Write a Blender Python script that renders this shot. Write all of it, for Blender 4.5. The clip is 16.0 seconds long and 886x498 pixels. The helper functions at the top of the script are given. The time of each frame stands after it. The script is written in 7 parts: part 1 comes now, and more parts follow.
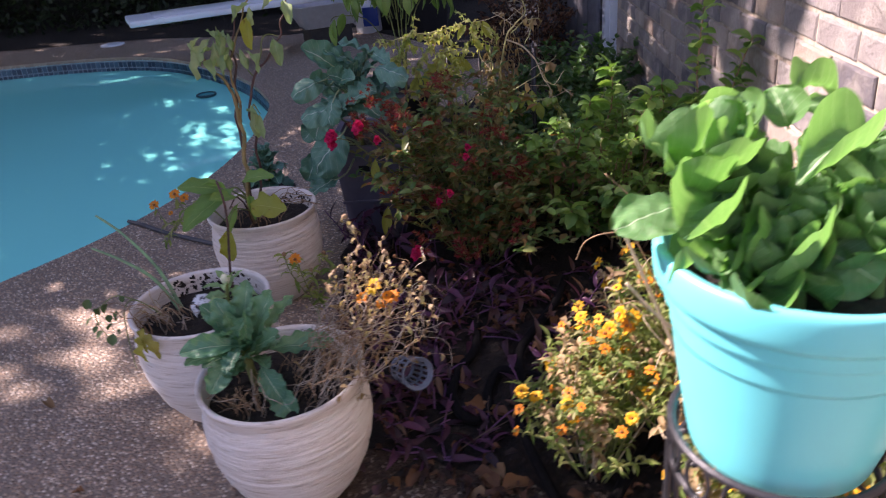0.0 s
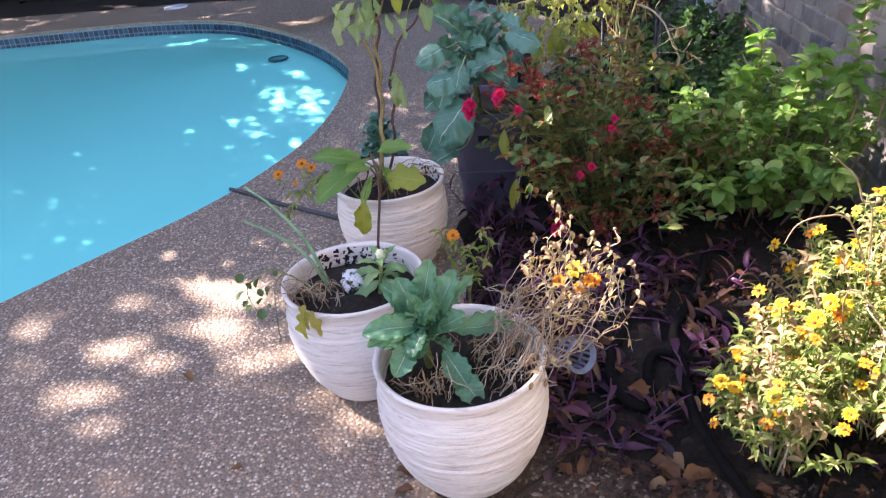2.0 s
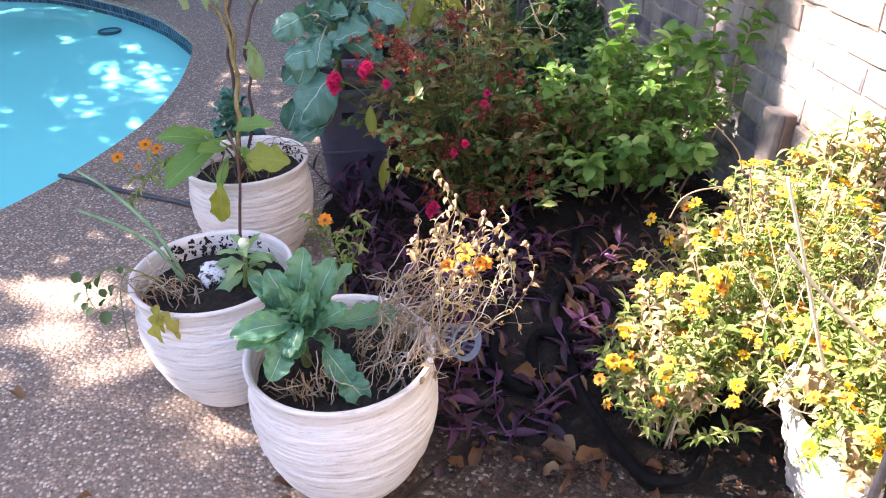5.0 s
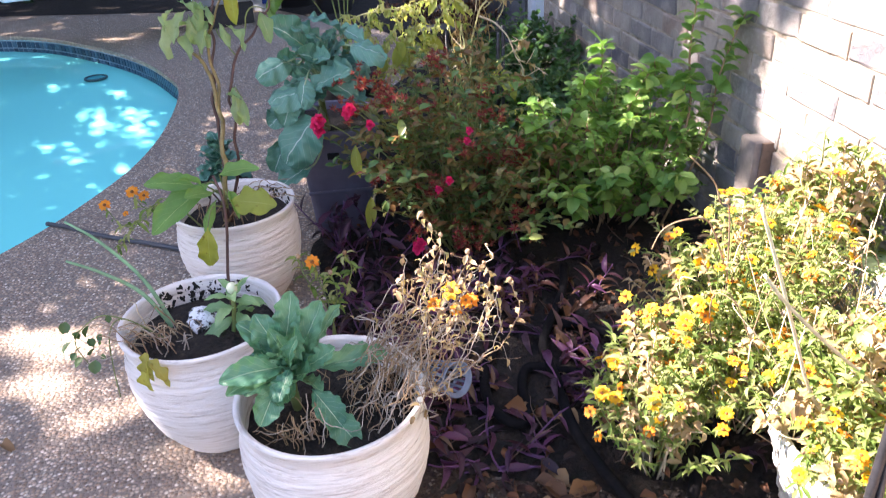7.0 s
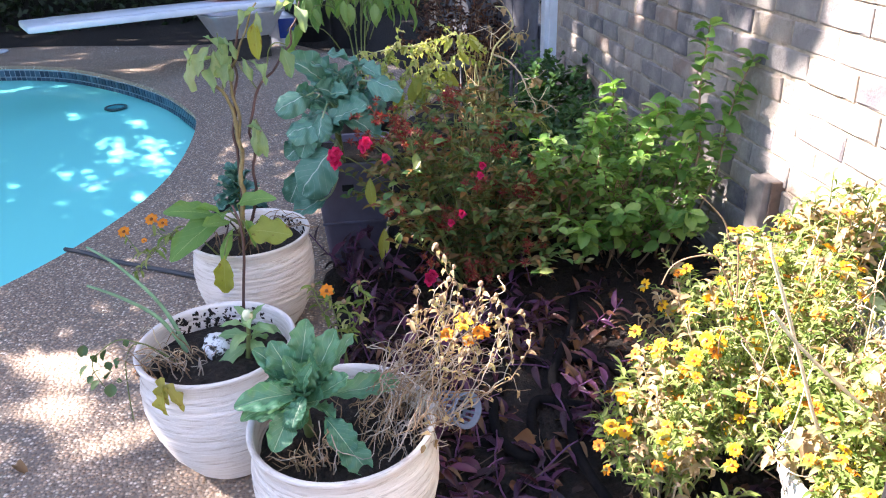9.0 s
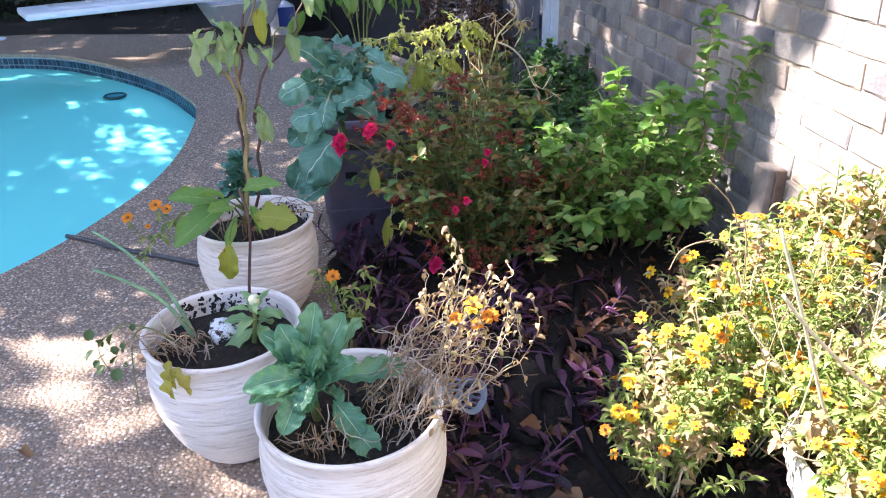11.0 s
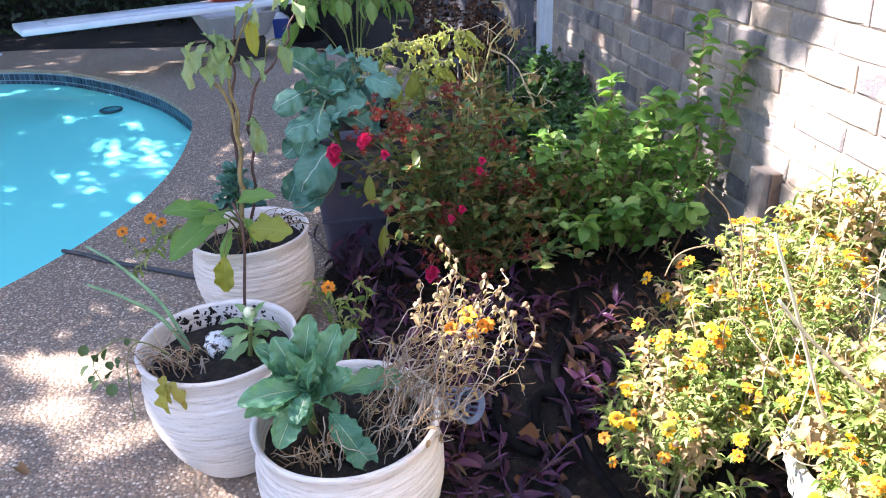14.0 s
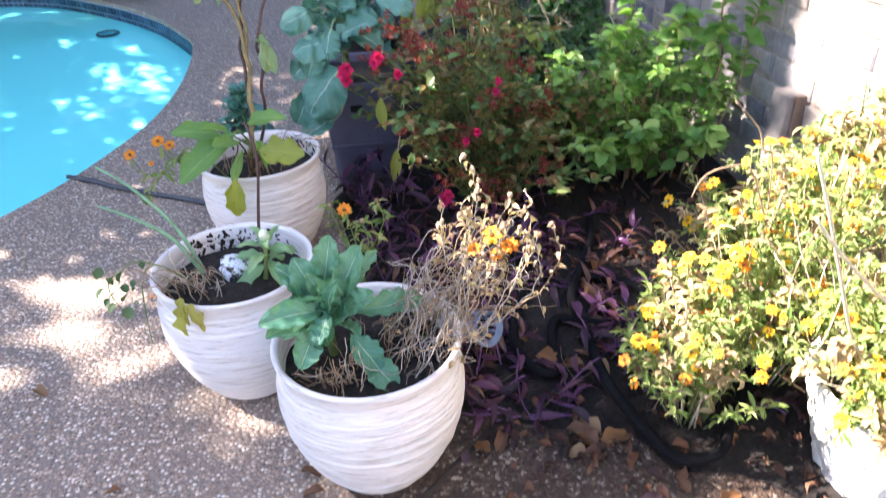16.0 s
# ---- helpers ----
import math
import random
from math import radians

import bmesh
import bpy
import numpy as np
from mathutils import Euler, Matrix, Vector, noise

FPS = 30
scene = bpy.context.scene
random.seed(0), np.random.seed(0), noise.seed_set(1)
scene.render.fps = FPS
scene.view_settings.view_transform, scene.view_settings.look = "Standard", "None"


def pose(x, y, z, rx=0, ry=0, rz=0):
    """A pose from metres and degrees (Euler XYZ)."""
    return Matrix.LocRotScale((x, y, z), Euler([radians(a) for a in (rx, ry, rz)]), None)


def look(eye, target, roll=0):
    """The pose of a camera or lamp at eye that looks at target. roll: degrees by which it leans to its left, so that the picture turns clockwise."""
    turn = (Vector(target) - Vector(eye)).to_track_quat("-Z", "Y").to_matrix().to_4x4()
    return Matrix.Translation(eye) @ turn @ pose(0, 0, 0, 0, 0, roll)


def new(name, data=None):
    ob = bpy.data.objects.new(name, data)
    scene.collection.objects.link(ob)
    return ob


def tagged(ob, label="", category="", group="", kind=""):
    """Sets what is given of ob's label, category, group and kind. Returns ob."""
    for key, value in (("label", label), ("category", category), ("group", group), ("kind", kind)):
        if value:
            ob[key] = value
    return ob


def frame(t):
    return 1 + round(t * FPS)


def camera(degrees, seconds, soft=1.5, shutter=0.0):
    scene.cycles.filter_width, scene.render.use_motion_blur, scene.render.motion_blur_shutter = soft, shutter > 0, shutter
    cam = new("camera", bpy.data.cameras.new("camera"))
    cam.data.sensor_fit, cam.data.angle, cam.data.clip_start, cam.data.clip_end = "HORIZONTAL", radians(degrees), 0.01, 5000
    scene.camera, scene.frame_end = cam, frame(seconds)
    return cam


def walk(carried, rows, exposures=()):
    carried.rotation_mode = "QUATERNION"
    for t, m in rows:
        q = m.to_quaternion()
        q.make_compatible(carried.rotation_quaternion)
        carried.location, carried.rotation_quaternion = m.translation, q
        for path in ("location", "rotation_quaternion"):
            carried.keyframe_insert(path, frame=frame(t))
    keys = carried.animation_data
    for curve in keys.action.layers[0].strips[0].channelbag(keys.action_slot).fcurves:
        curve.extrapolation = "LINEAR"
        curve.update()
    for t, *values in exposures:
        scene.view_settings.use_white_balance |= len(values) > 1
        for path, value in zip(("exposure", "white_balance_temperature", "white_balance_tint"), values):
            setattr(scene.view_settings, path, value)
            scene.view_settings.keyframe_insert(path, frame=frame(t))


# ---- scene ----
cam = camera(62.4, 16.0, 1.1, 0.5)
PATH = [
    (0, (0.062, 0.054, 1.283), (-0.074, 1.838, 0.39), -5.1),
    (0.5, (-0.084, 0.013, 1.274), (-0.187, 1.791, 0.364), -8.5),
    (1, (-0.162, 0.012, 1.263), (-0.246, 1.764, 0.303), -6.7),
    (1.5, (-0.232, 0.117, 1.292), (-0.373, 1.892, 0.381), -5.8),
    (2, (-0.277, 0.12, 1.299), (-0.501, 1.856, 0.33), -5.6),
    (2.5, (-0.335, 0.209, 1.267), (-0.289, 1.931, 0.251), -1.2),
    (3, (-0.406, 0.284, 1.228), (-0.236, 1.971, 0.166), 0.3),
    (3.5, (-0.422, 0.318, 1.217), (-0.198, 1.988, 0.139), 0.4),
    (4, (-0.373, 0.274, 1.225), (-0.21, 1.965, 0.17), -0.7),
    (4.2, (-0.356, 0.259, 1.235), (-0.186, 1.963, 0.202), -0.6),
    (6.3, (-0.312, 0.228, 1.247), (-0.134, 1.93, 0.213), -3.6),
    (6.5, (-0.306, 0.235, 1.25), (-0.118, 1.936, 0.214), -3.8),
    (7, (-0.319, 0.227, 1.261), (-0.124, 1.972, 0.304), -2.8),
    (7.5, (-0.324, 0.218, 1.263), (-0.124, 1.981, 0.34), -2.0),
    (8, (-0.326, 0.209, 1.263), (-0.127, 1.981, 0.358), -1.7),
    (8.5, (-0.328, 0.205, 1.271), (-0.137, 1.989, 0.389), -1.8),
    (9, (-0.332, 0.2, 1.273), (-0.152, 1.989, 0.397), -2.0),
    (9.5, (-0.33, 0.201, 1.269), (-0.151, 1.989, 0.391), -2.3),
    (10, (-0.336, 0.198, 1.264), (-0.145, 1.973, 0.363), -2.1),
    (10.2, (-0.348, 0.195, 1.261), (-0.159, 1.971, 0.362), -1.7),
    (12.5, (-0.358, 0.201, 1.258), (-0.185, 1.986, 0.374), -2.1),
    (13, (-0.354, 0.199, 1.257), (-0.187, 1.989, 0.381), -2.3),
    (13.5, (-0.344, 0.203, 1.257), (-0.17, 1.991, 0.378), -2.6),
    (14, (-0.344, 0.202, 1.259), (-0.155, 1.99, 0.383), -2.6),
    (14.5, (-0.339, 0.196, 1.264), (-0.151, 1.991, 0.402), -2.6),
    (15, (-0.35, 0.198, 1.251), (-0.175, 1.983, 0.368), -2.1),
    (15.5, (-0.373, 0.202, 1.243), (-0.213, 1.978, 0.337), -1.4),
    (16, (-0.384, 0.226, 1.225), (-0.214, 1.926, 0.187), -2.7),
]
EXPOSURES = [(0, 1.51, 6750, 36), (0.5, 1.65, 6750, 36), (1.0, 2.00, 6750, 34), (1.5, 2.39, 6750, 32), (2.0, 2.58, 6750, 27), (3.5, 2.86, 6750, 27), (6.5, 2.79, 6650, 24), (9.0, 2.77, 6500, 21), (14.0, 2.73, 6300, 20), (15.0, 2.89, 6300, 20), (16.0, 3.02, 6300, 20)]
walk(cam, [(t, look(eye, target, roll)) for t, eye, target, roll in PATH], EXPOSURES)

# ---- world, sun ----
SUN = Vector((-0.70, 0.20, 0.66)).normalized()   # towards the sun
world = bpy.data.worlds.new("world")
scene.world = world
world.use_nodes = True
sky = world.node_tree.nodes.new("ShaderNodeTexSky")
sky.sky_type, sky.sun_disc = "NISHITA", False
sky.sun_elevation = math.asin(SUN.z)
sky.sun_rotation = math.atan2(SUN.x, SUN.y)
background = world.node_tree.nodes["Background"]
background.inputs["Strength"].default_value = 0.092
world.node_tree.links.new(sky.outputs[0], background.inputs["Color"])
sun_lamp = bpy.data.lights.new("sun", "SUN")
sun_lamp.energy, sun_lamp.angle, sun_lamp.color = 5.0, radians(0.5), (1.0, 0.93, 0.82)
sun = new("sun", sun_lamp)
sun.matrix_world = look(SUN * 30, (0, 0, 0))

# ---- materials ----


class Mat:
    """A node material under construction."""

    def __init__(self, name, rough=0.7, metal=0.0, spec=0.5):
        self.m = bpy.data.materials.new(name)
        self.m.use_nodes = True
        self.t = self.m.node_tree
        self.b = self.t.nodes["Principled BSDF"]
        self.b.inputs["Roughness"].default_value = rough
        self.b.inputs["Metallic"].default_value = metal
        self.b.inputs["Specular IOR Level"].default_value = spec
        self.coord = self.add("ShaderNodeTexCoord").outputs["Object"]

    def add(self, kind, **inputs):
        n = self.t.nodes.new(kind)
        for k, v in inputs.items():
            self.put(n, k.replace("_", " "), v)
        return n

    def put(self, n, k, v):
        k = int(k[1:]) if k[0] == "i" and k[1:].isdigit() else k
        if hasattr(v, "is_output"):
            self.t.links.new(v, n.inputs[k])
        else:
            n.inputs[k].default_value = v

    def noise(self, scale, detail=4.0, rough=0.6, coord=None):
        return self.add("ShaderNodeTexNoise", Vector=coord or self.coord, Scale=scale, Detail=detail, Roughness=rough).outputs["Fac"]

    def ramp(self, fac, stops):
        n = self.add("ShaderNodeValToRGB", Fac=fac)
        e = n.color_ramp.elements
        while len(e) < len(stops):
            e.new(0.5)
        for el, (p, c) in zip(e, stops):
            el.position, el.color = p, (*c, 1) if len(c) == 3 else c
        return n.outputs["Color"]

    def mix(self, fac, a, b, mode="MIX"):
        n = self.t.nodes.new("ShaderNodeMix")
        n.data_type, n.blend_type = "RGBA", mode
        for k, v in ((0, fac), (6, a), (7, b)):
            if hasattr(v, "is_output"):
                self.t.links.new(v, n.inputs[k])
            else:
                n.inputs[k].default_value = v if k == 0 else (*v, 1)
        return n.outputs[2]

    def math(self, op, a, b=0.0, c=0.0):
        n = self.t.nodes.new("ShaderNodeMath")
        n.operation = op
        for k, v in enumerate((a, b, c)):
            self.put(n, "i%d" % k, v)
        return n.outputs[0]

    def color(self, c):
        self.put(self.b, "Base Color", c if hasattr(c, "is_output") else (*c, 1))
        return self

    def rough(self, r):
        self.put(self.b, "Roughness", r)
        return self

    def bump(self, height, strength=0.5, distance=0.005):
        n = self.add("ShaderNodeBump", Height=height, Strength=strength, Distance=distance)
        self.put(self.b, "Normal", n.outputs[0])
        return self

    def island(self):
        return self.add("ShaderNodeNewGeometry").outputs["Random Per Island"]

    def chance(self):
        return self.add("ShaderNodeObjectInfo").outputs["Random"]

    def see_through(self, color, share):
        """Lets light through, as thin leaves and petals do."""
        n = self.add("ShaderNodeBsdfTranslucent", Color=color if hasattr(color, "is_output") else (*color, 1))
        x = self.add("ShaderNodeMixShader", Fac=share)
        self.t.links.new(self.b.outputs[0], x.inputs[1])
        self.t.links.new(n.outputs[0], x.inputs[2])
        self.t.links.new(x.outputs[0], self.t.nodes["Material Output"].inputs[0])
        return self


def plain(name, color, rough=0.6, metal=0.0, vary=0.25, scale=25.0, bump=0.2):
    m = Mat(name, rough, metal)
    n = m.noise(scale, 6)
    dark = tuple(c * (1 - vary) for c in color)
    light = tuple(min(1, c * (1 + vary * 0.6)) for c in color)
    m.color(m.ramp(n, [(0.3, dark), (0.7, light)]))
    m.bump(m.noise(scale * 6, 3), bump, 0.002)
    return m.m


def leafy(name, colors, share=0.35, rough=0.45, veins=0.0, vein=(0.5, 0.6, 0.4), glow=1.6, single=False, spec=0.4, spots=None, bumpy=0.4):
    """A leaf surface: colour differs from leaf to leaf, u across and v along the blade."""
    m = Mat(name, rough, spec=spec)
    r = m.chance() if single else m.island()
    stops = [(i / max(1, len(colors) - 1), c) for i, c in enumerate(colors)]
    c = m.ramp(r, stops)
    c = m.mix(m.math("MULTIPLY", m.noise(60, 3), 0.5), c, tuple(x * 0.6 for x in colors[0]))
    if spots:
        c = m.mix(m.ramp(m.noise(38, 3), [(0.6, (0, 0, 0)), (0.68, (1, 1, 1))]), c, spots)
    h = m.noise(90, 2)
    if veins:
        uv = m.add("ShaderNodeTexCoord").outputs["UV"]
        sep = m.add("ShaderNodeSeparateXYZ", Vector=uv)
        au = m.math("ABSOLUTE", m.math("SUBTRACT", sep.outputs[0], 0.5))
        mid = m.math("LESS_THAN", au, 0.014)
        w = m.math("FRACT", m.math("MULTIPLY_ADD", sep.outputs[1], 7.0, m.math("MULTIPLY", au, -5.0)))
        side = m.math("MULTIPLY", m.math("LESS_THAN", w, 0.08), m.noise(30, 2))
        f = m.math("MULTIPLY", m.math("MAXIMUM", mid, m.math("MULTIPLY", side, 0.45)), veins)
        c = m.mix(f, c, vein)
        h = m.math("ADD", h, m.math("MULTIPLY", f, -0.8))
    m.color(c)
    m.bump(h, bumpy, 0.003)
    g = m.mix(1.0, c, (glow, glow * 1.08, glow * 0.55), "MULTIPLY")
    m.see_through(g, share)
    return m.m


# ---- mesh helpers ----
rnd = random.Random(7)


class Geo:
    """Collects vertices, faces and leaf coordinates for one mesh."""

    def __init__(self):
        self.v, self.f, self.uv, self.mi = [], [], [], []

    def add(self, verts, faces, uvs=None, m=None, slot=0):
        k = len(self.v)
        if m is not None:
            verts = [m @ Vector(p) for p in verts]
        self.v.extend(tuple(p) for p in verts)
        self.f.extend(tuple(i + k for i in f) for f in faces)
        self.mi.extend([slot] * len(faces))
        if uvs is None:
            uvs = [(0.25, 0.5)] * len(verts)
        self.uv.extend(uvs)

    def mesh(self, name, mats, smooth=True):
        me = bpy.data.meshes.new(name)
        me.from_pydata(self.v, [], self.f)
        for m in (mats if isinstance(mats, (list, tuple)) else [mats]):
            me.materials.append(m)
        me.polygons.foreach_set("use_smooth", [smooth] * len(self.f))
        me.polygons.foreach_set("material_index", self.mi)
        layer = me.uv_layers.new(name="UVMap")
        loops = np.zeros(len(me.loops), dtype=np.int32)
        me.loops.foreach_get("vertex_index", loops)
        layer.data.foreach_set("uv", np.array(self.uv, dtype=np.float32)[loops].ravel())
        me.update()
        return me


def part(name, geo, mat, parent=None, label="", smooth=True, m=None):
    me = geo if isinstance(geo, bpy.types.Mesh) else geo.mesh(name, mat, smooth)
    ob = new(name, me)
    if parent is not None:
        ob.parent = parent
    if m is not None:
        ob.matrix_basis = m
    if label:
        ob["label"] = label
    return ob


def thing(name, at, label, category, group="", kind="", rz=0):
    ob = new(name)
    ob.empty_display_size = 0.05
    ob.matrix_basis = pose(*at, 0, 0, rz)
    return tagged(ob, label, category, group, kind)


def lathe(geo, profile, seg=48, wobble=None, m=None, closed=True, slot=0):
    """Turns (radius, height) pairs round z."""
    verts, faces = [], []
    for r, z in profile:
        for i in range(seg):
            a = 2 * math.pi * i / seg
            rr, zz = wobble(r, z, a) if wobble else (r, z)
            verts.append((rr * math.cos(a), rr * math.sin(a), zz))
    for j in range(len(profile) - 1):
        for i in range(seg):
            k = (i + 1) % seg
            faces.append((j * seg + i, j * seg + k, (j + 1) * seg + k, (j + 1) * seg + i))
    if closed:
        faces.append(tuple(range(seg - 1, -1, -1)))
        n = (len(profile) - 1) * seg
        faces.append(tuple(n + i for i in range(seg)))
    geo.add(verts, faces, None, m, slot)


def tube(geo, pts, r0, r1=None, seg=5, slot=0, cap=True):
    """A round rod along points, tapering from r0 to r1."""
    pts = [Vector(p) for p in pts]
    r1 = r0 if r1 is None else r1
    verts, faces = [], []
    n = len(pts)
    side = None
    for i, p in enumerate(pts):
        d = (pts[min(i + 1, n - 1)] - pts[max(i - 1, 0)]).normalized()
        if side is None:
            side = d.orthogonal().normalized()
        side = (side - d * side.dot(d)).normalized()
        up = d.cross(side)
        r = r0 + (r1 - r0) * i / max(1, n - 1)
        for k in range(seg):
            a = 2 * math.pi * k / seg
            verts.append(p + side * (r * math.cos(a)) + up * (r * math.sin(a)))
    for i in range(n - 1):
        for k in range(seg):
            j = (k + 1) % seg
            faces.append((i * seg + k, i * seg + j, (i + 1) * seg + j, (i + 1) * seg + k))
    if cap:
        faces.append(tuple(range(seg - 1, -1, -1)))
        faces.append(tuple((n - 1) * seg + k for k in range(seg)))
    geo.add(verts, faces, None, None, slot)


def box(geo, size, m=None, bevel=0.004, slot=0):
    """A box with its edges taken off, standing on z = 0."""
    bm = bmesh.new()
    bmesh.ops.create_cube(bm, size=1)
    bmesh.ops.transform(bm, matrix=Matrix.Translation((0, 0, size[2] / 2)) @ Matrix.Diagonal((*size, 1)), verts=bm.verts)
    if bevel:
        bmesh.ops.bevel(bm, geom=bm.edges[:], offset=bevel, segments=2, affect="EDGES", profile=0.6)
    bm.verts.index_update()
    geo.add([v.co.copy() for v in bm.verts], [tuple(v.index for v in f.verts) for f in bm.faces], None, m, slot)
    bm.free()


def smooth_line(pts, steps=8, closed=False):
    """A Catmull-Rom line through points."""
    P = [Vector(p) for p in pts]
    n = len(P)
    out = []
    for i in range(n if closed else n - 1):
        a, b, c, d = (P[(i + k) % n] if closed else P[max(0, min(n - 1, i + k))] for k in (-1, 0, 1, 2))
        for s in range(steps):
            t = s / steps
            out.append(0.5 * ((2 * b) + (c - a) * t + (2 * a - 5 * b + 4 * c - d) * t * t + (3 * b - a - 3 * c + d) * t ** 3))
    if not closed:
        out.append(P[-1])
    return out


def blade(L, W, n=4, k=2, bend=0.6, cup=0.15, ruffle=0.0, waves=4, wide=0.8, tip=1.0, stalk=0.0, lobes=0.0, fold=0.0, seed=0, pucker=0.0, curl=0.0):
    """One leaf: base at the origin, along +y, its face up. bend: radians of droop; wide < 1 moves the widest part to the base."""
    q = random.Random(seed)
    ph, ph2 = q.random() * 6.3, q.random() * 6.3
    verts, uvs, faces = [], [], []
    y = z = 0.0
    for i in range(n + 1):
        v = i / n
        if i:
            a = -bend * (v - 0.5 / n) + bend * 0.25
            y += L / n * math.cos(a)
            z += L / n * math.sin(a)
        u0 = max(0.0, (v - stalk) / (1 - stalk)) if stalk else v
        w = 0.5 * W * max(0.0, math.sin(math.pi * min(1, u0 ** wide * 0.97 + 0.015))) ** tip
        if stalk and v <= stalk:
            w = 0.03 * W
        w *= 1 + lobes * math.sin(v * waves * 6.3 + ph)
        for j in range(2 * k + 1):
            u = (j - k) / k
            r = ruffle * W * abs(u) ** 1.5 * math.sin(waves * 6.28 * v + (ph if u < 0 else ph2))
            b = pucker * W * noise.noise(Vector((u * 2.4 + seed * 3.1, v * 5.5, seed))) * min(1, 3 * w / W)
            lift = curl * w * max(0.0, abs(u) - 0.55) ** 2 * 5
            verts.append((u * w * (1 - 0.25 * curl * max(0.0, abs(u) - 0.7)), y, z + cup * w * u * u + fold * w * abs(u) + lift + b + r * min(1, 4 * w / W)))
            uvs.append((0.5 + 0.5 * u, v))
    c = 2 * k + 1
    for i in range(n):
        for j in range(2 * k):
            faces.append((i * c + j, i * c + j + 1, (i + 1) * c + j + 1, (i + 1) * c + j))
    return verts, faces, uvs


def aim(at, direction, roll=0.0, scale=1.0):
    """A pose with +y along the direction and +z as far up as it goes."""
    y = Vector(direction).normalized()
    x = y.cross(Vector((0, 0, 1)))
    x = x.normalized() if x.length > 1e-4 else Vector((1, 0, 0))
    z = x.cross(y)
    r = Matrix((x, y, z)).transposed().to_4x4()
    return Matrix.Translation(at) @ r @ Matrix.Rotation(roll, 4, "Y") @ Matrix.Scale(scale, 4)


def heading(az, el):
    return Vector((math.cos(az) * math.cos(el), math.sin(az) * math.cos(el), math.sin(el)))


def stem_line(q, base, az, el, length, steps=7, wander=0.12, droop=0.0):
    p, out = Vector(base), [Vector(base)]
    d = heading(az, el)
    for _ in range(steps):
        d = (d + Vector((q.uniform(-1, 1), q.uniform(-1, 1), q.uniform(-1, 1))) * wander - Vector((0, 0, droop))).normalized()
        p = p + d * (length / steps)
        out.append(p.copy())
    return out


# ---- ground, pool ----
m_deck = Mat("exposed_aggregate", 0.75)
_v = m_deck.add("ShaderNodeTexVoronoi", Vector=m_deck.coord, Scale=105.0)
_c = m_deck.ramp(m_deck.add("ShaderNodeSeparateColor", Color=_v.outputs["Color"]).outputs[0],
                 [(0.0, (0.13, 0.095, 0.075)), (0.25, (0.30, 0.195, 0.13)), (0.5, (0.48, 0.325, 0.22)), (0.78, (0.64, 0.49, 0.365)), (1.0, (0.93, 0.83, 0.70))])
_g = m_deck.ramp(_v.outputs["Distance"], [(0.32, (0, 0, 0)), (0.62, (1, 1, 1))])
_c = m_deck.mix(_g, _c, (0.23, 0.185, 0.15))
_c = m_deck.mix(m_deck.ramp(m_deck.noise(2.3, 5), [(0.35, (0, 0, 0)), (0.75, (0.5, 0.5, 0.5))]), _c, (0.28, 0.205, 0.16))
m_deck.color(_c)
m_deck.bump(m_deck.math("SUBTRACT", 1.0, _v.outputs["Distance"]), 0.9, 0.006)
m_deck = m_deck.m

m_soil = Mat("bed_soil", 0.95)
m_soil.color(m_soil.ramp(m_soil.noise(45, 8), [(0.3, (0.005, 0.0035, 0.003)), (0.55, (0.013, 0.008, 0.006)), (0.8, (0.042, 0.026, 0.017))]))
m_soil.bump(m_soil.noise(70, 6), 1.0, 0.015)
m_soil = m_soil.m

m_plaster = Mat("pool_plaster", 0.6)
m_plaster.color(m_plaster.ramp(m_plaster.noise(1.6, 4), [(0.3, (0.16, 0.60, 0.72)), (0.7, (0.24, 0.70, 0.80))]))
m_plaster = m_plaster.m

m_tile = Mat("glazed_tile", 0.3)
m_tile.color(m_tile.ramp(m_tile.chance(), [(0, (0.008, 0.025, 0.055)), (0.5, (0.018, 0.055, 0.10)), (1, (0.05, 0.12, 0.18))]))
m_tile = m_tile.m
m_grout = plain("grout", (0.26, 0.34, 0.40), 0.9)

m_water = bpy.data.materials.new("pool_water")
m_water.use_nodes = True
_t = m_water.node_tree
_t.nodes.remove(_t.nodes["Principled BSDF"])
_clear = _t.nodes.new("ShaderNodeBsdfTransparent")
_clear.inputs[0].default_value = (0.62, 0.93, 0.97, 1)
_gloss = _t.nodes.new("ShaderNodeBsdfGlossy")
_gloss.inputs["Roughness"].default_value = 0.02
_fres = _t.nodes.new("ShaderNodeFresnel")
_fres.inputs["IOR"].default_value = 1.33
_mx = _t.nodes.new("ShaderNodeMixShader")
_milk = _t.nodes.new("ShaderNodeBsdfDiffuse")
_milk.inputs[0].default_value = (0.22, 0.97, 0.92, 1)
_body = _t.nodes.new("ShaderNodeMixShader")
_body.inputs[0].default_value = 0.93
_t.links.new(_clear.outputs[0], _body.inputs[1])
_t.links.new(_milk.outputs[0], _body.inputs[2])
_wn = _t.nodes.new("ShaderNodeTexNoise")
_wn.inputs["Scale"].default_value = 2.2
_wb = _t.nodes.new("ShaderNodeBump")
_wb.inputs["Strength"].default_value = 0.06
_wb.inputs["Distance"].default_value = 0.05
_wc = _t.nodes.new("ShaderNodeTexCoord")
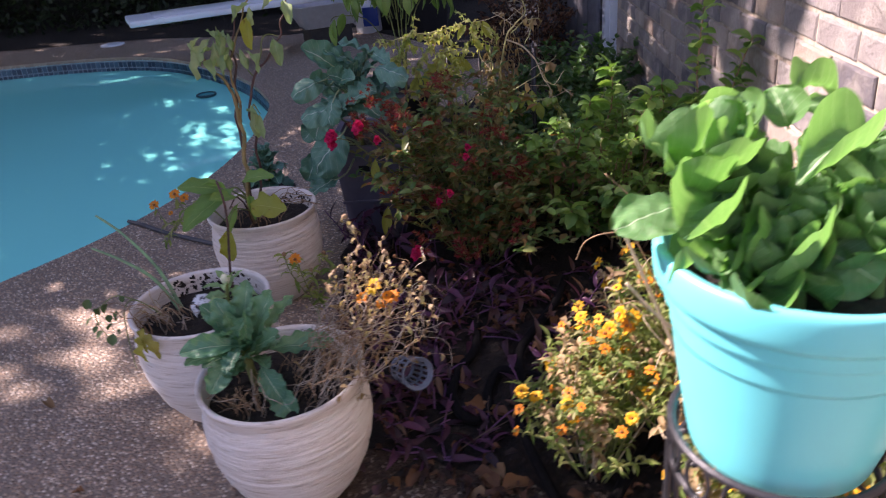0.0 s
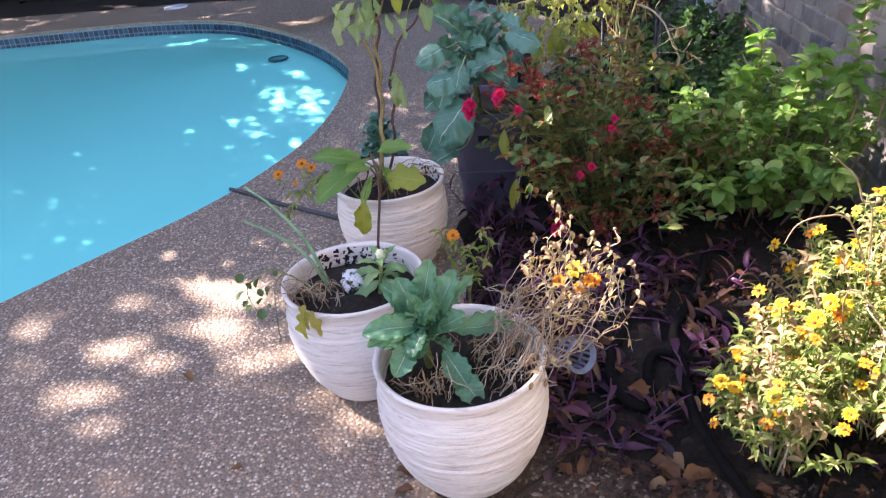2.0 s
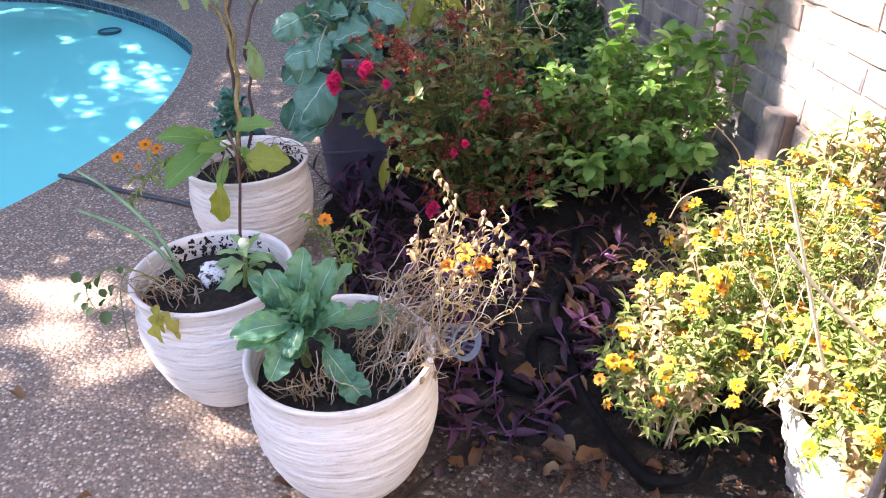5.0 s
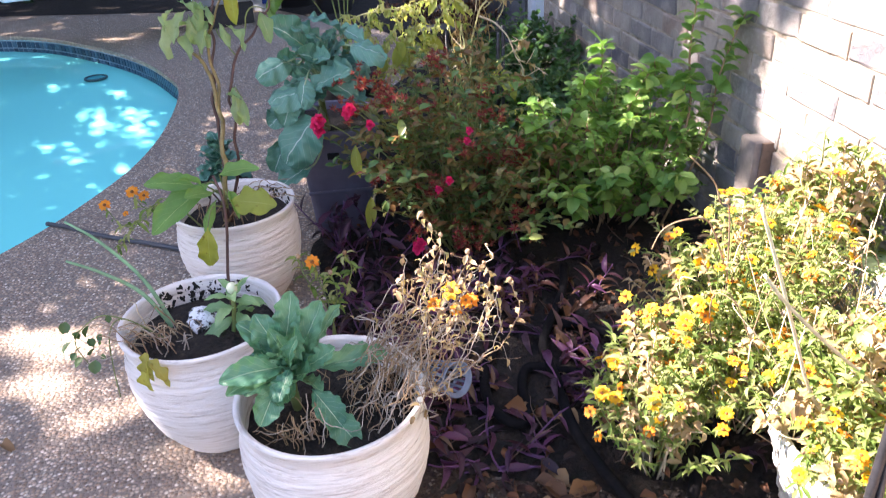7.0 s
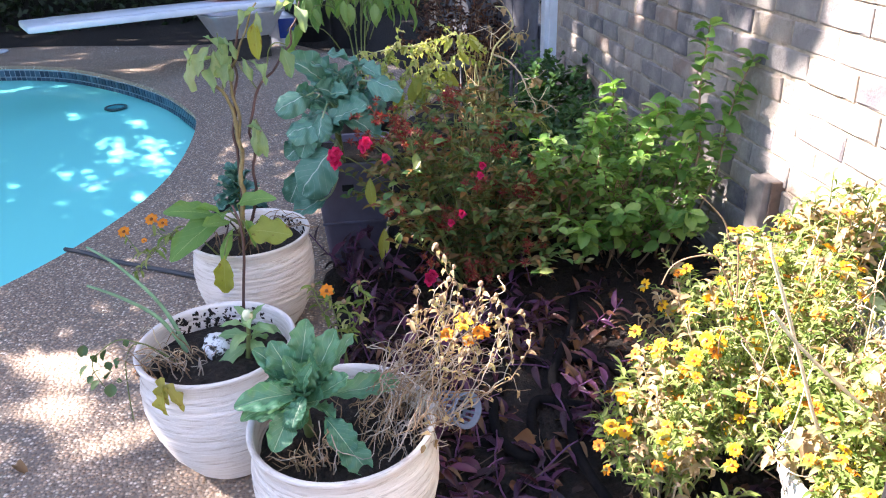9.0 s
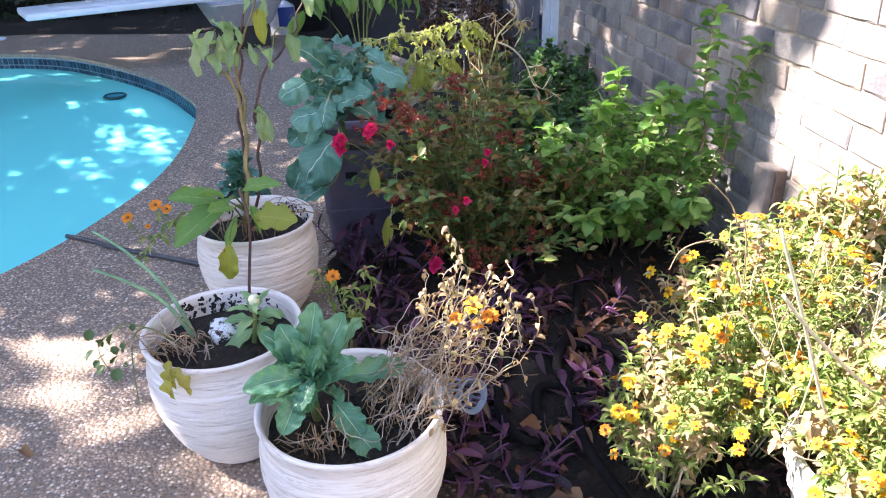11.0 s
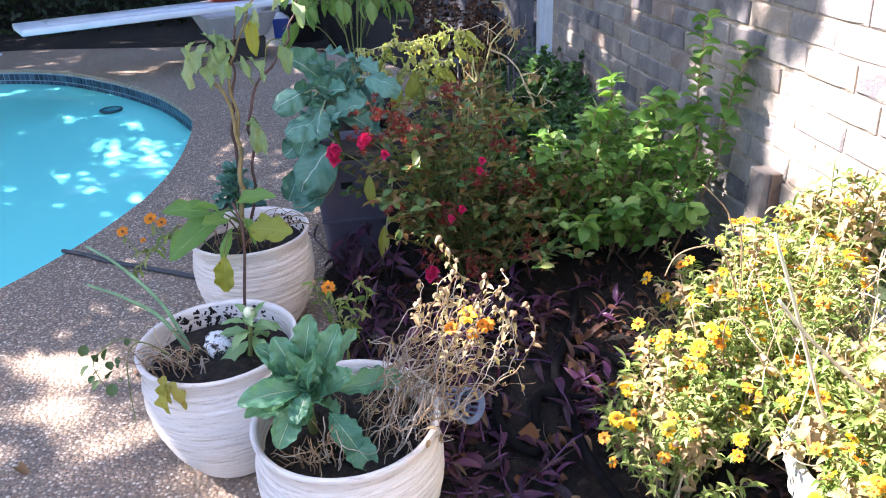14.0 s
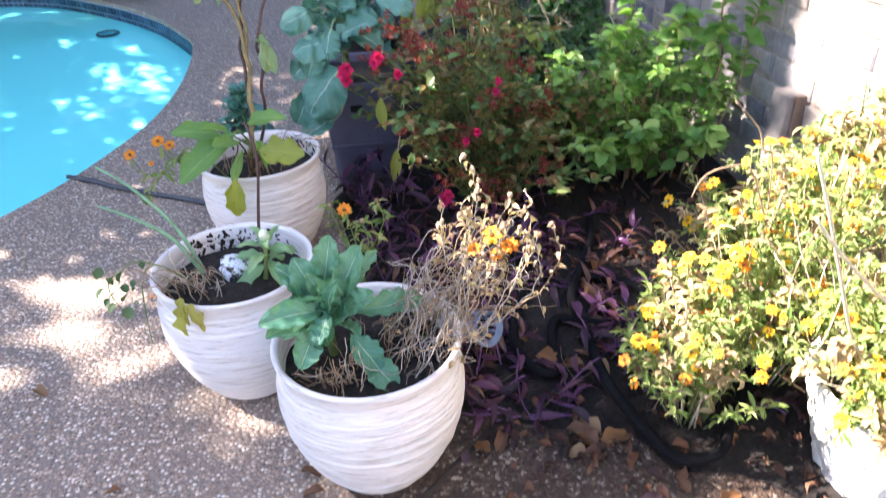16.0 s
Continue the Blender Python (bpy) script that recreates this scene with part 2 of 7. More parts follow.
for a, b in ((_wc.outputs["Object"], _wn.inputs["Vector"]), (_wn.outputs["Fac"], _wb.inputs["Height"]), (_wb.outputs[0], _gloss.inputs["Normal"]),
             (_fres.outputs[0], _mx.inputs[0]), (_body.outputs[0], _mx.inputs[1]), (_gloss.outputs[0], _mx.inputs[2]), (_mx.outputs[0], _t.nodes["Material Output"].inputs[0])):
    _t.links.new(a, b)

POOL = [(-2.6, 1.55), (-1.95, 2.47), (-1.66, 2.91), (-1.49, 3.32), (-1.385, 3.75), (-1.36, 4.3), (-1.42, 4.95), (-1.57, 5.35), (-1.88, 5.9),
        (-2.38, 6.5), (-3.0, 7.03), (-3.7, 7.24), (-4.6, 7.2), (-6.0, 6.9), (-7.6, 5.6), (-8.2, 3.4), (-7.4, 1.0), (-5.6, 0.1), (-3.8, 0.4)]
edge = [(p.x, p.y) for p in smooth_line([(x, y, 0) for x, y in POOL], 6, True)]


def sheet(name, outer, inner, z, mat):
    """A flat sheet with an optional hole."""
    bm = bmesh.new()
    loops = []
    for ring in (outer, inner):
        if ring:
            vs = [bm.verts.new((x, y, z)) for x, y in ring]
            loops += [bm.edges.new((vs[i], vs[(i + 1) % len(vs)])) for i in range(len(vs))]
    bmesh.ops.triangle_fill(bm, use_beauty=True, edges=loops, normal=(0, 0, 1))
    bmesh.ops.recalc_face_normals(bm, faces=bm.faces)
    for f in bm.faces:
        if f.normal.z < 0:
            f.normal_flip()
    me = bpy.data.meshes.new(name)
    bm.to_mesh(me)
    bm.free()
    me.materials.append(mat)
    return new(name, me)


big = 150
deck = tagged(sheet("pool_deck", [(-big, -big), (big, -big), (big, big), (-big, big)], edge, 0.0, m_deck),
              "brown exposed aggregate concrete pool deck with dappled shade", "deck", kind="structure")
water = tagged(sheet("pool_water", edge, None, -0.13, m_water), "clear still turquoise pool water", "water", kind="structure")


def inset(ring, d):
    """The ring moved inwards by d metres."""
    n, out = len(ring), []
    for i, (x, y) in enumerate(ring):
        (ax, ay), (bx, by) = ring[i - 1], ring[(i + 1) % n]
        tx, ty = bx - ax, by - ay
        l = math.hypot(tx, ty)
        out.append((x - ty / l * d, y + tx / l * d))
    return out


shell = Geo()
rings = [(edge, -0.03), (inset(edge, -0.012), -0.034), (inset(edge, -0.014), -0.05), (inset(edge, -0.014), -0.9), (inset(edge, 0.2), -1.2)]
verts = [(x, y, z) for ring, z in rings for x, y in ring]
n_e = len(edge)
faces = [(j * n_e + i, j * n_e + (i + 1) % n_e, (j + 1) * n_e + (i + 1) % n_e, (j + 1) * n_e + i) for j in range(4) for i in range(n_e)]
shell.add(verts, faces)
lip = Geo()
lip.add([(x, y, z) for z in (-0.0005, -0.03) for x, y in edge], [(i, (i + 1) % len(edge), len(edge) + (i + 1) % len(edge), len(edge) + i) for i in range(len(edge))])
tagged(part("coping_edge", lip, m_deck, smooth=False), "rough aggregate edge of the deck over the pool", "coping", kind="structure")
pool_shell = part("pool_shell", shell, m_plaster, smooth=False)
tagged(pool_shell, "pale blue plastered pool wall under water", "pool wall", kind="structure")
tagged(sheet("pool_floor", inset(edge, 0.19), None, -1.195, m_plaster), "pale blue plastered pool floor", "pool floor", kind="structure")

# ---- brick wall ----
WALL_X = 0.954
BRICK_L, BRICK_H, JOINT = 0.220, 0.071, 0.012
m_brick = Mat("weathered_brick", 0.85)
_r = m_brick.chance()
_c = m_brick.ramp(_r, [(0, (0.115, 0.108, 0.125)), (0.2, (0.22, 0.205, 0.215)), (0.45, (0.33, 0.30, 0.28)), (0.62, (0.41, 0.355, 0.305)), (0.80, (0.37, 0.295, 0.235)), (0.90, (0.18, 0.17, 0.185)), (1, (0.39, 0.265, 0.19))])
_c = m_brick.mix(m_brick.ramp(m_brick.noise(9, 6), [(0.45, (0, 0, 0)), (0.7, (0.6, 0.6, 0.6))]), _c, (0.54, 0.50, 0.44))
_w = m_brick.add("ShaderNodeNewGeometry").outputs["Position"]
_c = m_brick.mix(m_brick.ramp(m_brick.noise(3.2, 7, 0.7, _w), [(0.47, (0, 0, 0)), (0.68, (0.5, 0.5, 0.5))]), _c, (0.20, 0.175, 0.165))
_c = m_brick.mix(m_brick.ramp(m_brick.noise(5.5, 8, 0.75, _w), [(0.54, (0, 0, 0)), (0.74, (0.75, 0.75, 0.75))]), _c, (0.56, 0.52, 0.48))
_c = m_brick.mix(m_brick.ramp(m_brick.noise(23, 5), [(0.5, (0, 0, 0)), (0.72, (0.55, 0.55, 0.55))]), _c, (0.19, 0.17, 0.165))
m_brick.color(_c)
m_brick.bump(m_brick.noise(38, 9, 0.7), 1.0, 0.012)
m_brick = m_brick.m
m_mortar = Mat("mortar", 0.95)
m_mortar.color(m_mortar.ramp(m_mortar.noise(30, 6), [(0.25, (0.20, 0.165, 0.13)), (0.45, (0.38, 0.32, 0.26)), (0.75, (0.52, 0.46, 0.38))]))
m_mortar.bump(m_mortar.noise(120, 4), 0.8, 0.004)
m_mortar = m_mortar.m
WALL_END = 5.0
g = Geo()
box(g, (0.22, WALL_END + 8, 3.2), pose(WALL_X + 0.1035, (WALL_END - 8) / 2, -0.3), 0)
wall = tagged(part("wall_east", g, m_mortar, smooth=False), "weathered grey-brown brick house wall", "wall", kind="structure")

# ---- white trim and grey fence past the wall's end ----
m_trim = plain("white_trim_paint", (0.70, 0.74, 0.80), 0.5, 0, 0.12, 12)
m_fence = Mat("weathered_fence", 0.85)
_n = m_fence.noise(7, 6)
m_fence.color(m_fence.ramp(_n, [(0.3, (0.06, 0.06, 0.072)), (0.7, (0.15, 0.15, 0.175))]))
m_fence.bump(m_fence.noise(80, 4), 0.5, 0.004)
m_fence = m_fence.m
g = Geo()
box(g, (0.10, 0.13, 2.9), pose(WALL_X - 0.005, WALL_END + 0.07, 0), 0.006)
box(g, (0.03, 0.10, 2.9), pose(WALL_X - 0.07, WALL_END + 0.075, 0), 0.004)
tagged(part("corner_trim", g, m_trim), "white painted corner trim board at the wall's end", "trim", kind="structure")
fence = thing("fence", (0, 0, 0), "weathered grey wooden fence boards beyond the house corner", "fence")
for i in range(9):
    g = Geo()
    box(g, (0.135, 0.02, 2.0), None, 0.004)
    part("board", g, m_fence, fence, m=pose(WALL_X - 0.12 - 0.055 * i, WALL_END + 0.25 + 0.13 * i, 0, rz=-67 + rnd.uniform(-2, 2)))
for z in (0.35, 1.5):
    g = Geo()
    box(g, (1.5, 0.04, 0.09), None, 0.004)
    part("rail", g, m_fence, fence, m=pose(WALL_X - 0.29, WALL_END + 0.79, z, rz=-67))

# ---- pots ----
m_pot = Mat("ribbed_white_pot", 0.55)
_n = m_pot.noise(14, 6)
_sep = m_pot.add("ShaderNodeSeparateXYZ", Vector=m_pot.coord)
_st = m_pot.add("ShaderNodeCombineXYZ", X=m_pot.math("MULTIPLY", _sep.outputs[0], 11), Y=m_pot.math("MULTIPLY", _sep.outputs[1], 11), Z=m_pot.math("MULTIPLY", _sep.outputs[2], 140)).outputs[0]
# one band mask for bump and colour: groove shading is painted in
_band = m_pot.noise(1.0, 5, 0.7, _st)
_c = m_pot.ramp(_band, [(0.33, (0.44, 0.38, 0.34)), (0.45, (0.70, 0.655, 0.63)), (0.7, (0.80, 0.77, 0.76))])
_c = m_pot.mix(m_pot.ramp(_n, [(0.55, (0, 0, 0)), (0.85, (0.35, 0.35, 0.35))]), _c, (0.62, 0.54, 0.46))
m_pot.color(_c)
m_pot.bump(_band, 0.8, 0.006)
m_pot = m_pot.m
m_potsoil = Mat("potting_soil", 0.95)
m_potsoil.color(m_potsoil.ramp(m_potsoil.noise(60, 8), [(0.35, (0.010, 0.008, 0.007)), (0.6, (0.03, 0.022, 0.017)), (0.85, (0.12, 0.085, 0.06))]))
m_potsoil.bump(m_potsoil.noise(110, 5), 1.0, 0.02)
m_potsoil = m_potsoil.m

OUTER = [(0.080, 0.0), (0.100, 0.003), (0.117, 0.018), (0.141, 0.055), (0.163, 0.10), (0.180, 0.15), (0.190, 0.20), (0.1935, 0.245), (0.192, 0.28), (0.187, 0.31), (0.1825, 0.333),
         (0.184, 0.346), (0.1885, 0.358), (0.1915, 0.368), (0.1912, 0.374), (0.187, 0.3765), (0.181, 0.374), (0.177, 0.366), (0.174, 0.345), (0.173, 0.32), (0.170, 0.28), (0.162, 0.24), (0.15, 0.20)]


def white_pot(name, at, seed, tilt=(0, 0), scale=0.965, tall=0.905, soil=0.282, label=""):
    q = random.Random(seed)
    off = q.random() * 40
    P = smooth_line([(r, z, 0) for r, z in OUTER], 15)

    def rib(r, z, a):
        if z < 0.01 or r < 0.1 or z > 0.312:
            return r, z
        zz = z + 0.0035 * math.sin(a + off) + 0.002 * math.sin(3 * a + off)
        f = 0.9 * noise.noise(Vector((zz * 128 + off, math.cos(a) * 0.5, math.sin(a) * 0.5))) + 0.4 * noise.noise(Vector((zz * 190 + off, math.cos(a) * 8, math.sin(a) * 8)))
        return r + 0.0036 * f * min(1, (0.312 - z) / 0.03), z

    pot = thing(name, at, label, "plant pot", "white ribbed pots", rz=q.uniform(0, 360))
    pot.matrix_basis = pot.matrix_basis @ pose(0, 0, 0, tilt[0], tilt[1], 0)
    g = Geo()
    lathe(g, [(p.x * scale, p.y * tall) for p in P], 112, rib)
    part("body", g, m_pot, pot)
    g = Geo()
    rings = 9
    prof = [(0.001 + 0.172 * scale * i / rings, soil + 0.012 * (1 - (i / rings) ** 2)) for i in range(rings + 1)]
    lathe(g, prof, 40, lambda r, z, a: (r, z + 0.012 * noise.noise(Vector((r * 25 * math.cos(a) + seed, r * 25 * math.sin(a), 0)))), closed=False)
    part("soil", g, m_potsoil, pot, "dark damp potting soil")
    return pot


P1, P2, P3 = (-0.427, 1.382, 0.0), (-0.726, 1.715, 0.0), (-0.722, 2.343, 0.0)
white_pot("plant_pot", P1, 1, scale=0.98, label="white ribbed ceramic pot with a leafy rosette and dead stems")
white_pot("plant_pot", P2, 2, label="white ribbed ceramic pot with dark soil and a soil-splashed rim")
white_pot("plant_pot", P3, 3, label="white ribbed ceramic pot holding a tall eggplant")

# ---- shade tree, out of view towards the sun ----
m_bark = plain("bark", (0.16, 0.12, 0.09), 0.9, 0, 0.4, 12, 0.8)
m_canopy = leafy("canopy_leaf", [(0.05, 0.09, 0.02), (0.09, 0.13, 0.03)], 0.25)


def shade_tree():
    tree = thing("shade_tree", (-12.4, 9.4, 0), "tall spreading shade tree beyond the pool", "tree")
    g = Geo()
    tube(g, [(0, 0, 0), (0.1, -0.1, 2.4), (0.2, -0.3, 5.0), (0.5, -0.7, 7.4)], 0.34, 0.2, 12)
    part("trunk", g, m_bark, tree)
    for tip in ((4.2, -1.0, 9.6), (3.6, -3.4, 9.4), (0.8, -5.2, 9.4), (5.6, -2.2, 9.0), (1.6, 2.8, 9.8), (-3.0, -2.0, 9.6), (-2.0, 2.5, 9.6)):
        g = Geo()
        mid = Vector((0.5, -0.7, 7.4)).lerp(Vector(tip), 0.5) + Vector((0, 0, 0.5))
        tube(g, smooth_line([(0.4, -0.6, 6.9), mid, tip], 6), 0.14, 0.03, 8)
        part("limb", g, m_bark, tree)
    slope = Vector((SUN.x / SUN.z, SUN.y / SUN.z))
    ns = 66000
    gx = np.random.RandomState(3).uniform(-9.5, 4.5, ns)
    gy = np.random.RandomState(4).uniform(-4.0, 11.0, ns)
    R = np.random.RandomState(6)
    # thinner spots of the crown: centre, reach, depth
    thin = ((-1.26, 2.13, 0.24, 0.15), (-1.33, 2.00, 0.20, 0.15), (-1.40, 1.90, 0.24, 0.15), (-1.27, 1.82, 0.16, 0.13), (-1.55, 2.50, 0.22, 0.14), (-1.12, 2.10, 0.16, 0.10), (-0.95, 3.7, 0.36, 0.20), (-1.15, 4.3, 0.3, 0.17), (-1.35, 1.35, 0.20, 0.10), (-1.2, 2.62, 0.18, 0.14), (-1.0, 3.1, 0.16, 0.14), (-0.85, 4.4, 0.2, 0.19))
    wet = ((-2.73, 6.27, 0.08, 0.2, 0.35), (-2.59, 5.78, 0.11, 0.29, 0.6), (-2.08, 4.91, 0.11, 0.36, 1), (-1.81, 4.88, 0.12, 0.49, 1), (-2.11, 5.56, 0.07, 0.22, 0.8), (-2.26, 4.49, 0.08, 0.08, 0.7), (-2.1, 4.48, 0.04, 0.11, 0.8), (-1.96, 4.2, 0.05, 0.18, 1), (-2.09, 4.01, 0.04, 0.09, 0.7), (-1.7, 4.03, 0.04, 0.1, 1), (-1.75, 3.8, 0.05, 0.09, 0.9), (-1.86, 3.6, 0.05, 0.06, 0.5), (-2.73, 5.02, 0.03, 0.07, 0.9), (-2.46, 4.33, 0.04, 0.05, 0.6))
    g = Geo()
    v, f = [], []
    for x, y in zip(gx, gy):
        wob = 0.16 * noise.noise(Vector((x * 2.3, y * 2.3, 3)))
        if x > 0.30 + wob and y < min(max(1.02 * x + 0.67, 1.42 + 0.32 * (x - 0.4) if x > 0.45 else 0), 2.24, 2.24 - 0.55 * (x - 1.37)) + 0.6 * wob:
            continue
        n = noise.noise(Vector((x * 1.5, y * 1.1, 7.7))) + 0.7 * noise.noise(Vector((x * 4.6, y * 2.4, 1.7)))
        keep = min(0.98, max(0.55, (0.93 if y < 3 else 0.85) + 0.9 * n))
        if x < -5.4 and y < 6.5:
            keep = 0.35
        elif x < -1.25 and y > 2.35 + 1.3 * max(0, -1.9 - x):
            keep = 0.99
        elif x > -0.8 and y > 0.6:
            keep = 0.97 if x < 0.42 or n > (0.15 if 0.42 < x < 1.0 and 2.58 < y < 3.0 else 0.0 if 0.7 < x < 1.3 and 2.0 < y < 3.0 else -0.28 if 0.45 < x < 1.3 and y > 1.7 else -0.68) else 0.3
            if x > 1.35 and y > 2.0:
                keep = 0.86 if x < 1.7 else 0.80
            keep -= 0.9 * math.exp(-((x - 0.36) ** 2 + (y - 1.20) ** 2) / 0.025)
        else:
            if -2.2 < x < -0.85 and 0.6 < y < 2.4:
                keep = min(keep, 0.80)
            keep = max(0.36, keep - sum(d * math.exp(-((x - a) ** 2 + (y - b) ** 2) / (r * r)) for a, b, r, d in thin))
        if y > 7.6:
            keep = 1.0
        if -3.4 < x < -0.85 and 2.3 < y < 6.5:
            continue
        if R.rand() > keep:
            continue
        h = R.uniform(6.0, 7.6)
        c = Vector((x + slope.x * h + 12.4, y + slope.y * h - 9.4, h))
        wide = 1.8 if -5.4 < x < -3.2 and y < 6.6 else 1.0
        a = Vector(R.normal(size=3)).normalized() * R.uniform(0.085, 0.15) * wide
        b = Vector(R.normal(size=3)).cross(a).normalized() * R.uniform(0.055, 0.10) * wide
        k = len(v)
        v += [c - a, c + b, c + a, c - b]
        f.append((k, k + 1, k + 2, k + 3))
    # finer unseen sprays, added low to shape the dapples on the pool's near end
    for i in range(54000):
        x, y = R.uniform(-3.4, -0.85), R.uniform(2.3, 6.5)
        u = x + 0.36 * y
        if x < -1.25 - 0.5 * max(0, 3.4 - y):
            w = u + 0.05 * noise.noise(Vector((u * 9, y * 2.5, 6.1)))
            m = 0.5 * noise.noise(Vector((w * 6, y * 1.6, 9.1))) + 0.9 * noise.noise(Vector((w * 15, y * 3.6, 3.1))) + 0.6 * noise.noise(Vector((w * 34, y * 8, 5.1)))
            open_ = sum(d * math.exp(-((u - a - 0.36 * b) / r) ** 2 - ((y - b) / ry) ** 2) for a, b, r, ry, d in wet)
            keep = 0.99 - 0.92 * min(1.0, 1.6 * open_) * min(1.0, max(0.0, 0.98 - 1.4 * m))
        else:
            m = noise.noise(Vector((x * 7, y * 6, 2.1))) + 0.8 * noise.noise(Vector((x * 19, y * 14, 4.1)))
            open_ = sum(4 * d * math.exp(-((x - a) ** 2 + (y - b) ** 2) / (r * r)) for a, b, r, d in thin)
            keep = 0.97 - 0.85 * min(1.0, 0.25 + open_) * min(1.0, max(0.0, 0.42 - 1.1 * m))
        if R.rand() > keep:
            continue
        h = R.uniform(2.7, 3.3)
        c = Vector((x + slope.x * h + 12.4, y + slope.y * h - 9.4, h))
        a = Vector((-0.36 + R.normal(0, 0.25), 1, R.normal(0, 0.2))).normalized() * R.uniform(0.04, 0.08)
        b = Vector((0, R.normal(0, 0.3), 1)).cross(a).normalized() * R.uniform(0.008, 0.014)
        k = len(v)
        v += [c - a, c + b, c + a, c - b]
        f.append((k, k + 1, k + 2, k + 3))
    g.add(v, f)
    part("crown", g, m_canopy, tree, smooth=False)


shade_tree()


# added out of view: leaves that block sky glare on the water
def sky_screen():
    line = thing("sky_screen", (-8, 12.5, 0), "unseen leaf screen added to keep sky out of the pool's reflection", "trees", kind="stuff")
    R = np.random.RandomState(8)
    g = Geo()
    v, f = [], []
    for i in range(22000):
        s = R.rand()
        z = (7.5 if s < 0.62 else 4.6) * R.rand()
        d = 1.6 * R.rand() + 0.8 * noise.noise(Vector((s * 30, z * 0.5, 1)))
        p = Vector((-15 + 27 * s / 0.62, d, z)) if s < 0.62 else Vector((-9 - d, 1 - 22 * (s - 0.62) / 0.38, z))
        a = Vector(R.normal(size=3)).normalized() * R.uniform(0.26, 0.46)
        b = Vector(R.normal(size=3)).cross(a).normalized() * R.uniform(0.19, 0.31)
        k = len(v)
        v += [p - a, p + b, p + a, p - b]
        f.append((k, k + 1, k + 2, k + 3))
    g.add(v, f)
    part("foliage", g, m_canopy, line, smooth=False)


sky_screen()

# ---- planted bed ----
BED = [(-0.52, 1.62), (-0.30, 1.50), (-0.14, 1.45), (0.0, 1.39), (0.135, 1.34), (0.2, 1.24), (0.34, 1.20), (0.44, 1.08), (0.6, 0.95), (0.94, 0.9),
       (0.94, 2.2), (0.94, 4.0), (0.94, 4.97), (0.3, 5.2), (-0.1, 4.6), (-0.3, 3.9), (-0.25, 3.2), (-0.52, 2.66), (-0.50, 2.42), (-0.46, 1.9)]


def inside(x, y, ring):
    odd = False
    for i in range(len(ring)):
        (ax, ay), (bx, by) = ring[i - 1], ring[i]
        if (ay > y) != (by > y) and x < (bx - ax) * (y - ay) / (by - ay) + ax:
            odd = not odd
    return odd


def bed_height(x, y):
    d = min(math.hypot(x - ax, y - ay) for ax, ay in BEDRING)
    return 0.004 + min(1, d / 0.12) * (0.02 + 0.02 * noise.noise(Vector((x * 5, y * 5, 0))))


BEDRING = [(p.x + 0.02 * noise.noise(p * 9), p.y + 0.02 * noise.noise(p * 9 + Vector((5, 0, 0)))) for p in smooth_line([(x, y, 0) for x, y in BED], 5, True)]
bed = sheet("garden_bed", BEDRING, None, 0.004, m_soil)
bm = bmesh.new()
bm.from_mesh(bed.data)
bmesh.ops.subdivide_edges(bm, edges=[e for e in bm.edges if not e.is_boundary], cuts=3, use_grid_fill=True)
for v_ in bm.verts:
    if not v_.is_boundary:
        v_.co.z = bed_height(v_.co.x, v_.co.y)
bm.to_mesh(bed.data)
bm.free()
tagged(bed, "dark soil garden bed with leaf litter along the wall", "garden bed", kind="structure")

# leaf and stem materials
m_stem_green = plain("green_stem", (0.16, 0.20, 0.06), 0.6)
m_stem_brown = plain("dry_stem", (0.30, 0.20, 0.12), 0.8, 0, 0.45, 60)
m_stem_pale = plain("pale_dry_stem", (0.54, 0.45, 0.31), 0.8, 0, 0.3, 40)
m_stem_grey = plain("grey_dry_stem", (0.40, 0.34, 0.28), 0.85, 0, 0.35, 60)
m_stem_purple = plain("purple_stem", (0.085, 0.045, 0.04), 0.6)
m_rosette = leafy("rosette_leaf", [(0.06, 0.205, 0.12), (0.105, 0.285, 0.17), (0.18, 0.37, 0.19), (0.08, 0.245, 0.15)], 0.22, 0.40, 0.9, (0.40, 0.54, 0.38), single=True, spec=0.6, bumpy=0.9)
m_broccoli = leafy("broccoli_leaf", [(0.055, 0.185, 0.135), (0.12, 0.31, 0.235), (0.08, 0.235, 0.175)], 0.15, 0.45, 0.85, (0.42, 0.54, 0.50), 1.2, single=True, spec=0.6)
m_collard = leafy("collard_leaf", [(0.10, 0.25, 0.09), (0.16, 0.33, 0.13), (0.13, 0.29, 0.12)], 0.38, 0.45, 0.8, (0.42, 0.54, 0.38), 2.1, single=True, spec=0.5, bumpy=0.5)
m_egg = leafy("eggplant_leaf", [(0.22, 0.33, 0.15), (0.31, 0.42, 0.21), (0.40, 0.46, 0.24)], 0.34, 0.55, 0.6, (0.42, 0.46, 0.27), single=True)
m_egg_low = leafy("eggplant_low_leaf", [(0.12, 0.26, 0.07), (0.19, 0.35, 0.09), (0.24, 0.38, 0.11)], 0.35, 0.5, 0.6, (0.34, 0.44, 0.18), single=True)
m_egg_yellow = leafy("yellowing_leaf", [(0.33, 0.34, 0.05), (0.26, 0.32, 0.06)], 0.35, 0.55, 0.4, (0.42, 0.42, 0.14), single=True, spots=(0.18, 0.11, 0.02))
m_shrub = leafy("shrub_leaf", [(0.09, 0.20, 0.04), (0.20, 0.37, 0.08), (0.34, 0.50, 0.15), (0.14, 0.30, 0.06), (0.44, 0.57, 0.20)], 0.35, 0.35)
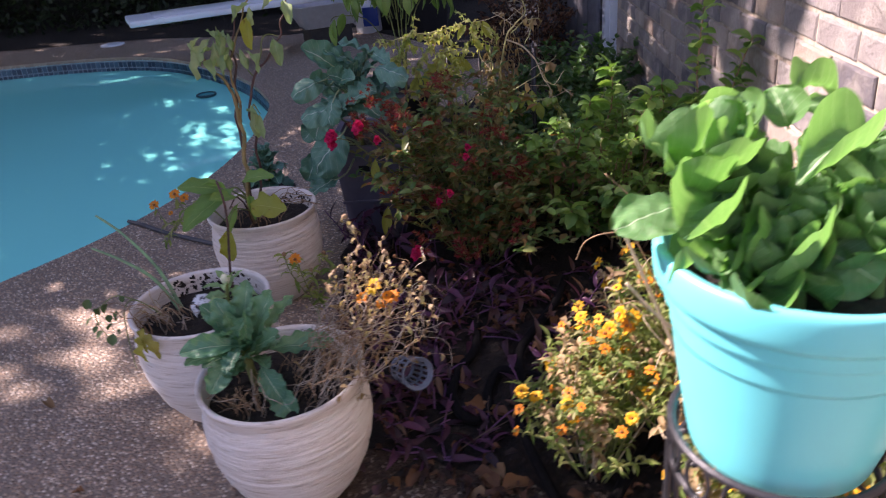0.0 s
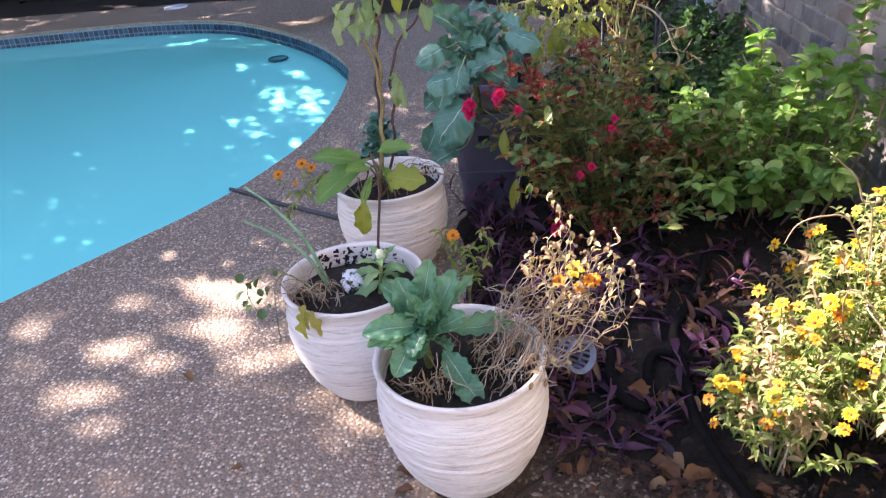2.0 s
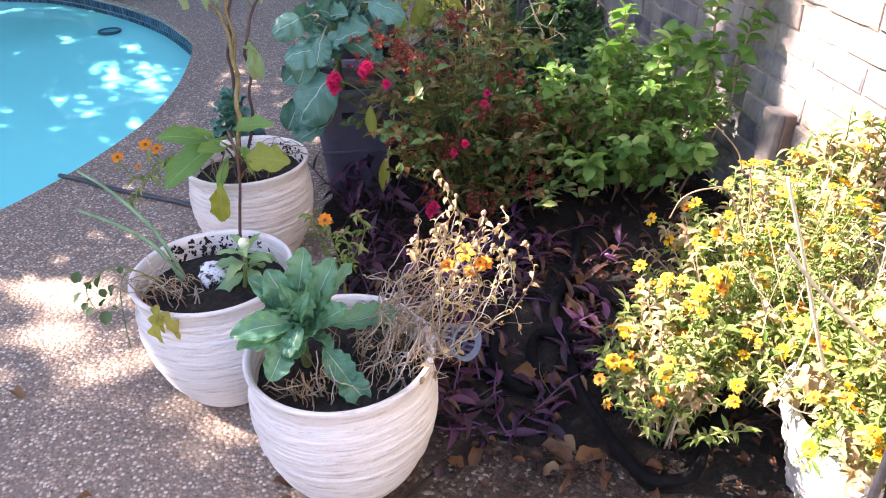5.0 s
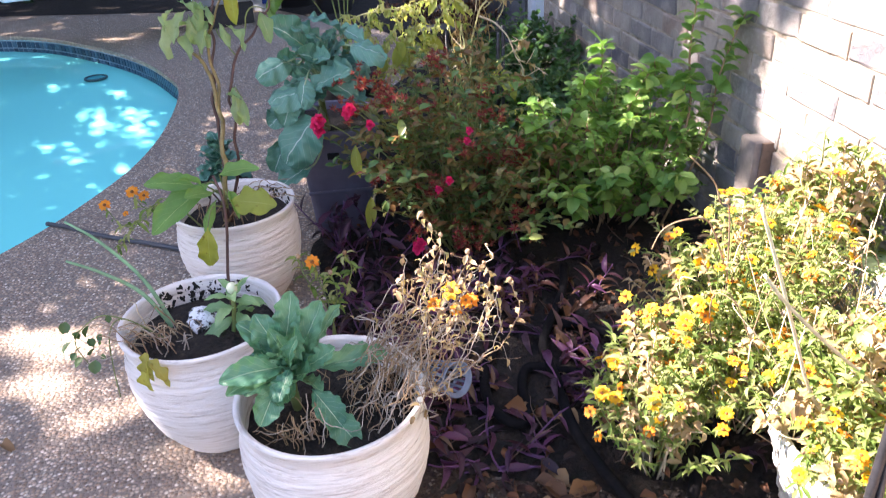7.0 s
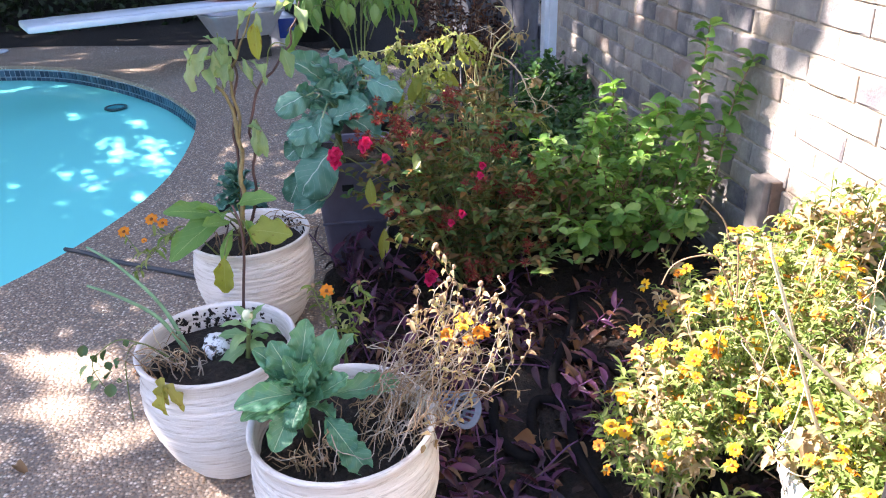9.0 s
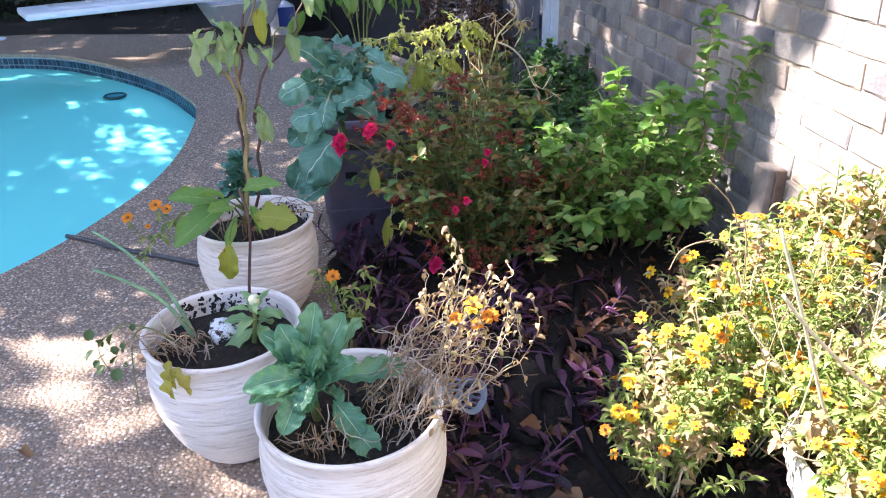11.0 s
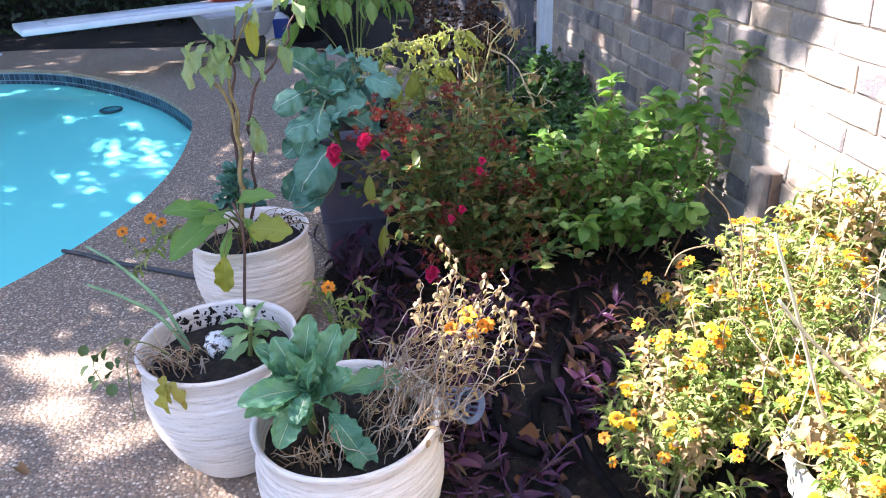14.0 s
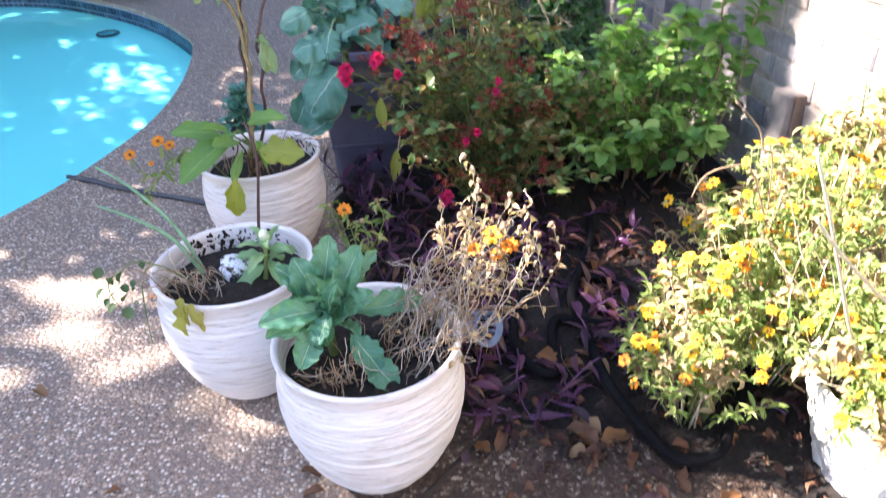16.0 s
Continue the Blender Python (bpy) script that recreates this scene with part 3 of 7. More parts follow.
m_rose_leaf = leafy("rose_leaf", [(0.05, 0.12, 0.035), (0.10, 0.20, 0.055), (0.22, 0.31, 0.09), (0.20, 0.05, 0.035), (0.13, 0.24, 0.06), (0.27, 0.18, 0.07), (0.08, 0.17, 0.05), (0.32, 0.15, 0.055), (0.20, 0.08, 0.04), (0.30, 0.26, 0.09)], 0.25, 0.4)
m_zin_leaf = leafy("zinnia_leaf", [(0.10, 0.17, 0.04), (0.19, 0.27, 0.07), (0.31, 0.36, 0.125), (0.41, 0.39, 0.20), (0.25, 0.32, 0.09)], 0.4, 0.65, spec=0.2)
m_zin_dry = leafy("withered_leaf", [(0.30, 0.20, 0.10), (0.45, 0.34, 0.19), (0.24, 0.15, 0.08)], 0.25, 0.8)
m_tomato_leaf = leafy("tomato_leaf", [(0.26, 0.33, 0.09), (0.44, 0.47, 0.16), (0.52, 0.51, 0.20), (0.36, 0.29, 0.13)], 0.35, 0.6)
m_pepper_leaf = leafy("pepper_leaf", [(0.11, 0.23, 0.06), (0.20, 0.33, 0.09), (0.28, 0.38, 0.13)], 0.4, 0.4, 0.4, (0.30, 0.40, 0.14), single=True)
m_purple = leafy("purple_leaf", [(0.03, 0.010, 0.022), (0.05, 0.018, 0.042), (0.16, 0.05, 0.13), (0.06, 0.016, 0.026), (0.07, 0.022, 0.06), (0.028, 0.017, 0.027), (0.04, 0.015, 0.032)], 0.25, 0.35, single=True)
m_litter = leafy("fallen_leaf", [(0.018, 0.010, 0.010), (0.045, 0.020, 0.013), (0.10, 0.038, 0.022), (0.20, 0.075, 0.03), (0.020, 0.012, 0.013), (0.13, 0.055, 0.03), (0.20, 0.10, 0.05)], 0.08, 0.75)
m_ivy = leafy("ground_leaf", [(0.03, 0.09, 0.025), (0.06, 0.15, 0.035), (0.10, 0.20, 0.05)], 0.25, 0.4)
# near-black greens: the hedge's deep shade is put into the leaf colour
m_hedge = leafy("shaded_hedge_leaf", [(0.010, 0.022, 0.008), (0.025, 0.045, 0.014)], 0.15, 0.5)
m_petal_yellow = leafy("yellow_petal", [(0.78, 0.40, 0.008), (0.84, 0.50, 0.012)], 0.25, 0.6, glow=1.0)
m_petal_orange = leafy("orange_petal", [(0.74, 0.20, 0.006), (0.82, 0.30, 0.01)], 0.25, 0.6, glow=1.0)
m_disc = plain("flower_disc", (0.25, 0.09, 0.02), 0.9)
m_pink = leafy("pink_petal", [(0.70, 0.02, 0.14), (0.85, 0.06, 0.26)], 0.25, 0.6, glow=1.0)
m_darkred = leafy("dull_red_sepal", [(0.20, 0.012, 0.02), (0.29, 0.022, 0.03), (0.12, 0.014, 0.016), (0.26, 0.10, 0.04), (0.30, 0.15, 0.07)], 0.25, 0.6)
m_seed = Mat("seed_head", 0.9)
m_seed.color(m_seed.mix(m_seed.noise(140, 3), m_seed.ramp(m_seed.chance(), [(0, (0.22, 0.11, 0.05)), (0.35, (0.42, 0.27, 0.15)), (0.7, (0.56, 0.43, 0.30)), (1, (0.34, 0.20, 0.10))]), (0.16, 0.09, 0.05)))
m_seed.bump(m_seed.noise(300, 3), 0.9, 0.003)
m_seed = m_seed.m


def leaf_mesh(name, mat, **kw):
    g = Geo()
    g.add(*blade(**kw))
    return g.mesh(name, mat)


def place_leaf(parent, mesh, base, tip, size, roll=0.0, name="leaf", label="", width=1.0):
    """A leaf object from base towards tip; size is the length of the mesh."""
    d = Vector(tip) - Vector(base)
    m = aim(base, d, roll) @ Matrix.Diagonal((d.length / size * width, d.length / size, d.length / size, 1))
    return part(name, mesh, None, parent, label, m=Matrix.Translation(-parent.matrix_basis.translation) @ m)


def faced_leaf(parent, mesh, base, tip, normal, size, width=1.0, name="leaf", label=""):
    """A leaf object from base to tip with its upper face turned along the normal."""
    b = Vector(base)
    d = Vector(tip) - b
    y = d.normalized()
    x = y.cross(Vector(normal)).normalized()
    k = d.length / size
    m = Matrix((x * k * width, y * k, x.cross(y) * k)).transposed().to_4x4()
    return part(name, mesh, None, parent, label, m=Matrix.Translation(b - parent.matrix_basis.translation) @ m)


def moved(d, *things):
    """Shifts things, with all that hangs on them."""
    for ob in things:
        ob.matrix_basis = Matrix.Translation(d) @ ob.matrix_basis


def own(parent, pts):
    """World points in the frame of an unturned thing."""
    o = parent.matrix_basis.translation
    return [Vector(p) - o for p in pts]


def leaves_along(geo, q, line, count, size, ratio, start=0.25, el=(0.1, 0.6), variants=None, droop=0.0, both=False):
    n = len(line) - 1
    for i in range(count):
        s = start + (1 - start) * (i + q.random() * 0.6) / count
        k = min(n - 1, int(s * n))
        p = line[k].lerp(line[k + 1], s * n - k)
        for turn in ((0, math.pi) if both else (0,)):
            az = i * 2.4 + q.uniform(-0.5, 0.5) + turn
            d = heading(az, q.uniform(*el) - droop) + (line[k + 1] - line[k]).normalized() * 0.35
            vf = variants[q.randrange(len(variants))]
            geo.add(*vf, m=aim(p, d, q.uniform(-0.6, 0.6), size * q.uniform(0.65, 1.2)))


def leaf_parts(parent, q, line, count, size, meshes, start=0.25, el=(0.1, 0.6), both=False, spread=0.0):
    """Leaves along a stem, each a part of its own."""
    n = len(line) - 1
    for i in range(count):
        s = start + (1 - start) * (i + q.random() * 0.6) / count
        k = min(n - 1, int(s * n))
        p = line[k].lerp(line[k + 1], s * n - k) + Vector((q.uniform(-1, 1), q.uniform(-1, 1), 0)) * spread
        for turn in ((0, math.pi) if both else (0,)):
            d = heading(i * 2.4 + q.uniform(-0.5, 0.5) + turn, q.uniform(*el)) + (line[k + 1] - line[k]).normalized() * 0.35
            part("leaf", meshes[q.randrange(len(meshes))], None, parent, m=aim(p, d, q.uniform(-1.0, 1.0), size * q.uniform(0.65, 1.2)))


def variants(number, **kw):
    """Several unit-long leaves that differ a little."""
    out = []
    for i in range(number):
        k = dict(kw)
        k["bend"] = kw.get("bend", 0.5) * (0.4 + 1.2 * i / max(1, number - 1))
        out.append(blade(L=1.0, seed=i, **k))
    return out


def leaf_kinds(vs, mat):
    """Shared meshes from unit-long leaves."""
    out = []
    for vf in vs:
        g = Geo()
        g.add(*vf)
        out.append(g.mesh("leaf", mat))
    return out


DISCS = {}


def flower_mesh(name, petal, petals=9, d=0.04, cone=0.35, rows=1):
    """A daisy-like flower with its face along +z."""
    g = Geo()
    q = random.Random(petals + rows)
    for r in range(rows):
        for i in range(petals):
            a = 6.283 * (i + 0.5 * r) / petals + q.uniform(-0.12, 0.12)
            b = blade(L=d * 0.42 * (1 - 0.25 * r), W=d * 0.27, n=3, k=1, bend=0.7, cup=0.2, wide=1.5, tip=0.7, seed=i)
            g.add(*b, m=Matrix.Rotation(a, 4, "Z") @ Matrix.Translation((0, d * 0.09, 0.001 + 0.003 * r)) @ Matrix.Rotation(q.uniform(0.0, 0.35) + 0.3 * r, 4, "X"))
    lathe(g, [(d * 0.05, -d * 0.16), (d * 0.12, -d * 0.05), (d * 0.12, 0.0)], 6, slot=1)
    centre = Geo()
    lathe(centre, [(d * 0.12, 0), (d * 0.125, d * 0.05), (d * 0.09, d * cone * 0.4), (d * 0.03, d * cone * 0.5)], 8)
    mesh = g.mesh(name, [petal, m_stem_green])
    DISCS[mesh.name] = centre.mesh("disc", m_disc)
    return mesh


f_yellow = [flower_mesh("flower", m_petal_yellow, 8, 0.042), flower_mesh("flower", m_petal_yellow, 10, 0.05, rows=2)]
f_orange = [flower_mesh("flower", m_petal_orange, 9, 0.040), flower_mesh("flower", m_petal_orange, 8, 0.034)]


def put_flower(parent, mesh, at, face, s=1.0, name="flower"):
    d = Vector(face).normalized()
    m = Matrix.Translation(Vector(at) - parent.matrix_basis.translation) @ d.to_track_quat("Z", "Y").to_matrix().to_4x4() @ Matrix.Scale(s, 4)
    flower = part(name, mesh, None, parent, m=m)
    if mesh.name in DISCS:
        part("disc", DISCS[mesh.name], None, flower, "dark orange flower centre")
    return flower


g = Geo()
lathe(g, [(0.003, -0.008), (0.0075, -0.003), (0.007, 0.003), (0.003, 0.008)], 7)
seed_mesh = g.mesh("seed_head", m_seed)


def put_seed(parent, at, k, q):
    part("seed_head", seed_mesh, None, parent, m=Matrix.Translation(at) @ Euler((q.uniform(-1, 1), q.uniform(-1, 1), 0)).to_matrix().to_4x4() @ Matrix.Scale(k, 4))


V_LANCE = variants(6, W=0.25, n=4, k=1, bend=1.7, fold=0.35, wide=0.85)
V_OVAL = variants(5, W=0.56, n=5, k=1, bend=0.7, fold=0.2, wide=0.92, tip=0.7)
V_ROUND = variants(6, W=0.60, n=5, k=2, bend=0.9, cup=0.25, fold=0.06, wide=0.95, tip=0.62)
V_ROSE = variants(4, W=0.52, n=4, k=1, bend=0.7, fold=0.3, wide=0.88, tip=0.8)
V_STRAP = variants(4, W=0.26, n=4, k=1, bend=1.2, fold=0.45, wide=0.7)
V_DRY = variants(5, W=0.4, n=3, k=1, bend=2.2, fold=0.5, ruffle=0.1, wide=0.9)
V_FALLEN = variants(6, W=0.5, n=7, k=2, bend=1.9, cup=0.9, ruffle=0.14, waves=1.4, lobes=0.14, wide=0.95, tip=0.8)


def zinnia(name, at, label, stems, radius, height, flowers, seed, low=0.15, droop=0.05, centre=(0, 0), leaf=0.052, per=13, yellow=0.46):
    """A sprawling zinnia: thin stems, narrow leaves, yellow and orange flowers, some withered."""
    q = random.Random(seed)
    plant = thing(name, at, label, "flowering plant", "zinnias")
    gs, gl, gd, gh = Geo(), Geo(), Geo(), []
    tips = []
    for i in range(stems):
        az = i * 2.39996 + q.uniform(-0.3, 0.3)
        t = math.sqrt((i + 0.5) / stems)
        r = radius * t * q.uniform(0.85, 1.08)
        top = Vector((centre[0] + r * math.cos(az), centre[1] + r * math.sin(az), low + (height - low) * math.sqrt(max(0, 1 - t * t * 0.95)) * q.uniform(0.8, 1.08)))
        if top.x + at[0] > 0.73 and 1.25 < top.y + at[1] < 1.62 and top.z > 0.26:
            continue
        base = Vector((centre[0] * 0.3 + 0.25 * r * math.cos(az), centre[1] * 0.3 + 0.25 * r * math.sin(az), 0))
        mid = base.lerp(top, 0.5) + Vector((0, 0, 0.12 * height)) + Vector((q.uniform(-1, 1), q.uniform(-1, 1), q.uniform(-0.5, 0.5))) * 0.03
        line = smooth_line([base, mid, top], 5)
        dry = q.random() < 0.33
        tube(gs, line, 0.0028, 0.0013, 4, 1 if dry else 0)
        leaves_along(gd if dry else gl, q, line, per, leaf, 0.3, 0.22, (-0.3, 0.7), V_DRY if dry else V_LANCE, both=True)
        for _ in range(2):
            k = q.randrange(4, len(line) - 2)
            side = stem_line(q, line[k], q.random() * 6.3, q.uniform(0.2, 1.0), 0.09, 4, 0.2)
            tube(gs, side, 0.0016, 0.001, 3)
            leaves_along(gl, q, side, 5, leaf * 0.8, 0.3, 0.2, (-0.3, 0.7), V_LANCE, both=True)
            tips.append((side[-1], side[-1] - side[-2], False))
        tips.append((top, line[-1] - line[-2], dry))
    part("branchwork", gs.mesh("branchwork", [m_stem_green, m_stem_pale]), None, plant)["kind"] = "stuff"
    part("foliage", gl, m_zin_leaf, plant)
    part("withered_leaves", gd, m_zin_dry, plant, "curled brown withered leaves")
    q.shuffle(tips)
    for i, (p, d, dry) in enumerate(tips):
        face = (d.normalized() + Vector((-0.35, -0.35, 0.55)) + Vector((q.uniform(-1, 1), q.uniform(-1, 1), q.uniform(-1, 1))) * 0.45)
        if dry or i >= flowers:
            if q.random() < 0.3:
                gh.append((p, q.uniform(0.45, 0.85)))
            continue
        kind = f_yellow if q.random() < yellow else f_orange
        put_flower(plant, kind[q.randrange(2)], p + plant.matrix_basis.translation, face, q.uniform(0.56, 0.9))
    for p, k in gh:
        put_seed(plant, p, k, q)
    return plant


zinnia("zinnia_bush", (0.48, 1.50, 0.02), "sprawling sunlit zinnia bush covered in yellow and orange flowers", 112, 0.345, 0.555, 92, 11, 0.20, centre=(0.115, 0.03), leaf=0.033, per=15)
zinnia("zinnia_bush", (0.27, 1.38, 0.015), "low zinnia with orange and yellow flowers at the bed's edge", 46, 0.19, 0.39, 60, 14, 0.10, leaf=0.036, per=11, yellow=0.28)
zinnia("zinnia_bush", (0.60, 1.17, 0.225), "yellow zinnia spilling over a white planter", 40, 0.28, 0.27, 42, 12, 0.0, leaf=0.042)
zinnia("zinnia_bush", (0.50, 1.03, 0.235), "small yellow zinnia drooping over the white planter's rim", 20, 0.15, 0.14, 26, 15, -0.05, leaf=0.036)
zinnia("zinnia_bush", (0.80, 1.73, 0.02), "pale overgrown zinnia leaning on the sunny brick wall", 46, 0.17, 0.60, 20, 13, 0.25, leaf=0.046)

# pale stalks across the bush
stalks = thing("dry_stalk", (0.5, 1.35, 0.03), "long pale dry stalks lying across the zinnias", "dry stalk")
for i, pts in enumerate(([(0.268, 1.150, 0.769), (0.323, 1.150, 0.639), (0.374, 1.150, 0.512), (0.426, 1.150, 0.389), (0.504, 1.150, 0.270), (0.60, 1.16, 0.03)],
                         [(0.295, 1.45, 0.734), (0.350, 1.45, 0.677), (0.37, 1.45, 0.63), (0.392, 1.45, 0.606), (0.42, 1.46, 0.4)],
                         [(0.238, 1.45, 0.541), (0.258, 1.45, 0.584), (0.305, 1.45, 0.60), (0.36, 1.46, 0.58), (0.42, 1.47, 0.45)],
                         [(0.281, 1.130, 0.662), (0.332, 1.130, 0.599), (0.416, 1.130, 0.513), (0.524, 1.130, 0.410), (0.72, 1.13, 0.20), (0.80, 1.14, 0.03)])):
    g = Geo()
    tube(g, smooth_line(own(stalks, pts), 5), (0.0028, 0.0013, 0.0013, 0.003)[i], (0.004, 0.002, 0.002, 0.0042)[i], 6)
    part("stalk", g, m_stem_brown if i in (1, 2) else m_stem_pale, stalks)

q = random.Random(77)
tangle = thing("dry_stem_tangle", (0.68, 1.32, 0.05), "tangle of pale withered stems among the sunlit zinnias", "dead plant")
for i in range(110):
    b = Vector((q.uniform(-0.24, 0.22), q.uniform(-0.22, 0.26), q.uniform(0.0, 0.15)))
    e = b + Vector((q.uniform(-0.16, 0.16), q.uniform(-0.16, 0.10), q.uniform(0.16, 0.42)))
    e.z = min(e.z, 0.52 - 0.5 * max(0, -e.y - 0.05))
    mid = b.lerp(e, 0.55) + Vector((q.uniform(-1, 1), q.uniform(-1, 1), q.uniform(-0.2, 1))) * 0.05
    g = Geo()
    tube(g, smooth_line([b, mid, e, e + Vector((q.uniform(-1, 1), q.uniform(-1, 1), q.uniform(-1, 0.3))) * 0.05], 5), q.uniform(0.0013, 0.0022), 0.001, 4)
    part("stem", g, m_stem_pale if i % 3 else m_stem_brown, tangle)

# ---- white planter under the zinnia ----
m_planter = Mat("whitewashed_stone", 0.85)
m_planter.color(m_planter.ramp(m_planter.noise(16, 7), [(0.3, (0.55, 0.52, 0.48)), (0.6, (0.80, 0.79, 0.77))]))
m_planter.bump(m_planter.noise(34, 7), 1.0, 0.03)
m_planter = m_planter.m
planter = thing("planter", (0.60, 1.17, 0), "rough whitewashed stone planter in full sun", "planter")
g = Geo()
P = smooth_line([(0.10, 0, 0), (0.125, 0.01, 0), (0.145, 0.08, 0), (0.165, 0.16, 0), (0.18, 0.215, 0), (0.187, 0.23, 0), (0.187, 0.25, 0), (0.175, 0.255, 0), (0.165, 0.24, 0), (0.16, 0.18, 0)], 5)
lathe(g, [(p.x, p.y) for p in P], 110, lambda r, z, a: (r + 0.010 * noise.noise(Vector((5 * math.cos(a), 5 * math.sin(a), z * 30))) + 0.005 * noise.noise(Vector((16 * math.cos(a), 16 * math.sin(a), z * 90))), z))
part("body", g, m_planter, planter)
g = Geo()
lathe(g, [(0.001, 0.228), (0.08, 0.226), (0.162, 0.222)], 28, closed=False)
part("soil", g, m_potsoil, planter)

# ---- turquoise pot on a wire stand ----
m_teal = Mat("turquoise_plastic", 0.35)
m_teal.color(m_teal.ramp(m_teal.noise(3, 3), [(0.3, (0.12, 0.70, 0.76)), (0.7, (0.15, 0.76, 0.82))]))
m_teal.bump(m_teal.noise(140, 3), 0.08, 0.001)
m_teal = m_teal.m
m_iron = plain("black_wrought_iron", (0.055, 0.055, 0.062), 0.38, 0.5, 0.3, 60)
TEAL = (0.402, 0.776)
STAND_Z = 0.624
PR, PH, SR = 0.684, 0.846, 0.72
teal = thing("turquoise_pot", (*TEAL, STAND_Z + 0.008), "glossy turquoise plastic pot full of collard greens on a stand", "plant pot")
g = Geo()
H = 0.325
P = smooth_line([(0.135, 0, 0), (0.150, 0.003, 0), (0.158, 0.02, 0), (0.178, 0.10, 0), (0.197, 0.19, 0), (0.205, 0.232, 0), (0.207, 0.240, 0), (0.214, 0.243, 0), (0.217, 0.256, 0), (0.219, 0.266, 0),
                 (0.224, 0.270, 0), (0.232, 0.277, 0), (0.236, 0.295, 0), (0.237, 0.315, 0), (0.234, H, 0), (0.226, 0.327, 0), (0.219, 0.322, 0), (0.216, 0.29, 0), (0.207, 0.24, 0), (0.20, 0.2, 0)], 5)
lathe(g, [(p.x * PR, p.y * PH) for p in P], 80)
part("body", g, m_teal, teal)
g = Geo()
lathe(g, [(0.001, 0.233), (0.07, 0.23), (0.147, 0.225)], 32, lambda r, z, a: (r, z + 0.01 * noise.noise(Vector((r * 30 * math.cos(a), r * 30 * math.sin(a), 2)))), closed=False)
part("soil", g, m_potsoil, teal)

stand = thing("plant_stand", (*TEAL, 0), "black wrought iron plant stand with looped rings", "plant stand")


def ring(geo, r, z, t, seg=40):
    pts = [(r * math.cos(6.2832 * i / seg), r * math.sin(6.2832 * i / seg), z) for i in range(seg + 1)]
    tube(geo, pts, t, t, 6, cap=False)


for name, r, z in (("top_ring", 0.178 * SR, STAND_Z + 0.03), ("lower_ring", 0.168 * SR, STAND_Z - 0.035)):
    g = Geo()
    ring(g, r, z, 0.006)
    part(name, g, m_iron, stand)
g = Geo()
for i in range(5):
    a = 0.3 + i * 0.65
    tube(g, [(0.166 * SR * math.cos(a), 0.166 * SR * math.sin(a), STAND_Z + 0.003), (-0.166 * SR * math.cos(a), -0.166 * SR * math.sin(a), STAND_Z + 0.003)], 0.004, 0.004, 5)
part("support_bars", g, m_iron, stand)
for i in range(14):
    g = Geo()
    a = 6.2832 * i / 14
    pts = []
    for k in range(13):
        b = 6.2832 * k / 12
        w = 0.026 * math.cos(b) / 0.173
        pts.append((0.173 * SR * math.cos(a + w), 0.173 * SR * math.sin(a + w), STAND_Z - 0.002 + 0.03 * math.sin(b)))
    tube(g, pts, 0.003, 0.003, 5, cap=False)
    part("loop", g, m_iron, stand)
for a in (155, 275, 35):
    c, s_ = math.cos(radians(a)), math.sin(radians(a))
    g = Geo()
    tube(g, smooth_line([(0.128 * c, 0.128 * s_, STAND_Z + 0.03), (0.126 * c, 0.126 * s_, 0.48), (0.125 * c, 0.125 * s_, 0.28), (0.135 * c, 0.135 * s_, 0.10), (0.175 * c, 0.175 * s_, 0.006)], 5), 0.0065, 0.0065, 7)
    part("leg", g, m_iron, stand)
    g = Geo()
    tube(g, smooth_line([(0.121 * c, 0.121 * s_, STAND_Z - 0.035), (0.10 * c, 0.10 * s_, 0.42), (0.02 * c, 0.02 * s_, 0.36), (-0.05 * c, -0.05 * s_, 0.40)], 5), 0.005, 0.005, 6)
    part("brace", g, m_iron, stand)

collard = thing("collard_greens", (*TEAL, STAND_Z + 0.235), "large rounded waxy green collard plants growing in a turquoise pot", "vegetable plant")
# rounded, cupped blades with wavy rolled margins
ML = [leaf_mesh("leaf", m_collard, L=0.1, W=w, n=26, k=9, bend=b, cup=c, ruffle=0.03, waves=2.4, lobes=0.02, wide=1.0, tip=0.5, stalk=0.08, seed=i, pucker=0.06, curl=k_)
      for i, (b, c, w, k_) in enumerate(((0.7, -0.15, 0.098, 0.2), (-0.9, 0.6, 0.105, 0.6), (-1.6, 0.8, 0.105, 0.5), (1.6, 0.25, 0.098, 0.8), (-0.3, 0.4, 0.105, 0.8)))]
q = random.Random(21)
for hx, hy, hz, many, big_, turn in ((0.03, 0.06, 0.125, 13, 0.78, 1.7), (0.09, 0.06, 0.115, 13, 0.72, 2.0)):
    g = Geo()
    tube(g, [(hx * 0.8, hy * 0.8, -0.01), (hx * 0.9, hy * 0.9, 0.5 * hz), (hx, hy, hz)], 0.010, 0.008, 8)
    part("stem", g, m_stem_green, collard)
    for i in range(many):
        f_ = i / (many - 1)
        az = i * 2.4 + turn
        el = 1.45 - 1.25 * f_ + q.uniform(-0.12, 0.12)
        size = (0.028 + 0.042 * min(1, 1.5 * f_)) * big_ * q.uniform(0.9, 1.1)
        b = Vector((hx, hy, hz - 0.085 * f_ * f_))
        kind = (2, 2, 1, 1, 4, 1)[min(5, int(f_ * 6))] if i < many - 3 else (4, 3, 0)[i % 3]
        edge_x = TEAL[0] + b.x + math.cos(az) * math.cos(el) * size
        if edge_x < 0.25 or TEAL[1] + b.y + math.sin(az) * math.cos(el) * size < 0.66:
            el, size = 1.0, size * 0.75
        part("leaf", ML[kind], None, collard, m=aim(b, heading(az, el), q.uniform(-0.4, 0.4), size / 0.1))
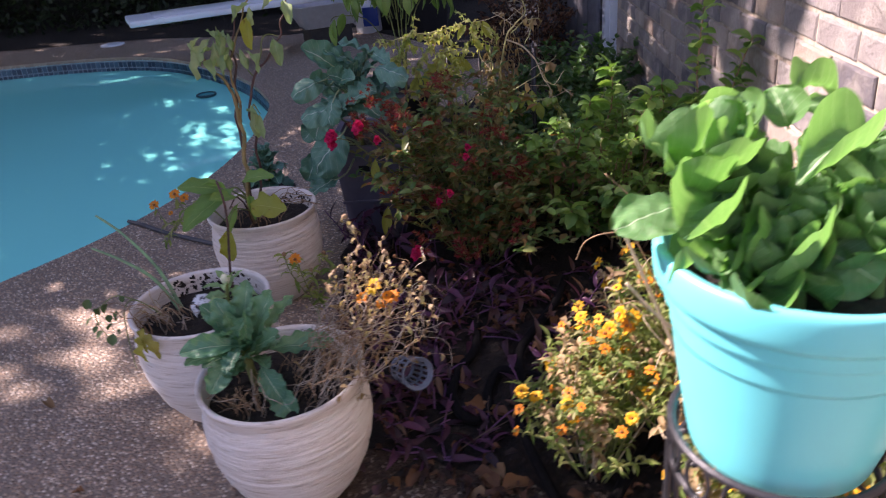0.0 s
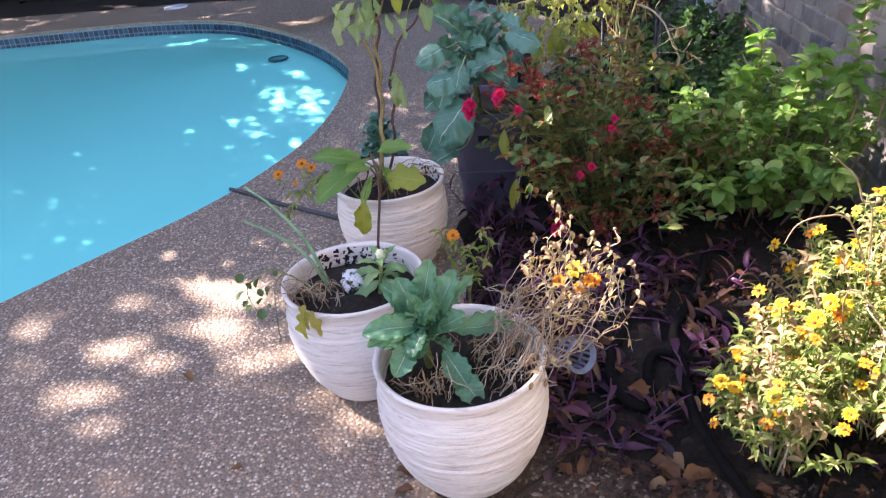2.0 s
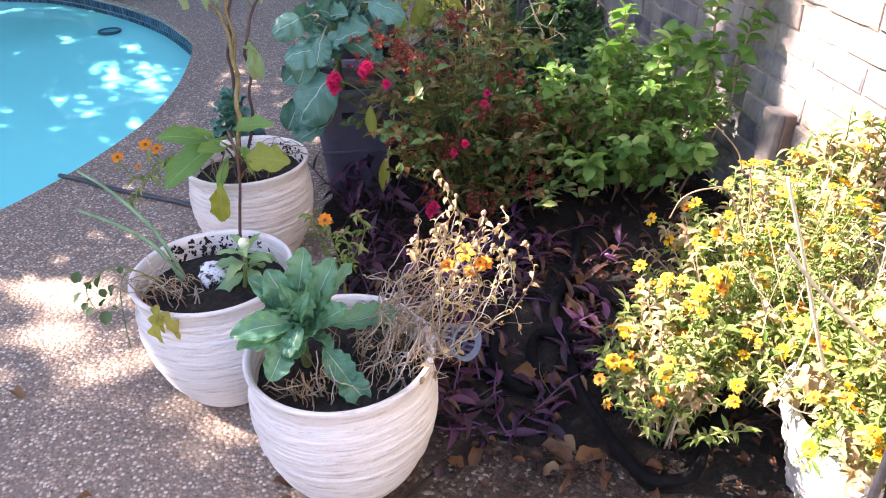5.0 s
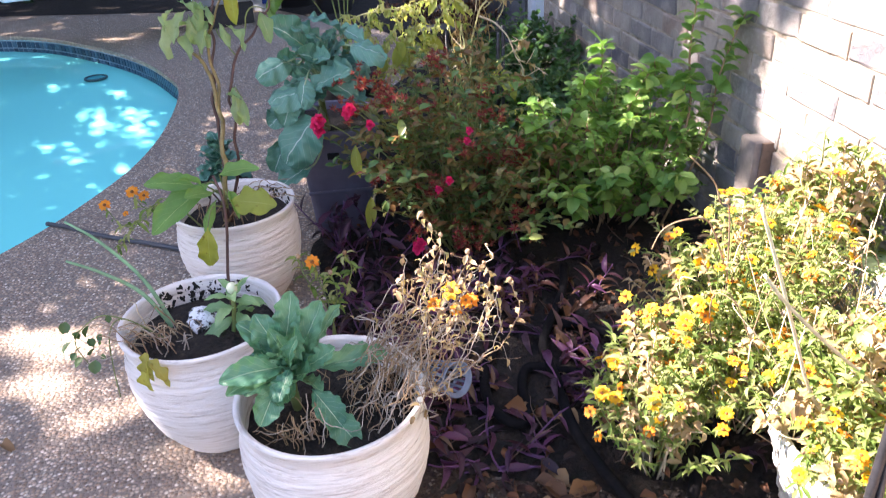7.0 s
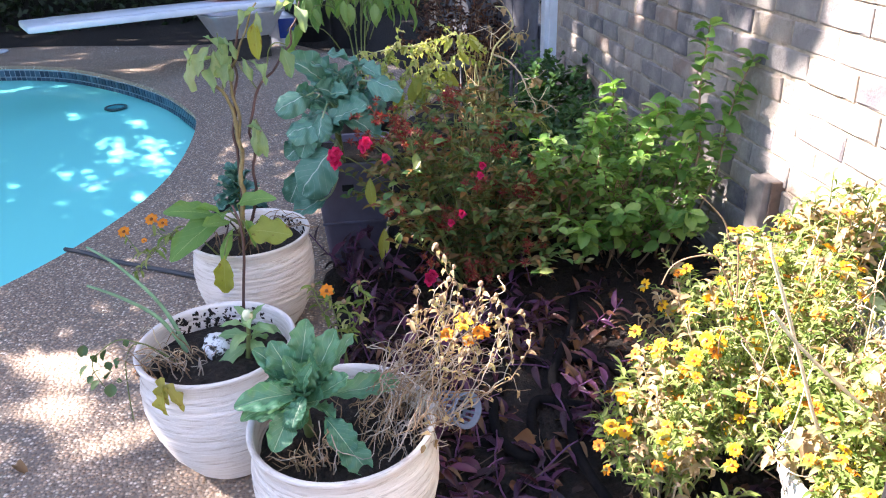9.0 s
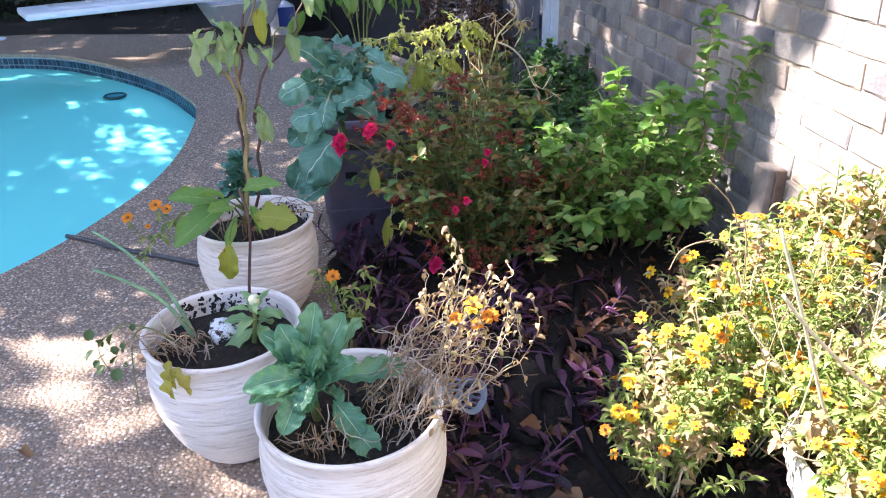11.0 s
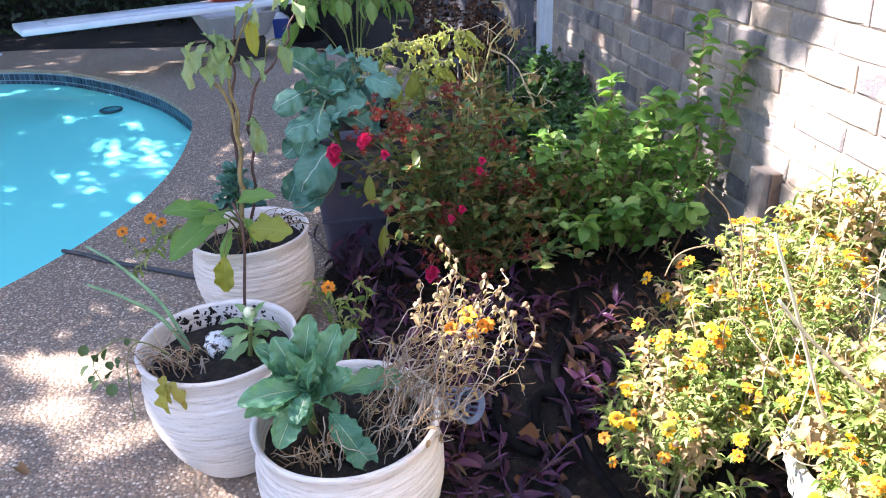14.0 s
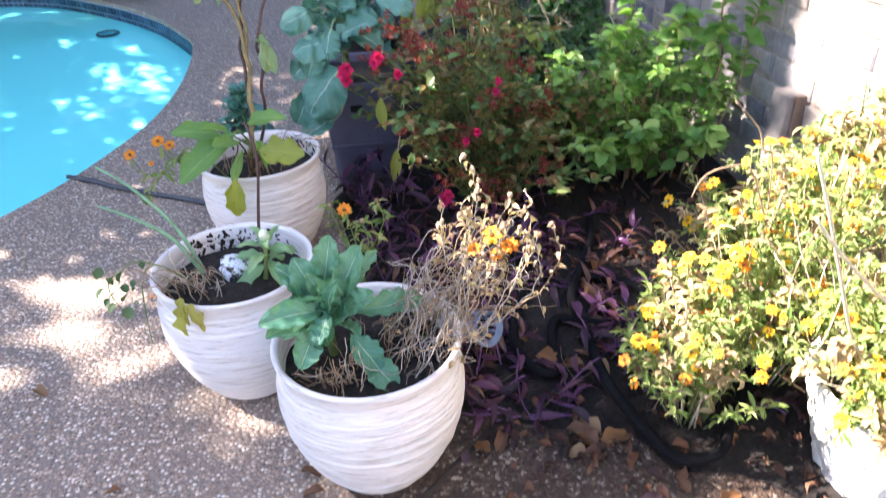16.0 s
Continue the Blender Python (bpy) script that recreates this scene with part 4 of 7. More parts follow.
# the heads at the front of the pot
for x, y, z in ((0.312, 0.785, 1.0), (0.385, 0.765, 0.96), (0.352, 0.715, 0.93), (0.440, 0.735, 0.95), (0.345, 0.845, 0.98), (0.300, 0.745, 0.95), (0.325, 0.71, 0.92)):
    g = Geo()
    tube(g, smooth_line(own(collard, [(x + 0.02, y, 0.85), (x + 0.012, y, 0.92), (x, y, z)]), 4), 0.010, 0.008, 8)
    part("stem", g, m_stem_green, collard)
for base, tip, w, k in (
        ((0.275, 0.80, 0.943), (0.188, 0.76, 0.951), 0.85, 0), ((0.285, 0.79, 0.998), (0.214, 0.76, 1.025), 1.15, 1), ((0.297, 0.77, 0.983), (0.222, 0.73, 1.000), 0.95, 1), ((0.314, 0.82, 1.015), (0.291, 0.83, 1.073), 1.2, 2),
        ((0.324, 0.79, 1.002), (0.320, 0.81, 1.071), 0.95, 3), ((0.303, 0.78, 1.012), (0.265, 0.77, 1.054), 1.1, 2), ((0.310, 0.79, 1.010), (0.299, 0.79, 1.036), 1.1, 2), ((0.318, 0.80, 1.012), (0.325, 0.80, 1.045), 1.1, 2), ((0.313, 0.76, 1.002), (0.263, 0.73, 1.030), 0.9, 4),
        ((0.309, 0.75, 0.989), (0.241, 0.69, 0.952), 0.72, 4), ((0.331, 0.75, 0.963), (0.315, 0.69, 0.912), 1.0, 1), ((0.340, 0.77, 0.969), (0.363, 0.76, 1.016), 0.9, 1), ((0.391, 0.84, 1.012), (0.372, 0.86, 1.069), 0.9, 3),
        ((0.441, 0.76, 1.020), (0.346, 0.72, 1.027), 0.6, 3), ((0.393, 0.74, 0.945), (0.318, 0.67, 0.910), 0.75, 4), ((0.391, 0.72, 0.925), (0.438, 0.68, 0.905), 1.3, 0), ((0.385, 0.76, 0.970), (0.385, 0.72, 0.934), 1.2, 1),
        ((0.406, 0.86, 1.034), (0.484, 0.84, 1.019), 0.7, 0), ((0.406, 0.88, 1.040), (0.469, 0.90, 1.052), 0.8, 3), ((0.435, 0.78, 0.942), (0.455, 0.75, 0.985), 1.3, 1), ((0.425, 0.75, 0.93), (0.470, 0.70, 0.94), 1.2, 1),
        ((0.345, 0.79, 0.97), (0.352, 0.74, 0.945), 1.2, 1), ((0.36, 0.75, 0.93), (0.375, 0.695, 0.895), 1.2, 4), ((0.30, 0.81, 0.97), (0.245, 0.80, 0.985), 1.1, 4), ((0.33, 0.83, 1.0), (0.35, 0.87, 1.05), 1.1, 1)):
    faced_leaf(collard, ML[k], Vector(base), Vector(base).lerp(Vector(tip), 0.88), (-0.5 + q.uniform(-0.25, 0.25), -0.3 + q.uniform(-0.3, 0.3), 0.8), 0.094, w * 0.95)
for hx, hy, hz, many, turn in ((0.312, 0.785, 1.008, 17, 0.4), (0.385, 0.765, 0.968, 15, 2.2), (0.352, 0.715, 0.945, 11, 1.1), (0.440, 0.735, 0.965, 13, 0.0), (0.345, 0.845, 0.99, 13, 2.9), (0.296, 0.742, 0.962, 15, 0.9), (0.318, 0.700, 0.935, 11, 2.0)):
    for i in range(many):
        f_ = i / (many - 1)
        az, el = i * 2.4 + turn, 1.3 - 1.35 * f_ + q.uniform(-0.15, 0.15)
        size = (0.026 + 0.034 * min(1, 1.4 * f_)) * q.uniform(0.9, 1.12)
        kind = 2 if f_ < 0.3 else 1 if f_ < 0.6 else (4, 1, 3, 0)[i % 4]
        at = Vector((hx, hy, hz - 0.055 * f_)) - collard.matrix_basis.translation
        part("leaf", ML[kind], None, collard, m=aim(at, heading(az, el), q.uniform(-0.4, 0.4), size / 0.1))

# ---- rosette and dead stems in the front pot ----
D1, D2 = Vector((-0.008, 0.025, -0.032)), Vector((-0.015, 0.058, -0.036))
rosette = thing("leafy_rosette", (-0.487, 1.37, 0.318), "blue-green leafy rosette plant growing in a white pot", "plant")
MR = [leaf_mesh("leaf", m_rosette, L=0.1, W=0.060, n=22, k=5, bend=b, cup=0.3, ruffle=0.075, waves=4.6, lobes=0.07, wide=1.15, tip=0.62, stalk=0.05, fold=0.12, seed=i, pucker=0.09) for i, b in enumerate((-0.1, 0.3, 0.6, 0.9))]
q = random.Random(31)
g = Geo()
tube(g, [(0, 0, -0.01), (-0.005, 0.0, 0.05), (-0.008, -0.004, 0.135)], 0.009, 0.012, 8)
part("stem", g, m_stem_green, rosette)
for base, tip, w in (
        ((-0.499, 1.4, 0.454), (-0.477, 1.44, 0.537), 0.75), ((-0.48, 1.38, 0.416), (-0.422, 1.42, 0.519), 0.70), ((-0.444, 1.42, 0.417), (-0.395, 1.46, 0.485), 0.45),
        ((-0.5, 1.38, 0.435), (-0.545, 1.4, 0.517), 0.80), ((-0.505, 1.39, 0.44), (-0.577, 1.4, 0.505), 0.70), ((-0.5, 1.36, 0.428), (-0.607, 1.31, 0.453), 0.62),
        ((-0.525, 1.37, 0.413), (-0.602, 1.31, 0.417), 0.55), ((-0.516, 1.33, 0.417), (-0.55, 1.28, 0.358), 0.85), ((-0.487, 1.34, 0.436), (-0.513, 1.29, 0.404), 0.90),
        ((-0.469, 1.36, 0.407), (-0.404, 1.36, 0.451), 0.75), ((-0.429, 1.4, 0.38), (-0.309, 1.42, 0.39), 0.55), ((-0.441, 1.33, 0.37), (-0.404, 1.29, 0.324), 0.95),
        ((-0.413, 1.31, 0.32), (-0.378, 1.27, 0.292), 0.85), ((-0.483, 1.36, 0.426), (-0.467, 1.36, 0.502), 0.40), ((-0.487, 1.36, 0.426), (-0.498, 1.35, 0.497), 0.45),
        ((-0.475, 1.37, 0.423), (-0.46, 1.38, 0.471), 0.45), ((-0.492, 1.37, 0.43), (-0.52, 1.38, 0.495), 0.60), ((-0.482, 1.38, 0.416), (-0.448, 1.41, 0.488), 0.50),
        ((-0.487, 1.35, 0.428), (-0.481, 1.33, 0.5), 0.50)):
    b = Vector(base) - D1
    t_ = Vector(tip) - D1
    b = b.lerp(Vector((-0.495, 1.366, 0.42)), 0.25)
    faced_leaf(rosette, MR[q.randrange(4)], b, t_, (q.uniform(-0.35, 0.35), -0.55 + q.uniform(-0.25, 0.25), 0.8), 0.098, w / 0.88 * q.uniform(0.9, 1.1))
for i in range(30):
    d = heading(i * 2.4 + q.uniform(-0.25, 0.25), 1.30 - 0.043 * i + q.uniform(-0.1, 0.1))
    part("leaf", MR[q.randrange(4)], None, rosette, m=aim((-0.012 + 0.012 * d.x, -0.004 + 0.012 * d.y, 0.115 - 0.0012 * i), d, q.uniform(-0.5, 0.5), q.uniform(0.64, 0.90)))
for i in range(9):
    part("leaf", MR[i % 3], None, rosette, m=aim((-0.008, -0.004, 0.12), heading(i * 2.4, 1.35 - 0.07 * i), q.uniform(-0.3, 0.3), q.uniform(0.4, 0.65)), label="pale young leaf")

dead = thing("dead_zinnia", (-0.32, 1.38, 0.318), "dead tangled zinnia with curled brown stems and seed heads", "dead plant", "zinnias")
q = random.Random(32)
gl, gp = Geo(), Geo()
m_pale_dry = leafy("bleached_leaf", [(0.34, 0.25, 0.14), (0.52, 0.42, 0.28), (0.26, 0.17, 0.09), (0.42, 0.38, 0.18)], 0.3, 0.8)


def crinkle(line, i, k=0.012, f=32):
    o = Vector((i * 3.1, i * 1.7, i * 2.3))
    out = []
    for n_, p in enumerate(line):
        w = min(1.0, n_ / 4)
        out.append(p + Vector((noise.noise(p * f + o), noise.noise(p * f + o + Vector((7, 3, 1))), noise.noise(p * f + o + Vector((2, 9, 5))))) * k * w)
    return out


def dead_stem(line, r, mat):
    g = Geo()
    tube(g, line, r, r * 0.55, 4)
    part("stem", g, mat, dead)


for i in range(70):
    base = Vector((q.uniform(-0.10 if i % 2 else -0.04, 0.06), q.uniform(-0.11, 0.09), q.uniform(-0.01, 0.0)))
    low = i < 46
    if low:
        end = Vector((q.uniform(-0.06, 0.24), q.uniform(-0.13, 0.12), q.uniform(0.02, 0.17)))
        mid = base.lerp(end, 0.45) + Vector((q.uniform(-1, 1), q.uniform(-1, 1), q.uniform(0.4, 1.4))) * 0.07
        late = end + Vector((q.uniform(-1, 1), q.uniform(-1, 1), q.uniform(-1.0, 0.5))) * 0.075
    else:
        end = Vector((q.uniform(0.04, 0.24), q.uniform(-0.06, 0.09), q.uniform(0.17, 0.29)))
        mid = base.lerp(end, 0.5) + Vector((q.uniform(-1, 1), q.uniform(-1, 1), q.uniform(0, 0.6))) * 0.05
        late = end + Vector((q.uniform(-1, 1), q.uniform(-1, 1), q.uniform(-0.2, 0.9))) * 0.03
    line = crinkle(smooth_line([base, mid, end, late], 9), i, 0.034 if low else 0.016, 26)
    dead_stem(line, q.uniform(0.0009, 0.0017), m_stem_grey if q.random() < 0.5 else m_stem_brown)
    if low and i % 2:
        fork = stem_line(q, line[q.randrange(8, 18)], q.random() * 6.3, q.uniform(-0.3, 0.8), q.uniform(0.05, 0.12), 9, 0.35, 0.1)
        dead_stem(crinkle(fork, i + 200, 0.02, 30), 0.001, m_stem_grey if i % 4 == 1 else m_stem_brown)
    if not low:
        put_seed(dead, line[-1], q.uniform(0.4, 0.65), q)
    if q.random() < 0.45:
        leaves_along(gl, q, line, 3, 0.022, 0.3, 0.5, (-0.6, 0.3), V_DRY)
for i, pts in enumerate((
        [(-0.229, 0.707), (-0.215, 0.689), (-0.209, 0.66), (-0.190, 0.625), (-0.195, 0.582), (-0.204, 0.515), (-0.23, 0.40)], [(-0.270, 0.584), (-0.269, 0.547), (-0.264, 0.496), (-0.24, 0.415)], [(-0.153, 0.641), (-0.149, 0.608), (-0.163, 0.561), (-0.167, 0.486), (-0.20, 0.40)],
        [(-0.118, 0.602), (-0.109, 0.574), (-0.115, 0.518), (-0.14, 0.444)], [(-0.084, 0.589), (-0.069, 0.551), (-0.067, 0.507), (-0.095, 0.458), (-0.129, 0.429)], [(-0.139, 0.583), (-0.115, 0.556), (-0.101, 0.517), (-0.106, 0.453)], [(-0.223, 0.603), (-0.229, 0.567), (-0.226, 0.517), (-0.223, 0.44)],
        [(-0.205, 0.64), (-0.235, 0.61), (-0.22, 0.56), (-0.23, 0.48)], [(-0.185, 0.60), (-0.20, 0.57), (-0.19, 0.52), (-0.20, 0.44)], [(-0.24, 0.62), (-0.225, 0.60), (-0.24, 0.54), (-0.23, 0.46)], [(-0.165, 0.58), (-0.175, 0.55), (-0.16, 0.50), (-0.18, 0.43)], [(-0.09, 0.54), (-0.10, 0.50), (-0.12, 0.46), (-0.15, 0.42)])):
    y = 1.345 + q.uniform(-0.03, 0.03)
    path = [Vector((-0.265 + q.uniform(-0.02, 0.02), 1.36, 0.30)), Vector((pts[-1][0] * 0.6 - 0.10, 1.36, 0.36))] + [Vector((x, y + q.uniform(-0.006, 0.006), z)) for x, z in reversed(pts)]
    line = crinkle(smooth_line([p - dead.matrix_basis.translation - D1 for p in path], 5), 90 + i, 0.006, 40)
    dead_stem(line, 0.0014, m_stem_grey if i % 2 else m_stem_brown)
    put_seed(dead, line[-1], q.uniform(0.5, 0.78), q)
    leaves_along(gp, q, line, 13, 0.021, 0.3, 0.4, (-1.3, 0.6), V_DRY)
part("pale_curled_leaves", gp, m_pale_dry, dead, "curled cream-coloured dead leaves")
part("curled_foliage", gl, m_zin_dry, dead)
for at, kind, s_ in (((-0.176, 1.312, 0.597), 0, 0.95), ((-0.140, 1.32, 0.566), 1, 0.85), ((-0.206, 1.33, 0.561), 1, 0.75), ((-0.166, 1.325, 0.548), 1, 0.7), ((-0.150, 1.31, 0.575), 1, 0.6)):
    put_flower(dead, (f_yellow, f_orange)[kind][0], at, (-0.3, -0.5, 0.8), s_)
straw = thing("straw_clump", (-0.42, 1.30, 0.306), "short broken dry stems stuck in the pot's soil", "dead plant")
q = random.Random(33)
for i in range(22):
    a, r = q.random() * 6.3, 0.13 * math.sqrt(q.random())
    base = Vector((r * math.cos(a) - 0.01, 0.05 + r * math.sin(a), -0.004))
    d = heading(q.random() * 6.3, q.uniform(0.0, 0.7))
    end = base + d * q.uniform(0.06, 0.15)
    end.x, end.y = max(-0.14, min(0.14, end.x)), max(-0.05, min(0.16, end.y))
    g = Geo()
    line = crinkle(smooth_line([base, base.lerp(end, 0.5) + Vector((q.uniform(-1, 1), q.uniform(-1, 1), 0.8)) * 0.025, end], 7), i, 0.022, 30)
    tube(g, line, q.uniform(0.0009, 0.0016), 0.0008, 4)
    part("stem", g, m_stem_brown if i % 3 else m_stem_grey, straw)
# thicker broken stubs that fork near the pot's front rim
for i in range(15):
    b = Vector((q.gauss(-0.05, 0.028), q.gauss(-0.03, 0.02), -0.004))
    e = b + Vector((q.uniform(-0.03, 0.04), q.uniform(-0.03, 0.02), q.uniform(0.05, 0.13)))
    line = crinkle(smooth_line([b, b.lerp(e, 0.5) + Vector((q.uniform(-0.015, 0.015), 0, 0)), e], 6), i + 60, 0.012)
    g = Geo()
    tube(g, line, q.uniform(0.0013, 0.0021), 0.0011, 5)
    for _ in range(2):
        tube(g, crinkle(stem_line(q, line[q.randrange(4, 10)], q.random() * 6.3, q.uniform(-0.4, 0.7), q.uniform(0.02, 0.06), 5, 0.35), i + 90, 0.01), 0.0011, 0.0007, 4)
    part("stem", g, m_stem_brown if i % 3 else m_stem_grey, straw)

moved(D1, rosette, dead, straw)

# ---- second pot ----
sprout = thing("cabbage_sprout", (-0.63, 1.66, 0.318), "small pale green cabbage sprout with a white bud in a pot", "plant")
g = Geo()
tube(g, smooth_line([(-0.015, -0.02, -0.005), (-0.005, -0.01, 0.05), (0.0, 0.0, 0.105)], 4), 0.006, 0.005, 7)
part("stem", g, m_stem_green, sprout)
g = Geo()
lathe(g, [(0.004, 0.10), (0.011, 0.108), (0.013, 0.118), (0.009, 0.127), (0.002, 0.130)], 10)
part("bud", g, plain("white_bud", (0.62, 0.66, 0.48), 0.8), sprout, "pale whitish flower bud")
m_sprout = leafy("sprout_leaf", [(0.20, 0.36, 0.17), (0.30, 0.45, 0.23)], 0.3, 0.5, 0.5, (0.45, 0.52, 0.35), single=True)
MS = [leaf_mesh("leaf", m_sprout, L=0.10, W=0.034, n=14, k=3, bend=b, cup=0.3, ruffle=0.09, waves=3, wide=1.15, seed=i, pucker=0.06) for i, b in enumerate((0.6, 1.2, 1.8))]
for i in range(13):
    part("leaf", MS[i % 3], None, sprout, m=aim((0, 0, 0.10 - 0.005 * i), heading(i * 2.4, 1.0 - 0.11 * i), 0.3 * (i % 3) - 0.3, 0.55 + 0.045 * i))
m_stone = Mat("soil_splashed_white", 0.7)
m_stone.color(m_stone.mix(m_stone.ramp(m_stone.noise(75, 5), [(0.50, (0, 0, 0)), (0.58, (1, 1, 1))]), (0.75, 0.76, 0.78), (0.02, 0.016, 0.014)))
stone = part("white_stone", Geo(), m_stone.m)
g = Geo()
lathe(g, [(0.008, 0.0), (0.026, 0.004), (0.033, 0.014), (0.030, 0.026), (0.018, 0.033), (0.004, 0.035)], 28, lambda r, z, a: (r * (1 + 0.16 * math.cos(2 * a) + 0.1 * math.cos(3 * a + 1)) + 0.006 * noise.noise(Vector((math.cos(a) * 2, math.sin(a) * 2, z * 60))), z + 0.006 * noise.noise(Vector((math.cos(a), math.sin(a), z * 40)))))
stone.data = g.mesh("white_stone", m_stone.m)
stone.matrix_basis = pose(-0.722, 1.70, 0.318, 32, 10, 40) @ Matrix.Scale(1.25, 4)
tagged(stone, "smooth white stone splashed with wet soil", "stone")
splash = thing("soil_splash", (P2[0] - D2.x, P2[1] - D2.y, 0.32), "clods of dark soil stuck inside the pot's rim", "soil clods")
q = random.Random(41)
for i in range(150):
    a = radians(q.gauss(98, 19))
    z = 0.047 * q.random() ** 1.2
    r = 0.1665 + 0.07 * z
    g = Geo()
    s_ = 0.0012 + 0.006 * q.random() ** 2
    lathe(g, [(s_ * 0.3, -s_ * 0.4), (s_, -s_ * 0.2), (s_ * 0.9, s_ * 0.3), (s_ * 0.2, s_ * 0.5)], 7, lambda rr, zz, b: (rr * (1 + 0.5 * math.sin(2 * b + i)), zz))
    part("clod", g, m_potsoil, splash, m=Matrix.Translation((r * math.cos(a), r * math.sin(a), z)) @ Matrix.Rotation(a, 4, "Z") @ Matrix.Rotation(-math.pi / 2, 4, "Y"))
splash3 = thing("soil_splash", (P3[0], P3[1], 0.285), "crumbs of dark soil stuck inside the pot's far rim", "soil clods")
for i in range(40):
    a = radians(q.gauss(52, 26))
    z = q.uniform(0.0, 0.04)
    g = Geo()
    s_ = q.uniform(0.0015, 0.006)
    lathe(g, [(s_ * 0.3, -s_ * 0.4), (s_, -s_ * 0.2), (s_ * 0.9, s_ * 0.3), (s_ * 0.2, s_ * 0.5)], 7, lambda rr, zz, b: (rr * (1 + 0.5 * math.sin(2 * b + i)), zz))
    part("clod", g, m_potsoil, splash3, m=Matrix.Translation(((0.1655 + 0.07 * z) * math.cos(a), (0.1655 + 0.07 * z) * math.sin(a), z)) @ Matrix.Rotation(a, 4, "Z") @ Matrix.Rotation(-math.pi / 2, 4, "Y"))
straw2 = thing("straw_clump", (-0.79, 1.63, 0.316), "bundle of limp straw-coloured stems at the pot's edge", "dead plant")
for i in range(34):
    b = Vector((q.uniform(-0.05, 0.06), q.uniform(-0.06, 0.04), -0.003))
    t_ = b + Vector((q.uniform(-0.12, 0.03), q.uniform(-0.06, 0.04), q.uniform(0.02, 0.10)))
    g = Geo()
    tube(g, crinkle(smooth_line([b, b.lerp(t_, 0.5) + Vector((q.uniform(-0.02, 0.02), 0, 0.03)), t_, t_ + Vector((q.uniform(-0.04, 0.01), q.uniform(-0.02, 0.02), q.uniform(-0.04, 0.01)))], 5), i, 0.012), q.uniform(0.0011, 0.002), 0.0009, 5)
    part("stem", g, (m_stem_brown, m_stem_grey, m_stem_brown, m_stem_pale)[i % 4], straw2)
m_onion = plain("onion_blade", (0.19, 0.36, 0.20), 0.5, 0, 0.35, 30)
onion = thing("green_onion", (-0.79, 1.70, 0.318), "long drooping blue-green onion blades", "plant")
for pts in ([(-0.79, 1.70, 0.31), (-0.84, 1.70, 0.42), (-0.91, 1.69, 0.49), (-0.975, 1.68, 0.535)], [(-0.79, 1.71, 0.31), (-0.84, 1.73, 0.44), (-0.92, 1.75, 0.54), (-0.99, 1.77, 0.59)]):
    g = Geo()
    tube(g, smooth_line(own(onion, pts), 5), 0.0058, 0.0028, 6)
    part("blade", g, m_onion, onion)
m_trail = leafy("trailing_leaf", [(0.05, 0.11, 0.04), (0.10, 0.17, 0.07)], 0.25, 0.45, single=True)
trail = thing("trailing_vine", (-0.84, 1.62, 0.36), "thin trailing vine with small dark leaves over the pot's rim", "vine")
line = smooth_line([(-0.80, 1.64, 0.33), (-0.87, 1.63, 0.40), (-0.91, 1.63, 0.37), (-0.93, 1.64, 0.27), (-0.94, 1.65, 0.17)], 6)
g = Geo()
tube(g, own(trail, line), 0.002, 0.0014, 5)
tube(g, smooth_line(own(trail, [(-0.87, 1.63, 0.40), (-0.92, 1.62, 0.42), (-0.98, 1.61, 0.37), (-0.97, 1.62, 0.29)]), 5), 0.0018, 0.001, 5)
part("stem", g, m_stem_green, trail)
MT = leaf_mesh("leaf", m_trail, L=0.036, W=0.031, n=5, k=2, bend=0.6, cup=0.3, wide=0.9, tip=0.7)
for x, z in ((-0.99, 0.415), (-0.985, 0.385), (-0.945, 0.40), (-0.955, 0.365), (-0.975, 0.345), (-0.945, 0.34), (-0.98, 0.315), (-0.955, 0.305), (-0.935, 0.32), (-0.90, 0.42), (-0.925, 0.375), (-1.0, 0.40), (-0.995, 0.36), (-0.965, 0.39), (-0.935, 0.355), (-0.965, 0.33), (-0.99, 0.33)):
    place_leaf(trail, MT, (x, 1.62, z), (x + q.uniform(-0.025, 0.02), 1.62 - q.uniform(0.0, 0.02), z - q.uniform(0.008, 0.030)), 0.040, q.uniform(-0.8, 0.8))
m_wilt = leafy("wilted_yellow", [(0.40, 0.40, 0.06), (0.34, 0.30, 0.08)], 0.3, 0.6, 0.3, (0.5, 0.48, 0.2), single=True, spots=(0.22, 0.13, 0.03))
MW = leaf_mesh("leaf", m_wilt, L=0.07, W=0.021, n=16, k=3, bend=1.6, cup=0.6, ruffle=0.14, waves=2.6, lobes=0.32, pucker=0.1)
wilt = thing("wilted_leaf", (-0.78, 1.48, 0.378), "wilted yellow leaf hanging over the white pot's rim", "leaf")
for base, tip in (((-0.795, 1.485, 0.385), (-0.80, 1.445, 0.325)), ((-0.79, 1.48, 0.385), (-0.745, 1.445, 0.345)), ((-0.80, 1.50, 0.392), (-0.785, 1.45, 0.36))):
    place_leaf(wilt, MW, base, tip, 0.06, 0.2, name="leaf_blade")

moved(D2, sprout, stone, splash, straw2, onion, trail, wilt)
g = Geo()
tube(g, smooth_line(own(sprout, [(-0.680, 1.83, 0.26), (-0.674, 1.83, 0.353), (-0.664, 1.832, 0.424), (-0.652, 1.835, 0.502), (-0.650, 1.84, 0.57), (-0.665, 1.86, 0.62)]), 5), 0.0042, 0.003, 7)
part("tall_stem", g, m_stem_purple, sprout, "thin dark bare stem")

